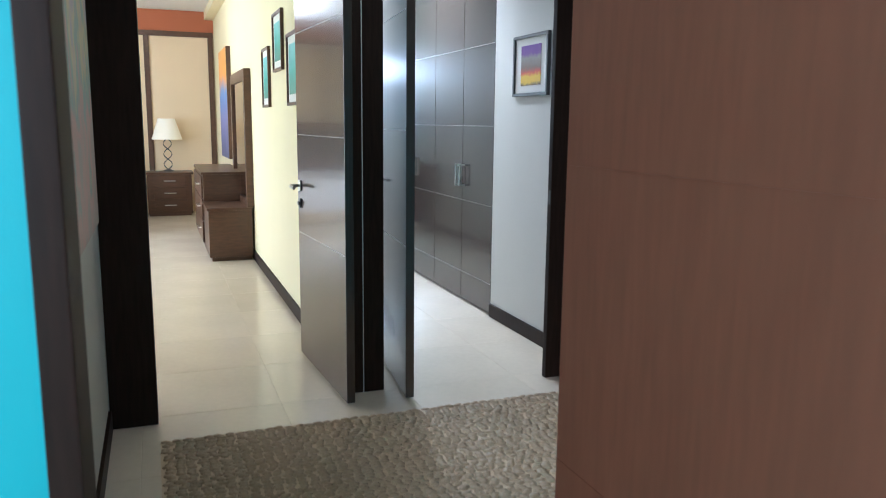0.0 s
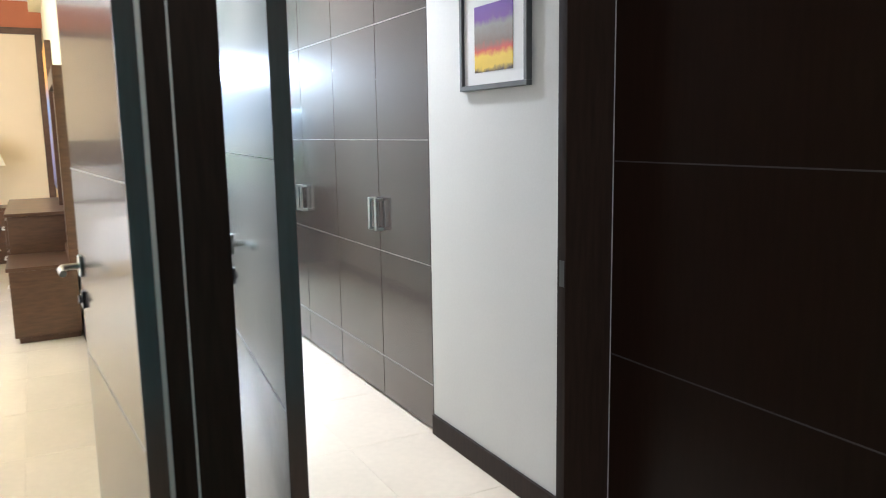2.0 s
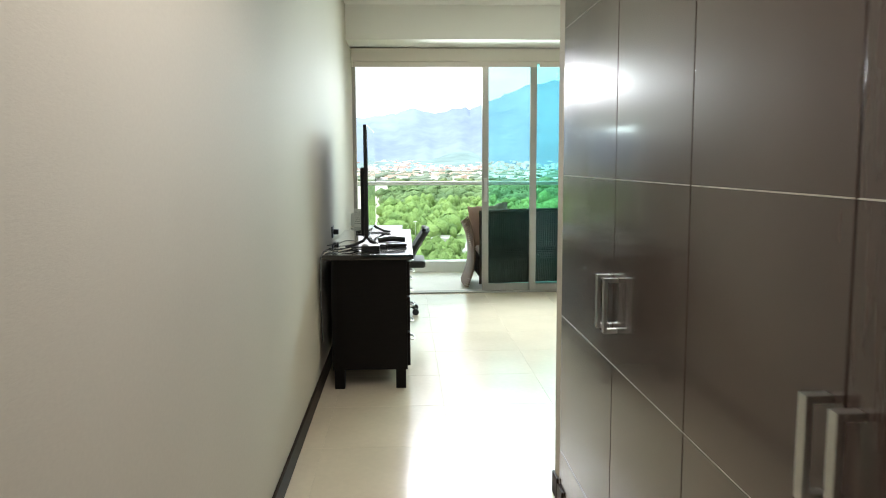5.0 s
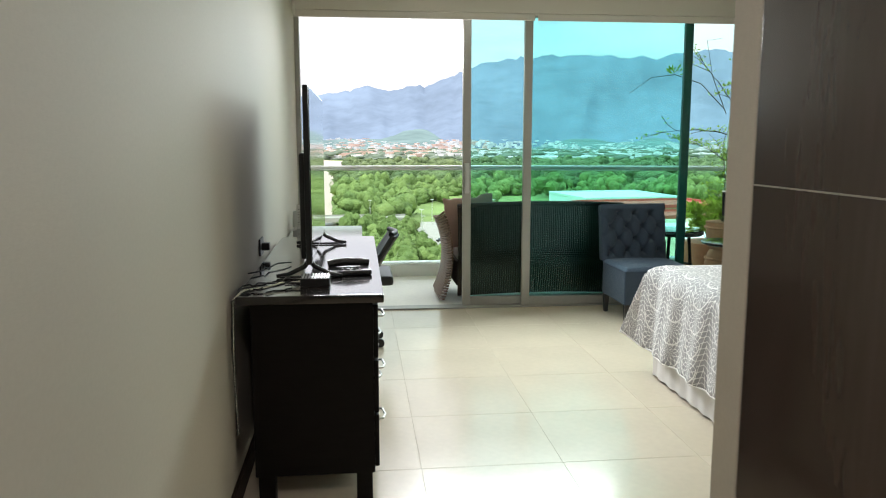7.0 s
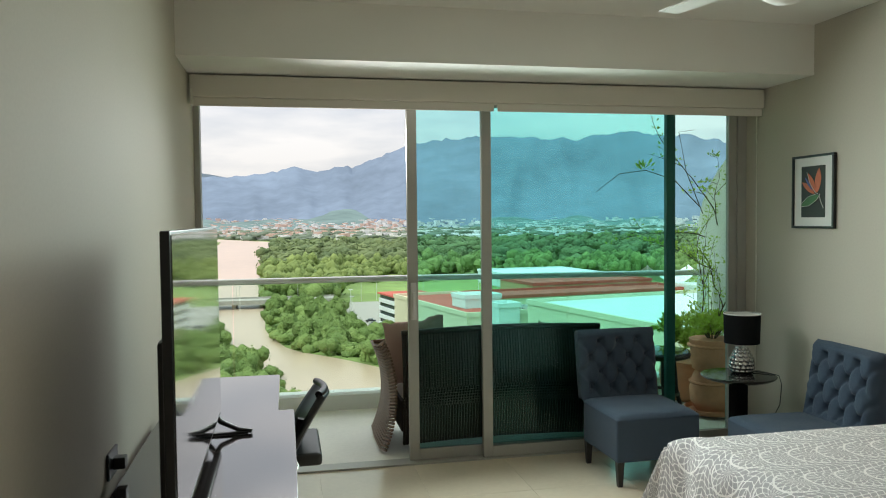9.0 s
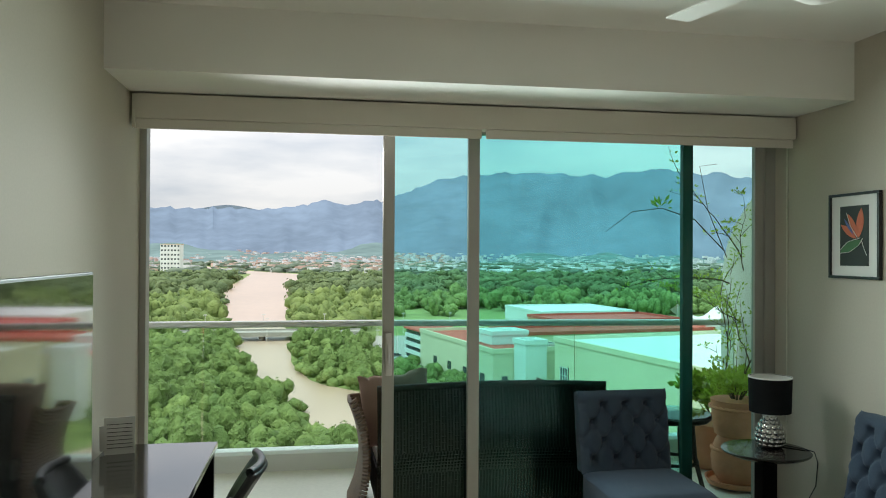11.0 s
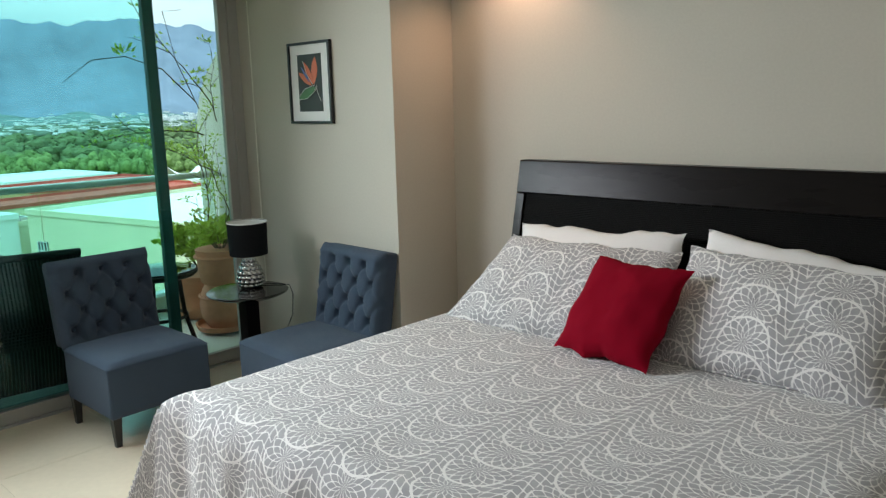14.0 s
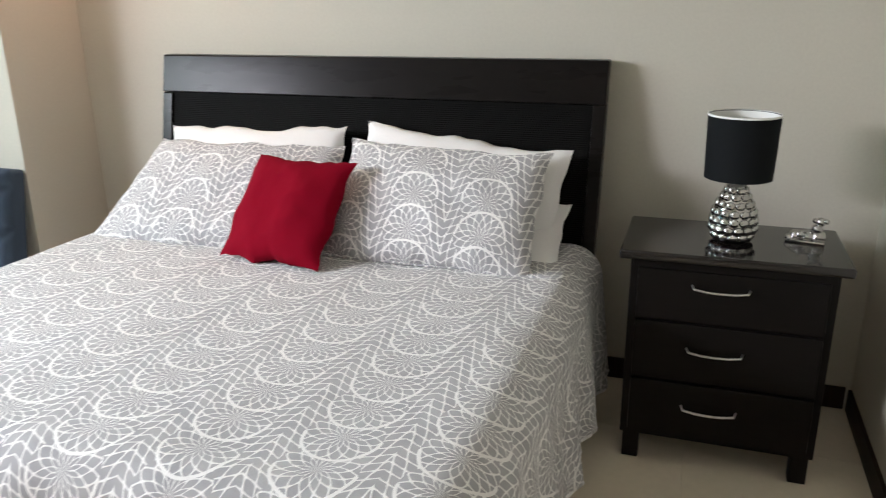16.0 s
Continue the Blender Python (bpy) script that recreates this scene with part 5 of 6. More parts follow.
def scroll_lamp(m, label):
    ob = thing("scroll_lamp", label, "lamp", m)
    part("base", lathe(bmesh.new(), [(0.07, 0), (0.072, 0.01), (0.03, 0.02), (0.012, 0.03)], seg=24), M["dark_metal"], ob)
    for sg in (-1, 1):
        part("scroll", tube(bmesh.new(), [(sg * 0.055 * math.sin(f * 9.4), 0, 0.02 + 0.33 * f) for f in [i / 16 for i in range(17)]], 0.006, 8), M["dark_metal"], ob)
    bm = bmesh.new()
    lathe(bm, [(0.20, 0.34), (0.11, 0.56)], seg=40)
    for f in [f for f in bm.faces if len(f.verts) > 8]:
        bm.faces.remove(f)
    part("shade", bm, M["lamp_cream"], ob, "cream cone lampshade")
    return ob


# a faint glow is added to brighten the shade; the lamp itself is unlit
M["lamp_cream"] = material("glowing_cream_lampshade", (0.80, 0.74, 0.60), 0.8, emit=(1.0, 0.85, 0.62), power=0.03)
scl = scroll_lamp(pose(-0.82, -0.62, 0.596), "cream shaded lamp with a scrolled metal stem")
scl.scale = (1.0, 1.0, 1.28)
b2 = thing("second_bed", "bed with a white cover and dark slatted headboard", "bed", pose(0.17, 0, 0))
part("base", bx(-3.35, -1.50, -2.55, -0.50, 0.02, 0.30, bevel=0.02), M["cream"], b2)
part("mattress", bx(-3.40, -1.46, -2.60, -0.50, 0.30, 0.56, bevel=0.05, seg=3), M["linen"], b2)


def throw2(s, t):
    x = -3.42 + 2.42 * s
    d = max(0.0, x + 1.44)
    f = max(0.0, (t - 0.75) / 0.25)
    xx = min(x, -1.44) + 0.30 * d * (0.5 + 0.5 * t)
    return (xx + 0.02 * math.sin(t * 30) * d * 2, -0.9 - 1.72 * min(t / 0.75, 1) - 0.05 * f - 0.02 * math.sin(x * 14) * f, 0.585 - d * 0.95 - 0.40 * f + 0.012 * noise.noise((x * 3, t * 5, 2)))


cv2 = part("cover", sheet(bmesh.new(), 40, 40, throw2), M["linen"], b2, "white bed cover")
hd2 = part("headboard", bx(-3.45, -1.40, -0.50, -0.44, 0.0, 1.28, bevel=0.006), M["brown_wood"], b2)
for i in range(3):
    part("metal_square", bx(-1.54, -1.44, -0.506, -0.5002, 0.62 + 0.22 * i, 0.72 + 0.22 * i, bevel=0.002), M["chrome"], hd2, "square metal inlay")
pillow("second_pillow", 0.62, 0.42, 0.16, pose(-1.62, -0.66, 0.80) @ pose(0, 0, 0, 68, 0, 0), M["linen"], "white pillow standing on the second bed", seed=31)
for x, y in ((-0.75, -2.6), (-2.2, -2.6), (-0.9, -5.2)):
    downlight(pose(x, y, CEIL + 0.059), "small recessed ceiling spotlight, lit", True)
lamp("second_spot", "POINT", Matrix.Translation((-1.6, -3.2, 2.6)), 7, (1.0, 0.90, 0.76), 0.12)
# assumed window, out of view, behind the second bedroom's fill lamp
wf = thing("window_2", "assumed, unseen window of the second bedroom with a plain frame", "window", kind="structure")
for b in ((-5.6, -5.54), (-2.86, -2.8), (-4.23, -4.17)):
    part("frame_post", bx(-4.15, -4.09, b[0], b[1], 0.35, 2.45, bevel=0.004), M["alu"], wf)
part("window_sill", bx(-4.2, -4.02, -5.6, -2.8, 0.33, 0.352, bevel=0.004), M["alu"], wf)

# ---- balcony things ----
sf = thing("wicker_sofa", "brown woven wicker sofa with its back to the glass", "sofa", pose(0, 0, 0))
SX0, SX1, SY = 1.21, 2.80, 0.26


def sofa_back(s, t):
    x = SX0 + 0.08 + s * (SX1 - SX0 - 0.16)
    belly = 0.05 * math.sin(t * math.pi)
    return (x, SY + 0.02 - belly + 0.03, 0.04 + t * 0.76 + 0.02 * math.sin(s * math.pi))


bm = bmesh.new()
cols = 74
for i in range(cols):
    s = (i + 0.5) / cols
    pts = [sofa_back(s, k / 6) for k in range(7)]
    tube(bm, [(x, y - 0.003 * (i % 2), z) for x, y, z in pts], 0.0105, 5)
# the back takes the darkened wicker, with its shade in the colour
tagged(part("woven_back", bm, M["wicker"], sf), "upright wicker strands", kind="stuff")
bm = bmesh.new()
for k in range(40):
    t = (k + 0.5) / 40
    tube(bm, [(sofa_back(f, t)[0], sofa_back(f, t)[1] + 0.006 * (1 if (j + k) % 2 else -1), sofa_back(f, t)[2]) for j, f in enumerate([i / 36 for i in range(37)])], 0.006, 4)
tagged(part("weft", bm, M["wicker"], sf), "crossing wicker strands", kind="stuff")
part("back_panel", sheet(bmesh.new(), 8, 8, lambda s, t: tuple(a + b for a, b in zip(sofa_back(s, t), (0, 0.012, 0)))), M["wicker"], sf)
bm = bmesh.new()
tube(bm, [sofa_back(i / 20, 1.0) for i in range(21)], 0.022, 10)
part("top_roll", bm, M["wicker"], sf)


def sofa_arm(side):
    bm = bmesh.new()
    x = SX0 if side < 0 else SX1
    for j in range(34):
        t = j / 33
        flare = 0.075 * (2 * t - 0.9) ** 2 - 0.05 + 0.03 * (1 - t)
        z = 0.02 + t * 0.68
        tube(bm, [(x - side * -0.0 + side * flare, SY + 0.01, z + 0.06 * t), (x + side * (flare + 0.03), SY + 0.08, z + 0.02 * t), (x + side * (flare + 0.035), SY + 0.35, z - 0.02 * t), (x + side * (flare + 0.02), SY + 0.66, z - 0.04 * t), (x - side * 0.10 + side * flare, SY + 0.70, z - 0.04 * t)], 0.0105, 5)
    return bm


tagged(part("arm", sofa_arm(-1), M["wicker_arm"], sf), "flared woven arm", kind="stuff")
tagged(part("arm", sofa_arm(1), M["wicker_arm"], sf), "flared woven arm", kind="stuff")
part("seat", bx(SX0 + 0.07, SX1 - 0.07, SY + 0.06, SY + 0.66, 0.12, 0.34, bevel=0.02), M["wicker"], sf)
part("seat_cushion", bx(SX0 + 0.08, SX1 - 0.08, SY + 0.07, SY + 0.68, 0.34, 0.44, bevel=0.03, seg=3), M["linen"], sf)
M["pink"] = material("dusty_pink_cloth", (0.42, 0.27, 0.23), 0.9, grain=0.08, grain_scale=300, bump=0.3, bump_scale=300)
pillow("sofa_cushion", 0.44, 0.44, 0.14, pose(1.42, 0.45, 0.66) @ pose(0, 0, 0, 78, 0, 0) @ pose(0, 0, 0, 0, 0, 6), M["pink"], "dusty pink cushion on the wicker sofa", "cushion", seed=41)
pillow("sofa_cushion", 0.44, 0.40, 0.14, pose(2.52, 0.45, 0.60) @ pose(0, 0, 0, 76, 0, 0) @ pose(0, 0, 0, 0, 0, -7), M["pink"], "dusty pink cushion on the wicker sofa", "cushion", seed=44)

wt = thing("wicker_table", "small round wicker table with a glass top", "side table", pose(3.33, 0.62, 0))
bm = bmesh.new()
lathe(bm, [(0.0, 0.50), (0.235, 0.50), (0.25, 0.515), (0.25, 0.53), (0.235, 0.54), (0.0, 0.54)], seg=40)
part("tabletop", bm, M["wicker"], wt)
part("glass", lathe(bmesh.new(), [(0.0, 0.541), (0.245, 0.541), (0.245, 0.548), (0.0, 0.548)], seg=40), M["glass_rail"], wt, smooth=False)
for i in range(4):
    a = math.pi / 4 + i * math.pi / 2
    part("leg", tube(bmesh.new(), [(0.13 * math.cos(a), 0.13 * math.sin(a), 0.5), (0.15 * math.cos(a), 0.15 * math.sin(a), 0.25), (0.22 * math.cos(a), 0.22 * math.sin(a), 0.0)], 0.016, 8), M["wicker"], wt)
part("ring", tube(bmesh.new(), [(0.16 * math.cos(i * 0.3), 0.16 * math.sin(i * 0.3), 0.22) for i in range(22)], 0.012, 6), M["wicker"], wt)


def leaf_tuft(bm, centre, radius, count, size, rng, upward=0.6):
    for _ in range(count):
        d = Vector((rng.gauss(0, 1), rng.gauss(0, 1), abs(rng.gauss(0, 1)) * upward + 0.1)).normalized()
        p = Vector(centre) + d * radius * rng.uniform(0.3, 1.0)
        q = (d + Vector((rng.uniform(-0.6, 0.6), rng.uniform(-0.6, 0.6), rng.uniform(-0.2, 0.7)))).normalized()
        s = size * rng.uniform(0.6, 1.3)
        side = q.cross(Vector((rng.uniform(-1, 1), rng.uniform(-1, 1), rng.uniform(-1, 1)))).normalized() * s * 0.24
        vs = [bm.verts.new(v) for v in (p, p + q * s * 0.45 + side, p + q * s, p + q * s * 0.45 - side)]
        bm.faces.new(vs)


def clay_pot(name, m, prof, label, saucer=True, ruffle=False):
    ob = thing(name, label, "flower pot", m, "clay pots")
    part("pot", lathe(bmesh.new(), prof, seg=40), M["terracotta"], ob)
    top = prof[-1]
    part("soil", lathe(bmesh.new(), [(0.0, top[1] - 0.02), (top[0] - 0.012, top[1] - 0.02), (top[0] - 0.012, top[1] - 0.015), (0.0, top[1] - 0.012)], seg=24), M["soil"], ob)
    if ruffle:
        bm = bmesh.new()
        for z, r in ((top[1] - 0.055, top[0] + 0.002), (top[1] * 0.42, 0.168)):
            tube(bm, [(r * math.cos(a), r * math.sin(a), z + 0.006 * (i % 2)) for i, a in enumerate([2 * math.pi * k / 48 for k in range(49)])], 0.012, 6)
        part("ruffled_band", bm, M["terracotta"], ob)
    if saucer:
        part("saucer", lathe(bmesh.new(), [(0.14, 0.0), (0.20, 0.012), (0.215, 0.05), (0.205, 0.05), (0.19, 0.02), (0.0, 0.018)], seg=36), M["terracotta"], ob)
    return ob


clay_pot("ruffled_pot", pose(3.86, 0.72, 0), [(0.0, 0.02), (0.12, 0.02), (0.165, 0.10), (0.175, 0.20), (0.15, 0.30), (0.125, 0.345), (0.15, 0.36), (0.165, 0.44), (0.172, 0.56), (0.178, 0.60)], "tall ruffled terracotta pot in a saucer", True, True)
clay_pot("barrel_pot", pose(3.98, 1.22, 0), [(0.0, 0.0), (0.20, 0.0), (0.235, 0.03), (0.275, 0.12), (0.285, 0.22), (0.27, 0.29), (0.28, 0.31), (0.28, 0.345)], "wide brown barrel-shaped flower pot", False, False)
prg = random.Random(11)


def bushy(name, base, h, r, count, size, label):
    ob = thing(name, label, "plant", pose(*base))
    bm = bmesh.new()
    tips = []
    for i in range(16):
        a, k = prg.uniform(0, 6.28), prg.uniform(0.3, 1.0)
        tip = (r * k * math.cos(a), r * k * math.sin(a), h * prg.uniform(0.5, 1.0))
        tips.append(tip)
        tube(bm, [(0.3 * tip[0] * 0.3, 0.3 * tip[1] * 0.3, -0.02), (tip[0] * 0.5, tip[1] * 0.5, tip[2] * 0.6), tip], 0.004, 5, 0.002)
    part("stems", bm, M["twig"], ob)
    bm = bmesh.new()
    for tip in tips:
        leaf_tuft(bm, tip, 0.08, count // 16, size, prg)
        leaf_tuft(bm, [c * 0.6 for c in tip], 0.08, count // 24, size, prg)
    part("foliage", bm, M["leaf_bright"], ob, "small bright green leaves", smooth=False)
    return ob


M["leaf_bright"] = material("fresh_green_leaf", (0.26, 0.38, 0.06), 0.55, grain=0.2, grain_scale=20, spot=0.3, spot_scale=14)


def let_light_through(mat, colour, share):
    """Thin leaves pass part of the light from behind."""
    nt = mat.node_tree
    tl, mx = nt.nodes.new("ShaderNodeBsdfTranslucent"), nt.nodes.new("ShaderNodeMixShader")
    tl.inputs["Color"].default_value = (*colour, 1)
    mx.inputs["Fac"].default_value = share
    nt.links.new(nt.nodes["Principled BSDF"].outputs[0], mx.inputs[1])
    nt.links.new(tl.outputs[0], mx.inputs[2])
    nt.links.new(mx.outputs[0], nt.nodes["Material Output"].inputs["Surface"])


let_light_through(M["leaf_bright"], (0.50, 0.66, 0.10), 0.6)
bushy("potted_shrub", (3.98, 1.22, 0.335), 0.33, 0.28, 1500, 0.05, "bright green bushy plant in the barrel pot")
bushy("trailing_plant", (3.86, 0.72, 0.59), 0.16, 0.20, 500, 0.045, "yellow-green trailing plant in the ruffled pot")

# thorny climber with bare arching twigs
cl = thing("climbing_shrub", "thin thorny shrub with sparse yellow-green leaves", "shrub", pose(4.05, 1.15, 0.33))
bmw, bml = bmesh.new(), bmesh.new()
crng = random.Random(23)


def shoot(p, d, length, r, depth):
    pts, q = [Vector(p)], Vector(d).normalized()
    steps = max(4, int(length / 0.06))
    for i in range(steps):
        q = (q + Vector((crng.uniform(-0.22, 0.22), crng.uniform(-0.2, 0.2), crng.uniform(-0.22, 0.16)))).normalized()
        pts.append(pts[-1] + q * length / steps)
        if depth and crng.random() < 0.5 and i > 1:
            shoot(pts[-1], q + Vector((crng.uniform(-1.1, 0.6), crng.uniform(-0.5, 0.5), crng.uniform(-0.5, 0.7))), length * crng.uniform(0.25, 0.55), r * 0.6, depth - 1)
        if crng.random() < (0.85 if depth < 2 else 0.5):
            leaf_tuft(bml, pts[-1], 0.035, 5, 0.029, crng, 0.4)
    tube(bmw, pts, r, 5, r * 0.3)


shoot((0, 0, 0), (-0.10, 0, 1), 1.0, 0.008, 2)
shoot((0.02, 0, 0), (0.12, 0, 1), 1.25, 0.008, 2)
shoot((0.0, 0, 1.07), (-0.62, -0.1, 0.35), 0.75, 0.006, 1)
shoot((0.1, 0, 1.27), (-0.35, 0, 0.75), 0.75, 0.006, 1)
shoot((0.1, 0, 0.77), (-0.5, 0, 0.5), 0.5, 0.005, 2)
shoot((0.12, 0, 1.17), (-0.15, 0, 0.9), 0.5, 0.005, 2)
tube(bmw, [(-0.1, -0.1, 1.32), (-0.35, -0.12, 1.55), (-0.62, -0.14, 1.63), (-0.85, -0.14, 1.60), (-1.06, -0.15, 1.45)], 0.005, 5, 0.002)
tube(bmw, [(-0.05, -0.05, 1.27), (-0.22, -0.08, 1.62), (-0.30, -0.1, 1.95), (-0.16, -0.1, 1.97)], 0.004, 5, 0.002)
leaf_tuft(bml, (-0.64, -0.14, 1.63), 0.07, 26, 0.045, crng, 0.8)
part("twigs", bmw, M["twig"], cl)
part("foliage", bml, M["leaf_bright"], cl, "sparse yellow-green leaves", smooth=False)

# white curved fin of the building beside the balcony
bm = bmesh.new()
prof = [(1.95, -30.0), (1.95, 1.30), (1.93, 1.50), (1.86, 1.70), (1.74, 1.87), (1.56, 2.02), (1.30, 2.20), (0.95, 2.42), (0.5, 2.62), (0.13, 2.74), (0.13, -30.0)]
front = [bm.verts.new((4.44, y, z)) for y, z in prof]
back = [bm.verts.new((4.60, y, z)) for y, z in prof]
bm.faces.new(front[::-1])
bm.faces.new(back)
for i in range(len(prof)):
    j = (i + 1) % len(prof)
    bm.faces.new((front[i], front[j], back[j], back[i]))
solid("facade_fin", bm, M["white"], "pale curved concrete fin of the building", "wall", kind="structure")
structure("facade_right", [(3.667, 5.2, 0.101, 0.12, 0.0, 2.75)], M["white"], "white outer wall beside the glazed front", "wall")
structure("facade_left", [(-1.6, -0.001, 0.101, 0.12, 0.0, 2.75)], M["white"], "white outer wall beside the glazed front", "wall")


# ---- the valley outside ----
GZ = -40.0


def island_material(name, c0, c1, rough=0.8, scale=0.25, relief=0.0):
    """Colour that varies from clump to clump and within each clump."""
    mat = bpy.data.materials.new(name)
    mat.use_nodes = True
    nt = mat.node_tree
    b = nt.nodes["Principled BSDF"]
    n, l = nt.nodes.new, nt.links.new
    geo, co, nz, ad, mix = n("ShaderNodeNewGeometry"), n("ShaderNodeTexCoord"), n("ShaderNodeTexNoise"), n("ShaderNodeMath"), n("ShaderNodeMix")
    nz.inputs["Scale"].default_value, nz.inputs["Detail"].default_value = scale, 5
    l(co.outputs["Object"], nz.inputs["Vector"])
    ad.operation = "MULTIPLY_ADD"
    l(geo.outputs["Random Per Island"], ad.inputs[0])
    ad.inputs[1].default_value = 0.4
    sb = n("ShaderNodeMath")
    sb.operation = "MULTIPLY_ADD"
    l(nz.outputs["Fac"], sb.inputs[0])
    sb.inputs[1].default_value, sb.inputs[2].default_value = 1.5, -0.5
    l(sb.outputs[0], ad.inputs[2])
    mix.data_type = "RGBA"
    mix.inputs[6].default_value, mix.inputs[7].default_value = (*c0, 1), (*c1, 1)
    l(ad.outputs[0], mix.inputs[0])
    l(mix.outputs[2], b.inputs["Base Color"])
    b.inputs["Roughness"].default_value = rough
    b.inputs["Specular IOR Level"].default_value = 0.2
    if relief:
        fine, bp = n("ShaderNodeTexNoise"), n("ShaderNodeBump")
        fine.inputs["Scale"].default_value, fine.inputs["Detail"].default_value = 0.9, 6
        l(co.outputs["Object"], fine.inputs["Vector"])
        bp.inputs["Strength"].default_value, bp.inputs["Distance"].default_value = 0.8, relief
        l(fine.outputs["Fac"], bp.inputs["Height"])
        l(bp.outputs["Normal"], b.inputs["Normal"])
    return mat


M["wood_leaf"] = island_material("valley_tree_leaves", (0.10, 0.165, 0.05), (0.27, 0.36, 0.11), scale=0.07, relief=1.6)
# the farther leaves go greyer and bluer: distance haze put into their colour
M["valley_leaf"] = island_material("haze_tinted_valley_leaves", (0.10, 0.155, 0.07), (0.215, 0.285, 0.115), scale=0.025, relief=2.5)
M["far_leaf"] = island_material("haze_tinted_distant_leaves", (0.12, 0.165, 0.12), (0.17, 0.22, 0.15), scale=0.02)
M["grass"] = material("meadow_grass", (0.19, 0.27, 0.075), 0.9, grain=0.25, grain_scale=0.08, spot=0.3, spot_scale=0.012)
M["river"] = material("muddy_river_water", (0.50, 0.37, 0.27), 0.3, grain=0.06, grain_scale=0.15, spot=0.08, spot_scale=0.02, bump=0.25, bump_scale=0.6, stretch=(1, 0.3, 1))
M["road"] = material("pale_asphalt", (0.36, 0.345, 0.31), 0.9, grain=0.1, grain_scale=0.5)
M["cream_wall"] = material("pale_yellow_render", (0.68, 0.62, 0.44), 0.85, spot=0.06, spot_scale=0.1)
M["white_roof"] = material("white_roof_coating", (0.74, 0.76, 0.74), 0.7, spot=0.08, spot_scale=0.08)
M["red_roof"] = material("red_roof_coating", (0.56, 0.10, 0.07), 0.8, grain=0.12, grain_scale=0.4, spot=0.15, spot_scale=0.1)
M["orange_wall"] = material("orange_render", (0.60, 0.33, 0.17), 0.85, spot=0.06, spot_scale=0.1)
M["dark_glass"] = material("dark_window_glass", (0.06, 0.08, 0.09), 0.15, spec=0.8)
# aerial haze is mixed into these three base colours, most on the far ridge
M["mountain"] = material("haze_tinted_forested_mountain", (0.17, 0.222, 0.285), 1.0, grain=0.12, grain_scale=0.012, spot=0.16, spot_scale=0.0022, spec=0.0)
M["foothill"] = material("haze_tinted_green_foothill", (0.16, 0.23, 0.22), 1.0, grain=0.2, grain_scale=0.01, spot=0.2, spot_scale=0.003, spec=0.0)
M["far_ridge"] = material("haze_tinted_far_ridge", (0.27, 0.34, 0.42), 1.0, grain=0.05, grain_scale=0.01, spec=0.0)

bm = bmesh.new()
bmesh.ops.create_grid(bm, x_segments=40, y_segments=40, size=2450)
bmesh.ops.translate(bm, vec=(0, 2440, GZ), verts=bm.verts)
solid("ground", bm, M["grass"], "green valley floor of meadow and scrub", "ground", kind="structure")

RIVER = ((2600, -400, 50), (1900, -210, 60), (1560, -80, 90), (1400, -62, 110), (1000, -62, 84), (800, -56, 68), (500, -38, 40), (380, -24, 26), (290, -18, 21), (245, -9, 18), (222, 4, 26), (196, 15, 34), (160, 28, 46), (120, 42, 60), (70, 60, 80))


def river_at(y):
    for (y0, x0, w0), (y1, x1, w1) in zip(RIVER, RIVER[1:]):
        if y1 <= y <= y0:
            f = (y0 - y) / (y0 - y1)
            return x0 + (x1 - x0) * f, w0 + (w1 - w0) * f
    return None


def river_sheet(s, t):
    y = 70 + 2530 * t ** 2.2
    x, w = river_at(min(max(y, 70), 2600))
    jag = 1 + 0.10 * noise.noise((y * 0.03, s * 2, 0))
    return (x + (s - 0.5) * w * jag, y, GZ + 0.15)


solid("river", sheet(bmesh.new(), 6, 160, river_sheet), M["river"], "wide muddy brown river", "river", kind="structure")

# mountains: an uneven wall of ridges round the valley, heights in degrees over the horizon
SKY = ((-60, 3.0), (-30, 3.3), (-12, 3.35), (-8.5, 3.45), (-4.2, 3.4), (-1.2, 3.75), (0.3, 4.1), (0.9, 4.2), (2.3, 3.85), (4.4, 4.25), (5.7, 4.4), (7.2, 5.1), (9.1, 5.9), (12, 6.4), (16.3, 6.5), (19.2, 6.28), (21.6, 6.13), (23.7, 6.5), (25.3, 6.68), (27.2, 6.25), (29.9, 6.15), (32.7, 5.4), (40, 5.0), (55, 4.6), (75, 4.0))


def skyline(az):
    for (a0, e0), (a1, e1) in zip(SKY, SKY[1:]):
        if a0 <= az <= a1:
            return e0 + (e1 - e0) * (az - a0) / (a1 - a0)
    return 4.0


def ridge(az0, az1, near, far, scale, foot, rough):
    def place(s, t):
        az = az0 + (az1 - az0) * s
        crest = math.tan(radians(skyline(az) * scale)) * far + 1.6
        crest += rough * (noise.noise((az * 0.9, 0, 3)) * 26 + noise.noise((az * 2.7, 0, 8)) * 16 + noise.noise((az * 6.5, 0, 2)) * 9)
        d = near + (far - near) * t
        fold = noise.noise((az * 0.55, t * 1.5, 5)) * 0.16 + noise.noise((az * 1.6, t * 3, 9)) * 0.07
        k = t ** (1.25 + fold * 3)
        z = foot + (crest - foot) * (k * (1 - 0.25 * (1 - t)) + fold * t * (1 - t) * 1.3)
        return (d * math.sin(radians(az)), d * math.cos(radians(az)), z)
    return place


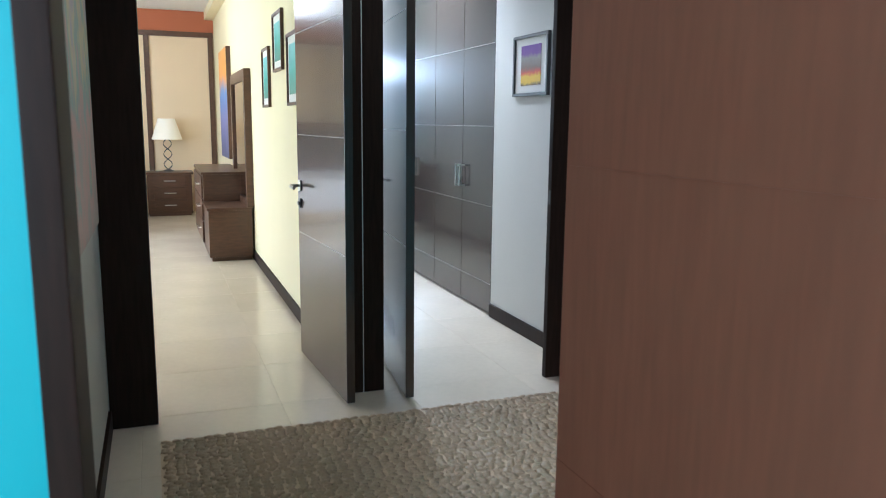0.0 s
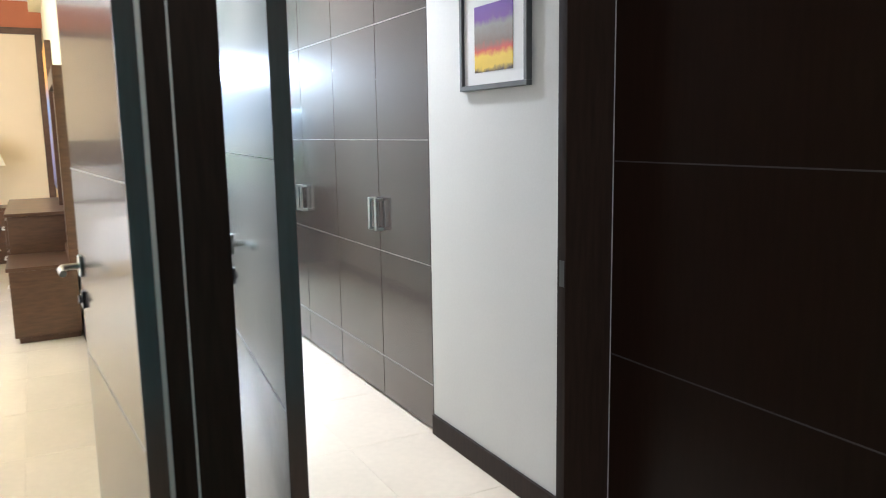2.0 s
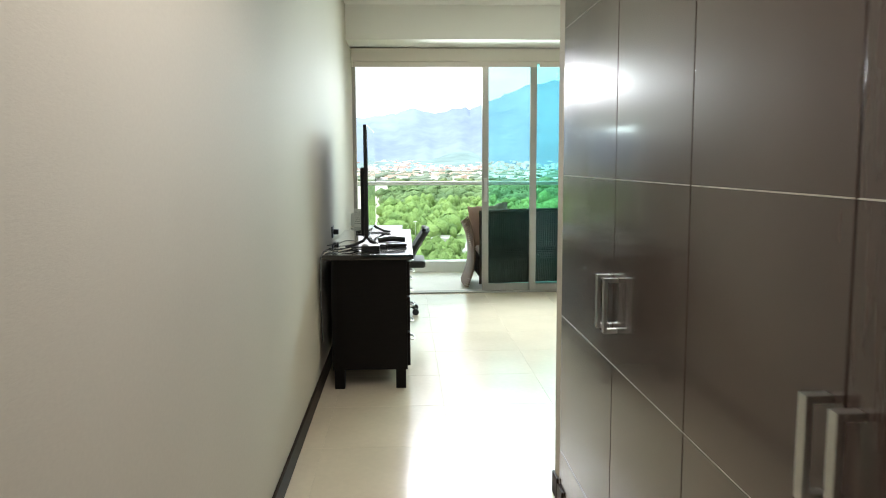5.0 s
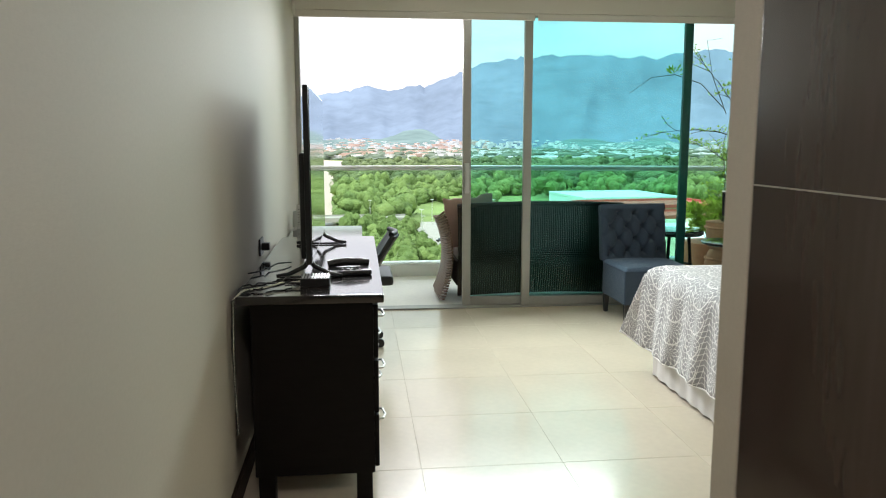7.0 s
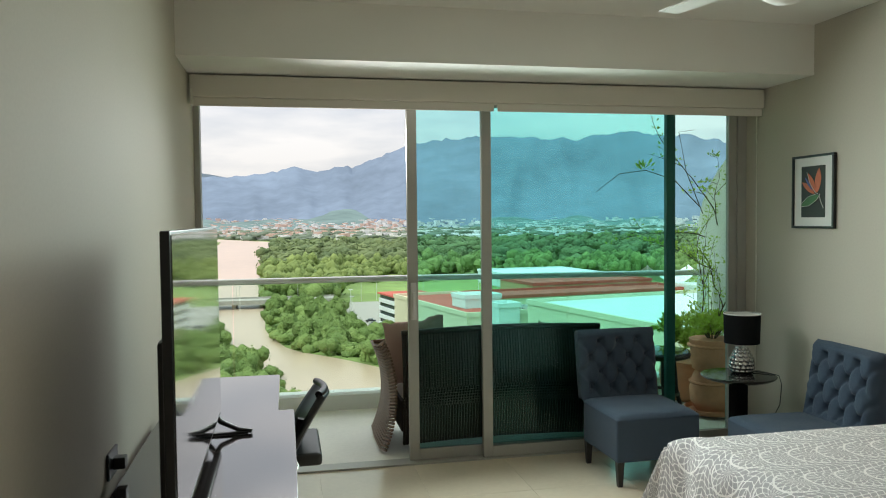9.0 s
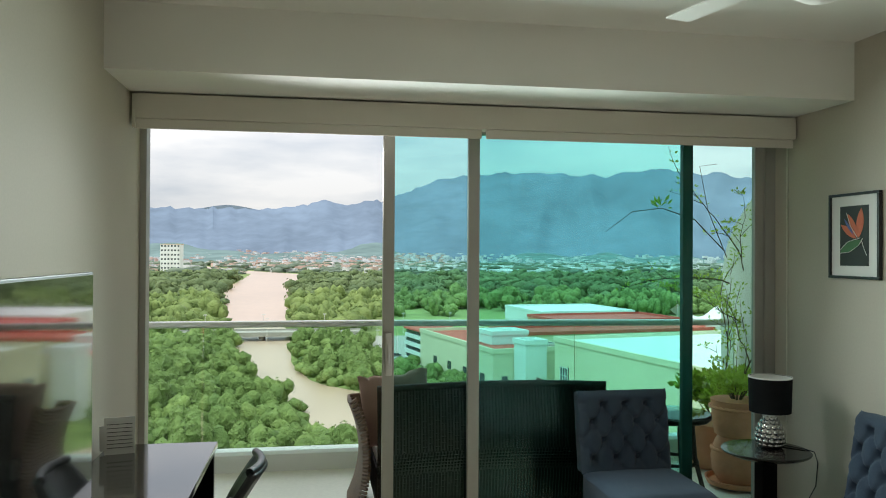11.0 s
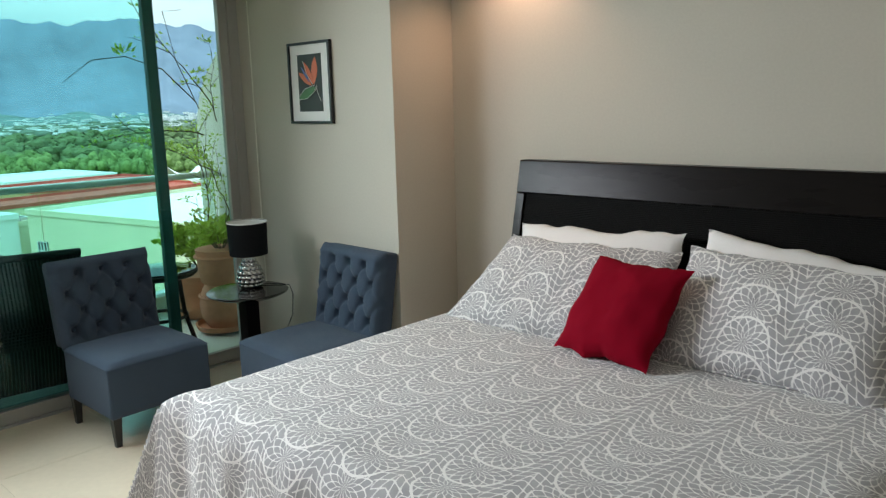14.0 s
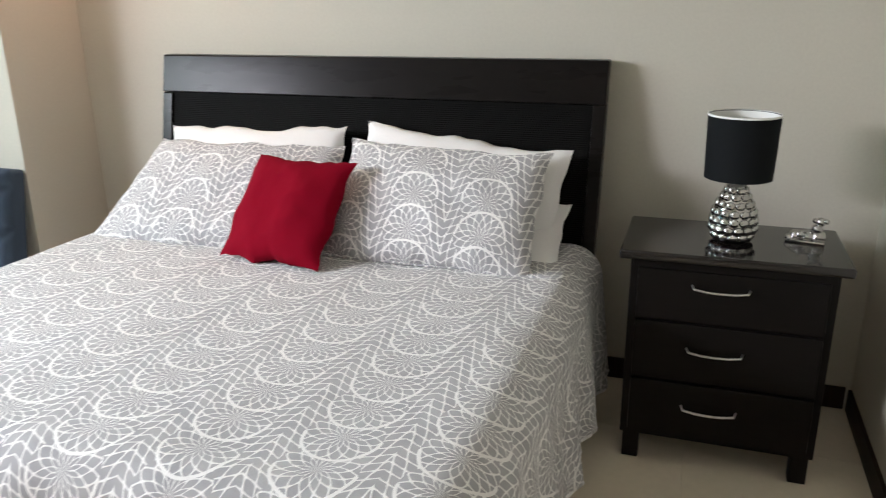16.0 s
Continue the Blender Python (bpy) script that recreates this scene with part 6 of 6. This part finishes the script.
solid("mountain_range", sheet(bmesh.new(), 420, 30, ridge(-60, 75, 3300, 4500, 0.94, GZ, 0.8)), M["mountain"], "forested mountain range tinted blue with painted haze", "mountain", kind="structure", smooth=True)
solid("far_ridge", sheet(bmesh.new(), 90, 8, lambda s, t: (4850 * math.sin(radians(-20 + 26 * s)), 4850 * math.cos(radians(-20 + 26 * s)), GZ + t * (40 + 4850 * math.tan(radians(3.05 + 0.45 * math.exp(-((-20 + 26 * s + 6.2) / 2.0) ** 2)))))), M["far_ridge"], "ridge far behind the mountains, paled by painted haze", "mountain", kind="structure", smooth=True)
solid("foothills", sheet(bmesh.new(), 160, 12, lambda s, t: ((2900 + 900 * t) * math.sin(radians(-45 + 105 * s)), (2900 + 900 * t) * math.cos(radians(-45 + 105 * s)), GZ + 62 * t ** 1.2 + 42 * t * noise.noise((s * 14, t, 2)) + 34 * t * noise.noise((s * 37, t, 7)))), M["foothill"], "green foothills under the mountains, tinted with painted haze", "hill", kind="structure", smooth=True)

# ---- town: many small houses, one joined mesh a colour ----
trng = np.random.default_rng(8)


def house_field(name, count, y0, y1, az0, az1, size, height, mat, label):
    vs, fs = [], []
    k = 0
    while k < count:
        d = y0 + (y1 - y0) * trng.random() ** 0.8
        az = radians(az0 + (az1 - az0) * trng.random())
        x, y = d * math.sin(az), d * math.cos(az)
        rv = river_at(min(y, 2600))
        if rv and abs(x - rv[0]) < rv[1] * 0.7:
            continue
        w, l, h, r = trng.uniform(*size), trng.uniform(*size), trng.uniform(*height), trng.uniform(0, 3.1)
        c, s = math.cos(r), math.sin(r)
        base = len(vs)
        z = GZ + max(0.0, (d - 2900) / 900) ** 1.2 * 55
        for dz in (0, h):
            for px, py in ((-w, -l), (w, -l), (w, l), (-w, l)):
                vs.append((x + (px * c - py * s) / 2, y + (px * s + py * c) / 2, z + dz))
        for f in ((4, 5, 6, 7), (0, 1, 5, 4), (1, 2, 6, 5), (2, 3, 7, 6), (3, 0, 4, 7)):
            fs.append([base + i for i in f])
        k += 1
    me = bpy.data.meshes.new(name)
    me.from_pydata(vs, [], fs)
    me.materials.append(mat)
    return tagged(new(name, me), label, "town", kind="stuff")


town_w = island_material("town_pale_walls", (0.42, 0.43, 0.44), (0.80, 0.80, 0.78))
# roof reds are greyed to carry the haze that lies over the town
town_r = island_material("haze_greyed_red_roofs", (0.46, 0.30, 0.25), (0.64, 0.50, 0.43))
house_field("town_houses", 900, 1500, 3600, -24, 40, (9, 24), (5, 13), town_w, "pale houses of the distant town")
house_field("town_roofs", 900, 1700, 3700, -20, 10, (9, 22), (5, 12), town_r, "red-roofed houses of the distant town")
house_field("hillside_houses", 800, 2850, 3800, -24, 40, (9, 24), (5, 12), town_w, "pale houses climbing the foothills")
house_field("town_halls", 60, 1500, 2400, 8, 36, (30, 80), (6, 10), town_w, "long white halls at the edge of the town")


def windowed_block(name, m, w, d, h, wall, roof, label, cols, rows, category="building", side_cols=0):
    """A plain block with a parapet and windows on the face that looks to -y."""
    ob = thing(name, label, category, m)
    part("wall", bx(-w / 2, w / 2, -d / 2, d / 2, 0, h), wall, ob, smooth=False)
    part("roof", bx(-w / 2 - 0.4, w / 2 + 0.4, -d / 2 - 0.4, d / 2 + 0.4, h, h + 0.8), roof, ob, smooth=False)
    for j in range(rows):
        for i in range(cols):
            x, z = -w / 2 + w * (i + 0.5) / cols, h * (j + 0.45) / rows
            part("window", bx(x - w / cols * 0.28, x + w / cols * 0.28, -d / 2 - 0.15, -d / 2 + 0.1, z, z + h / rows * 0.4), M["dark_glass"], ob, smooth=False)
    return ob


windowed_block("hotel_tower", pose(-262, 1480, GZ, 0, 0, -10), 37, 18, 57, M["white_roof"], M["orange_wall"], "pale concrete hotel tower by the river", 6, 7)


# ---- shopping centre ----
def long_block(name, m, w, d, h, wall, roof, label, parapet=None, inset=None):
    ob = thing(name, label, "building", m)
    part("wall", bx(0, w, 0, d, 0, h), wall, ob, smooth=False)
    rim = bmesh.new()
    for b in ((-0.3, w + 0.3, -0.3, 0.5), (-0.3, w + 0.3, d - 0.5, d + 0.3), (-0.3, 0.5, 0.5, d - 0.5), (w - 0.5, w + 0.3, 0.5, d - 0.5)):
        box(rim, b[0], b[1], b[2], b[3], h, h + 1.3)
    part("parapet", rim, parapet or wall, ob, smooth=False)
    part("roof", bx(0.5, w - 0.5, 0.5, d - 0.5, h, h + 0.35), roof, ob, smooth=False)
    return ob


# big pale hall with a grid window on its long face
hall = long_block("shopping_hall", pose(78.4, 126, GZ, 0, 0, 11.2), 70, 69, 18.2, M["cream_wall"], M["white_roof"], "large pale yellow shopping hall with a white roof", M["cream_wall"])
gw = part("window", bx(-0.3, 0.1, 61.5, 65.5, 7.6, 12.0), M["dark_glass"], hall, "dark grid window", smooth=False)
for k in range(4):
    part("glazing_bar", bx(-0.42, -0.28, 61.5 + k * 1.29, 61.64 + k * 1.29, 7.6, 12.0), M["white_roof"], gw, smooth=False)
for k in range(3):
    part("glazing_bar", bx(-0.43, -0.29, 61.5, 65.5, 7.6 + k * 2.13, 7.76 + k * 2.13), M["white_roof"], gw, smooth=False)
wing = long_block("shopping_wing", pose(50, 202, GZ, 0, 0, 11.2), 24, 62, 14.0, M["cream_wall"], M["red_roof"], "pale yellow wing with a red roof", M["cream_wall"])
for i in range(3):
    part("window", bx(2.5 + i * 5.0, 4.3 + i * 5.0, -0.2, 0.15, 5.0, 7.6), M["dark_glass"], wing, smooth=False)
for i in range(4):
    part("window", bx(-0.2, 0.15, 6 + i * 13, 9 + i * 13, 5.0, 7.6), M["dark_glass"], wing, smooth=False)
pl = long_block("plant_room", pose(57.5, 196, GZ, 0, 0, 11.2), 6.5, 7, 17.0, M["white_roof"], M["white_roof"], "white plant tower on the shopping centre")
pl2 = long_block("roof_unit", pose(53.5, 219, GZ + 14.4, 0, 0, 11.2), 12, 10, 2.8, M["white_roof"], M["white_roof"], "white cooling unit on the red roof")
for k in range(4):
    un = thing("roof_machine", "grey cooling machine on the roof", "machine", pose(62.5 + k * 2.1, 208 + k * 0.5, GZ + 14.4, 0, 0, 11.2), "roof machines")
    part("case", bx(-0.9, 0.9, -1.2, 1.2, 0, 1.6, bevel=0.1), M["rail"], un, smooth=False)
    part("fan", cyl(bmesh.new(), (0, 0, 1.6), (0, 0, 1.75), 0.7), M["dark_glass"], un)
deck = thing("parking_deck", "white striped parking deck with a red roof", "building", pose(43, 262, GZ, 0, 0, 11.5))
for k in range(4):
    part("floor_slab", bx(0, 17, 0, 34, k * 3.1, k * 3.1 + 1.5), M["white_roof"], deck, smooth=False)
    # a dark solid fills each open storey in place of its shade
    part("dark_gap", bx(0.5, 16.5, 0.5, 33.5, k * 3.1 + 1.5, k * 3.1 + 3.1), M["dark_glass"], deck, smooth=False)
part("roof", bx(-0.4, 17.4, -0.4, 34.4, 12.4, 13.0), M["red_roof"], deck, smooth=False)
orange = long_block("orange_block", pose(108, 318, GZ, 0, 0, 8), 62, 36, 11.5, M["orange_wall"], M["red_roof"], "orange shopping block with red roofs", M["red_roof"])
for i in range(9):
    part("window", bx(16 + i * 4.4, 18.6 + i * 4.4, -0.25, 0.15, 5.6, 8.0), M["dark_glass"], orange, smooth=False)
part("sign_disc", cyl(bmesh.new(), (58.0, -0.5, 9.6), (58.0, -0.1, 9.6), 1.8), M["red_roof"], orange)
long_block("red_roof_row", pose(76, 286, GZ, 0, 0, 8), 100, 26, 9.6, M["cream_wall"], M["red_roof"], "long low block with a red roof", M["red_roof"])
long_block("white_warehouse", pose(130, 420, GZ, 0, 0, 6), 60, 60, 7.5, M["white_roof"], M["white_roof"], "low white warehouse behind the shopping centre")
long_block("white_store", pose(176, 262, GZ, 0, 0, 8), 80, 44, 11.0, M["white_roof"], M["white_roof"], "white store with a flat roof")
tent = thing("sail_canopy", "white stretched sail canopy", "canopy", pose(184, 338, GZ + 9))
part("sail", sheet(bmesh.new(), 12, 12, lambda s, t: (22 * (s - 0.5), 16 * (t - 0.5), 6 * abs(2 * s - 1) ** 1.6 + 3 * (1 - abs(2 * t - 1)))), M["white_roof"], tent)
for sx, sy in ((-10.8, 0), (10.8, 0)):
    part("mast", cyl(bmesh.new(), (sx, sy, -9), (sx, sy, 9), 0.25), M["rail"], tent)

# ---- roads, bridge, lamps, cars ----
structure("road", [(-420, -46, 366, 380, GZ, GZ + 0.25), (2, 420, 366, 380, GZ, GZ + 0.25)], M["road"], "pale asphalt road across the valley", "road")
structure("car_park", [(27, 58, 254, 366, GZ, GZ + 0.22)], M["road"], "asphalt car park beside the shopping centre", "road")
br = thing("river_bridge", "low concrete road bridge across the river", "bridge")
part("deck", bx(-64, 24, 364, 382, GZ + 2.2, GZ + 3.4), M["road"], br, smooth=False)
for y in (364.3, 381.5):
    part("parapet", bx(-64, 24, y - 0.2, y + 0.2, GZ + 3.4, GZ + 4.2), M["road"], br, smooth=False)
for x in (-40, -24, -8):
    part("pier", bx(x - 1, x + 1, 366, 380, GZ - 0.5, GZ + 2.3), M["road"], br, smooth=False)


def street_lamp(m):
    ob = thing("street_lamp", "tall pale street lamp beside the road", "street lamp", m, "street lamps")
    part("pole", cyl(bmesh.new(), (0, 0, 0), (0, 0, 11), 0.14, 0.09, 8), M["rail"], ob)
    part("lamp_head", bx(-0.9, 0.9, -0.2, 0.2, 11, 11.25, bevel=0.05), M["white_roof"], ob)
    return ob


first = street_lamp(pose(-52, 384, GZ))
for x, y in ((-24, 384), (-21, 362), (6, 384), (38, 386), (46, 386), (70, 384), (100, 385), (104, 362), (140, 385), (-90, 384), (28, 330), (26, 300)):
    copy_thing(first, pose(x, y, GZ))


def car(m, paint, label):
    ob = thing("car", label, "car", m, "parked cars")
    bm = bmesh.new()
    box(bm, -2.1, 2.1, -0.85, 0.85, 0.35, 0.95, bevel=0.18)
    part("body", bm, paint, ob)
    bm = bmesh.new()
    box(bm, -1.2, 1.0, -0.75, 0.75, 0.9, 1.45, bevel=0.22)
    part("cabin", bm, M["dark_glass"], ob)
    for x in (-1.3, 1.3):
        for y in (-0.8, 0.8):
            part("wheel", cyl(bmesh.new(), (x, y - 0.1, 0.32), (x, y + 0.1, 0.32), 0.32, seg=12), M["plastic_black"], ob)
    return ob


paints = [material("car_paint_white", (0.75, 0.75, 0.75), 0.25, coat=0.6), material("car_paint_silver", (0.42, 0.43, 0.45), 0.25, metal=0.5), material("car_paint_red", (0.30, 0.02, 0.02), 0.25, coat=0.6), material("car_paint_dark", (0.03, 0.03, 0.04), 0.25, coat=0.6)]
kinds = [car(pose(33, 262, GZ + 0.22, 0, 0, 80), paints[0], "white car parked on the asphalt"), car(pose(33, 269, GZ + 0.22, 0, 0, 84), paints[1], "silver car parked on the asphalt"), car(pose(33, 276, GZ + 0.22, 0, 0, 86), paints[2], "red car parked on the asphalt"), car(pose(52, 260, GZ + 0.22, 0, 0, 80), paints[3], "dark car parked on the asphalt")]
vr = random.Random(6)
for k in range(18):
    copy_thing(kinds[vr.choice((0, 0, 1, 2, 3))], pose(vr.choice((33.5, 40, 46.5, 52)) + vr.uniform(-0.5, 0.5), 258 + (k % 9) * 5.6 + vr.uniform(-1, 1), GZ + 0.22, 0, 0, vr.uniform(-8, 8)))
for x in (-6, 16):
    copy_thing(kinds[0], pose(x, 370, GZ + 3.41))

# ---- trees ----
wr = np.random.default_rng(17)


def crown_mesh(seed, lumps, cards, radius=1.0, ico=1, card=0.16):
    """Leafy lumps round a centre, each jagged, with loose leaf clusters over them; about one unit high."""
    rg = np.random.default_rng(seed)
    unit = bmesh.new()
    bmesh.ops.create_icosphere(unit, subdivisions=ico, radius=1.0)
    uv, uf = np.array([v.co[:] for v in unit.verts]), np.array([[v.index for v in f.verts] for f in unit.faces])
    unit.free()
    vs, fs, at = [], [], 0
    for i in range(lumps):
        a, q = rg.uniform(0, 6.28), rg.uniform(0.0, 0.62)
        c = np.array((q * math.cos(a), q * math.sin(a), rg.uniform(0.25, 0.72) - 0.25 * q)) * radius
        s = rg.uniform(0.26, 0.44) * radius
        p = uv * (s, s, s * 0.78) * rg.uniform(0.78, 1.22, (len(uv), 1)) + c
        vs.append(p)
        fs += (uf + at).tolist()
        at += len(uv)
        for _ in range(cards // lumps):
            d = rg.normal(size=3)
            d /= np.linalg.norm(d)
            o = c + d * (s, s, s * 0.78) * rg.uniform(0.92, 1.22)
            e1 = np.cross(d, rg.normal(size=3))
            e1 /= np.linalg.norm(e1) + 1e-9
            e2 = np.cross(d, e1) * 0.8 + d * rg.uniform(-0.5, 0.5)
            k = card * rg.uniform(0.6, 1.3) * 0.5
            vs.append(np.array((o - e1 * k, o + e2 * k * 0.6, o + e1 * k, o - e2 * k * 0.6)))
            fs.append([at, at + 1, at + 2, at + 3])
            at += 4
    return np.concatenate(vs), fs


def woods(name, spots, protos, mat, label):
    vs, fs, at = [], [], 0
    for x, y, z, sx, sz in spots:
        pv, pf = protos[int(wr.integers(len(protos)))]
        r = wr.uniform(0, 6.28)
        c, s = math.cos(r), math.sin(r)
        q = np.stack([(pv[:, 0] * c - pv[:, 1] * s) * sx + x, (pv[:, 0] * s + pv[:, 1] * c) * sx + y, pv[:, 2] * sz + z], 1)
        vs.append(q)
        fs += [[i + at for i in f] for f in pf]
        at += len(pv)
    me = bpy.data.meshes.new(name)
    me.from_pydata(np.concatenate(vs).tolist(), [], fs)
    me.materials.append(mat)
    me.shade_smooth()
    return tagged(new(name, me), label, "trees", kind="stuff")


def free(x, y, pad=0.0):
    rv = river_at(y)
    if rv and abs(x - rv[0]) < rv[1] * 0.5 + pad:
        return False
    if 360 - pad < y < 386 and -70 < x < 430:
        return False
    if 386 <= y < 490 + 45 * noise.noise((x * 0.02, 0, 7)) and x > 26:
        return False
    if 395 < y < 560 and 62 < x < 150 and noise.noise((x * 0.03, y * 0.012, 4)) < 0.3:
        return False
    if 125 < x < 225 and 400 < y < 525:
        return False
    if 560 < y < 700 and 150 < x < 330 and noise.noise((x * 0.02, y * 0.01, 1)) < 0.0:
        return False
    if x > 46 and y < 366:
        return False
    if 24 < x < 62 and 250 < y < 366:
        return False
    return True


def scatter(y0, y1, step, az0, az1, size, high, pad, keep=1.0):
    out = []
    y = y0
    while y < y1:
        x = y * math.tan(radians(az0))
        while x < y * math.tan(radians(az1)):
            px, py = x + wr.uniform(-0.4, 0.4) * step, y + wr.uniform(-0.4, 0.4) * step
            if wr.random() < keep and free(px, py, pad):
                k = wr.uniform(0.7, 1.25)
                out.append((px, py, GZ - 0.5, wr.uniform(*size) * k, wr.uniform(*high) * k))
            x += step
        y += step
    return out


near = [crown_mesh(s, 12, 216, ico=1, card=0.15) for s in range(7)]
mid = [crown_mesh(70 + s, 9, 108, ico=1, card=0.17) for s in range(7)]
far = [crown_mesh(20 + s, 6, 60, ico=1, card=0.26) for s in range(5)]
tiny = [crown_mesh(40 + s, 3, 0, ico=1) for s in range(3)]
woods("riverside_woods", scatter(386, 640, 11.0, -26, 42, (5.5, 11.5), (8, 16), 4), mid, M["wood_leaf"], "dense green woods beyond the road")
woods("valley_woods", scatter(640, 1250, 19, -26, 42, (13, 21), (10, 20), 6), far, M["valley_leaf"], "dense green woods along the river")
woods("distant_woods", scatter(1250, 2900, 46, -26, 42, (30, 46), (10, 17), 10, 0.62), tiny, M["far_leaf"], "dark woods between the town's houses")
woods("bank_scrub", scatter(96, 360, 6.5, -34, 14, (4.4, 6.8), (4.5, 8.5), 1.5), near, M["wood_leaf"], "dense scrub on the near river bank")
woods("meadow_bushes", scatter(400, 640, 34, 6, 30, (3, 6), (4, 7), 3, 0.35), mid, M["wood_leaf"], "scattered bushes on the meadow")


def tree_kind(seed):
    v, f = crown_mesh(seed, 11, 1100, ico=2, card=0.11)
    me = bpy.data.meshes.new("crown")
    me.from_pydata((v * (6.0, 6.0, 9.0) + (0, 0, 2.4)).tolist(), [], f)
    me.materials.append(M["wood_leaf"])
    tk = bmesh.new()
    tube(tk, [(0, 0, -0.3), (0.1, 0.05, 1.6), (0.0, 0.15, 3.2), (0.2, 0.1, 5.5)], 0.30, 8, 0.12)
    for a in range(5):
        t = a * 1.26 + seed
        tube(tk, [(0.05, 0.1, 2.2 + 0.3 * a), (1.3 * math.cos(t), 1.3 * math.sin(t), 4.2 + 0.2 * a), (2.6 * math.cos(t), 2.6 * math.sin(t), 5.6 + 0.3 * a)], 0.14, 6, 0.04)
    return me, mesh_of("trunk", tk, M["twig"], True)


tks = [tree_kind(60 + s) for s in range(4)]
tr_rng = random.Random(31)
spots = []
for _ in range(900):
    y = tr_rng.uniform(118, 362)
    x = y * math.tan(radians(tr_rng.uniform(-22, 13)))
    rv = river_at(y)
    if not free(x, y, 2.5):
        continue
    near_bank = abs(x - rv[0]) - rv[1] * 0.5 < 26
    if not near_bank and tr_rng.random() < 0.5:
        continue
    if any(math.hypot(x - a, y - b) < 6.5 for a, b in spots):
        continue
    spots.append((x, y))
    if len(spots) >= 120:
        break
for x, y in ((36, 233), (40, 246), (44, 208), (30, 252), (46, 196), (42, 186), (48, 180), (38, 200), (35, 262), (44, 222)):
    spots.append((x, y))
for x, y in spots:
    ob = thing("tree", "leafy green tree on the river bank" if x < 28 else "leafy green tree beside the car park", "tree", pose(x, y, GZ, 0, 0, tr_rng.uniform(0, 360)), "valley trees")
    k = tr_rng.uniform(0.6, 1.0) * (0.75 if x > 28 else 1.0)
    ob.scale = (k, k, k * tr_rng.uniform(0.85, 1.2))
    c, t = tr_rng.choice(tks)
    for nm, me in (("crown", c), ("trunk", t)):
        q = new(nm, me)
        q.parent = ob
for x, y, k in ((140, 540, 2.2), (215, 640, 1.8)):
    ob = thing("tree", "broad round tree on the meadow", "tree", pose(x, y, GZ), "valley trees")
    ob.scale = (k, k, k * 0.8)
    for nm, me in (("crown", tks[1][0]), ("trunk", tks[1][1])):
        q = new(nm, me)
        q.parent = ob

# ---- floor tiles ----
floor_ob = bpy.data.objects["floor"]
tile_bm = box(bmesh.new(), -0.2991, 0.2991, -0.2991, 0.2991, -0.008, 0.0, bevel=0.0007, seg=1)
tile_me = mesh_of("tile", tile_bm, M["tile"])


def lay(x0, x1, y0, y1):
    i0, i1 = math.floor((x0 - 0.11) / 0.6), math.ceil((x1 - 0.11) / 0.6)
    j0, j1 = math.floor((y0 + 0.016) / 0.6), math.ceil((y1 + 0.016) / 0.6)
    for i in range(i0, i1):
        for j in range(j0, j1):
            x, y = 0.11 + 0.6 * i + 0.3, -0.016 + 0.6 * j + 0.3
            if y > 0 or (x, y) in laid:
                continue
            laid.add((x, y))
            t = new("tile", tile_me)
            t.parent = floor_ob
            t.location = (x, y, 0)


laid = set()
lay(0.0, 1.1, -8.5, -4.9)
lay(0.0, 4.1, -4.9, -0.02)
lay(-1.3, 1.1, -10.6, -8.3)
lay(-2.3, -0.14, -8.4, -0.4)
lay(-1.9, 1.0, -12.6, -10.6)
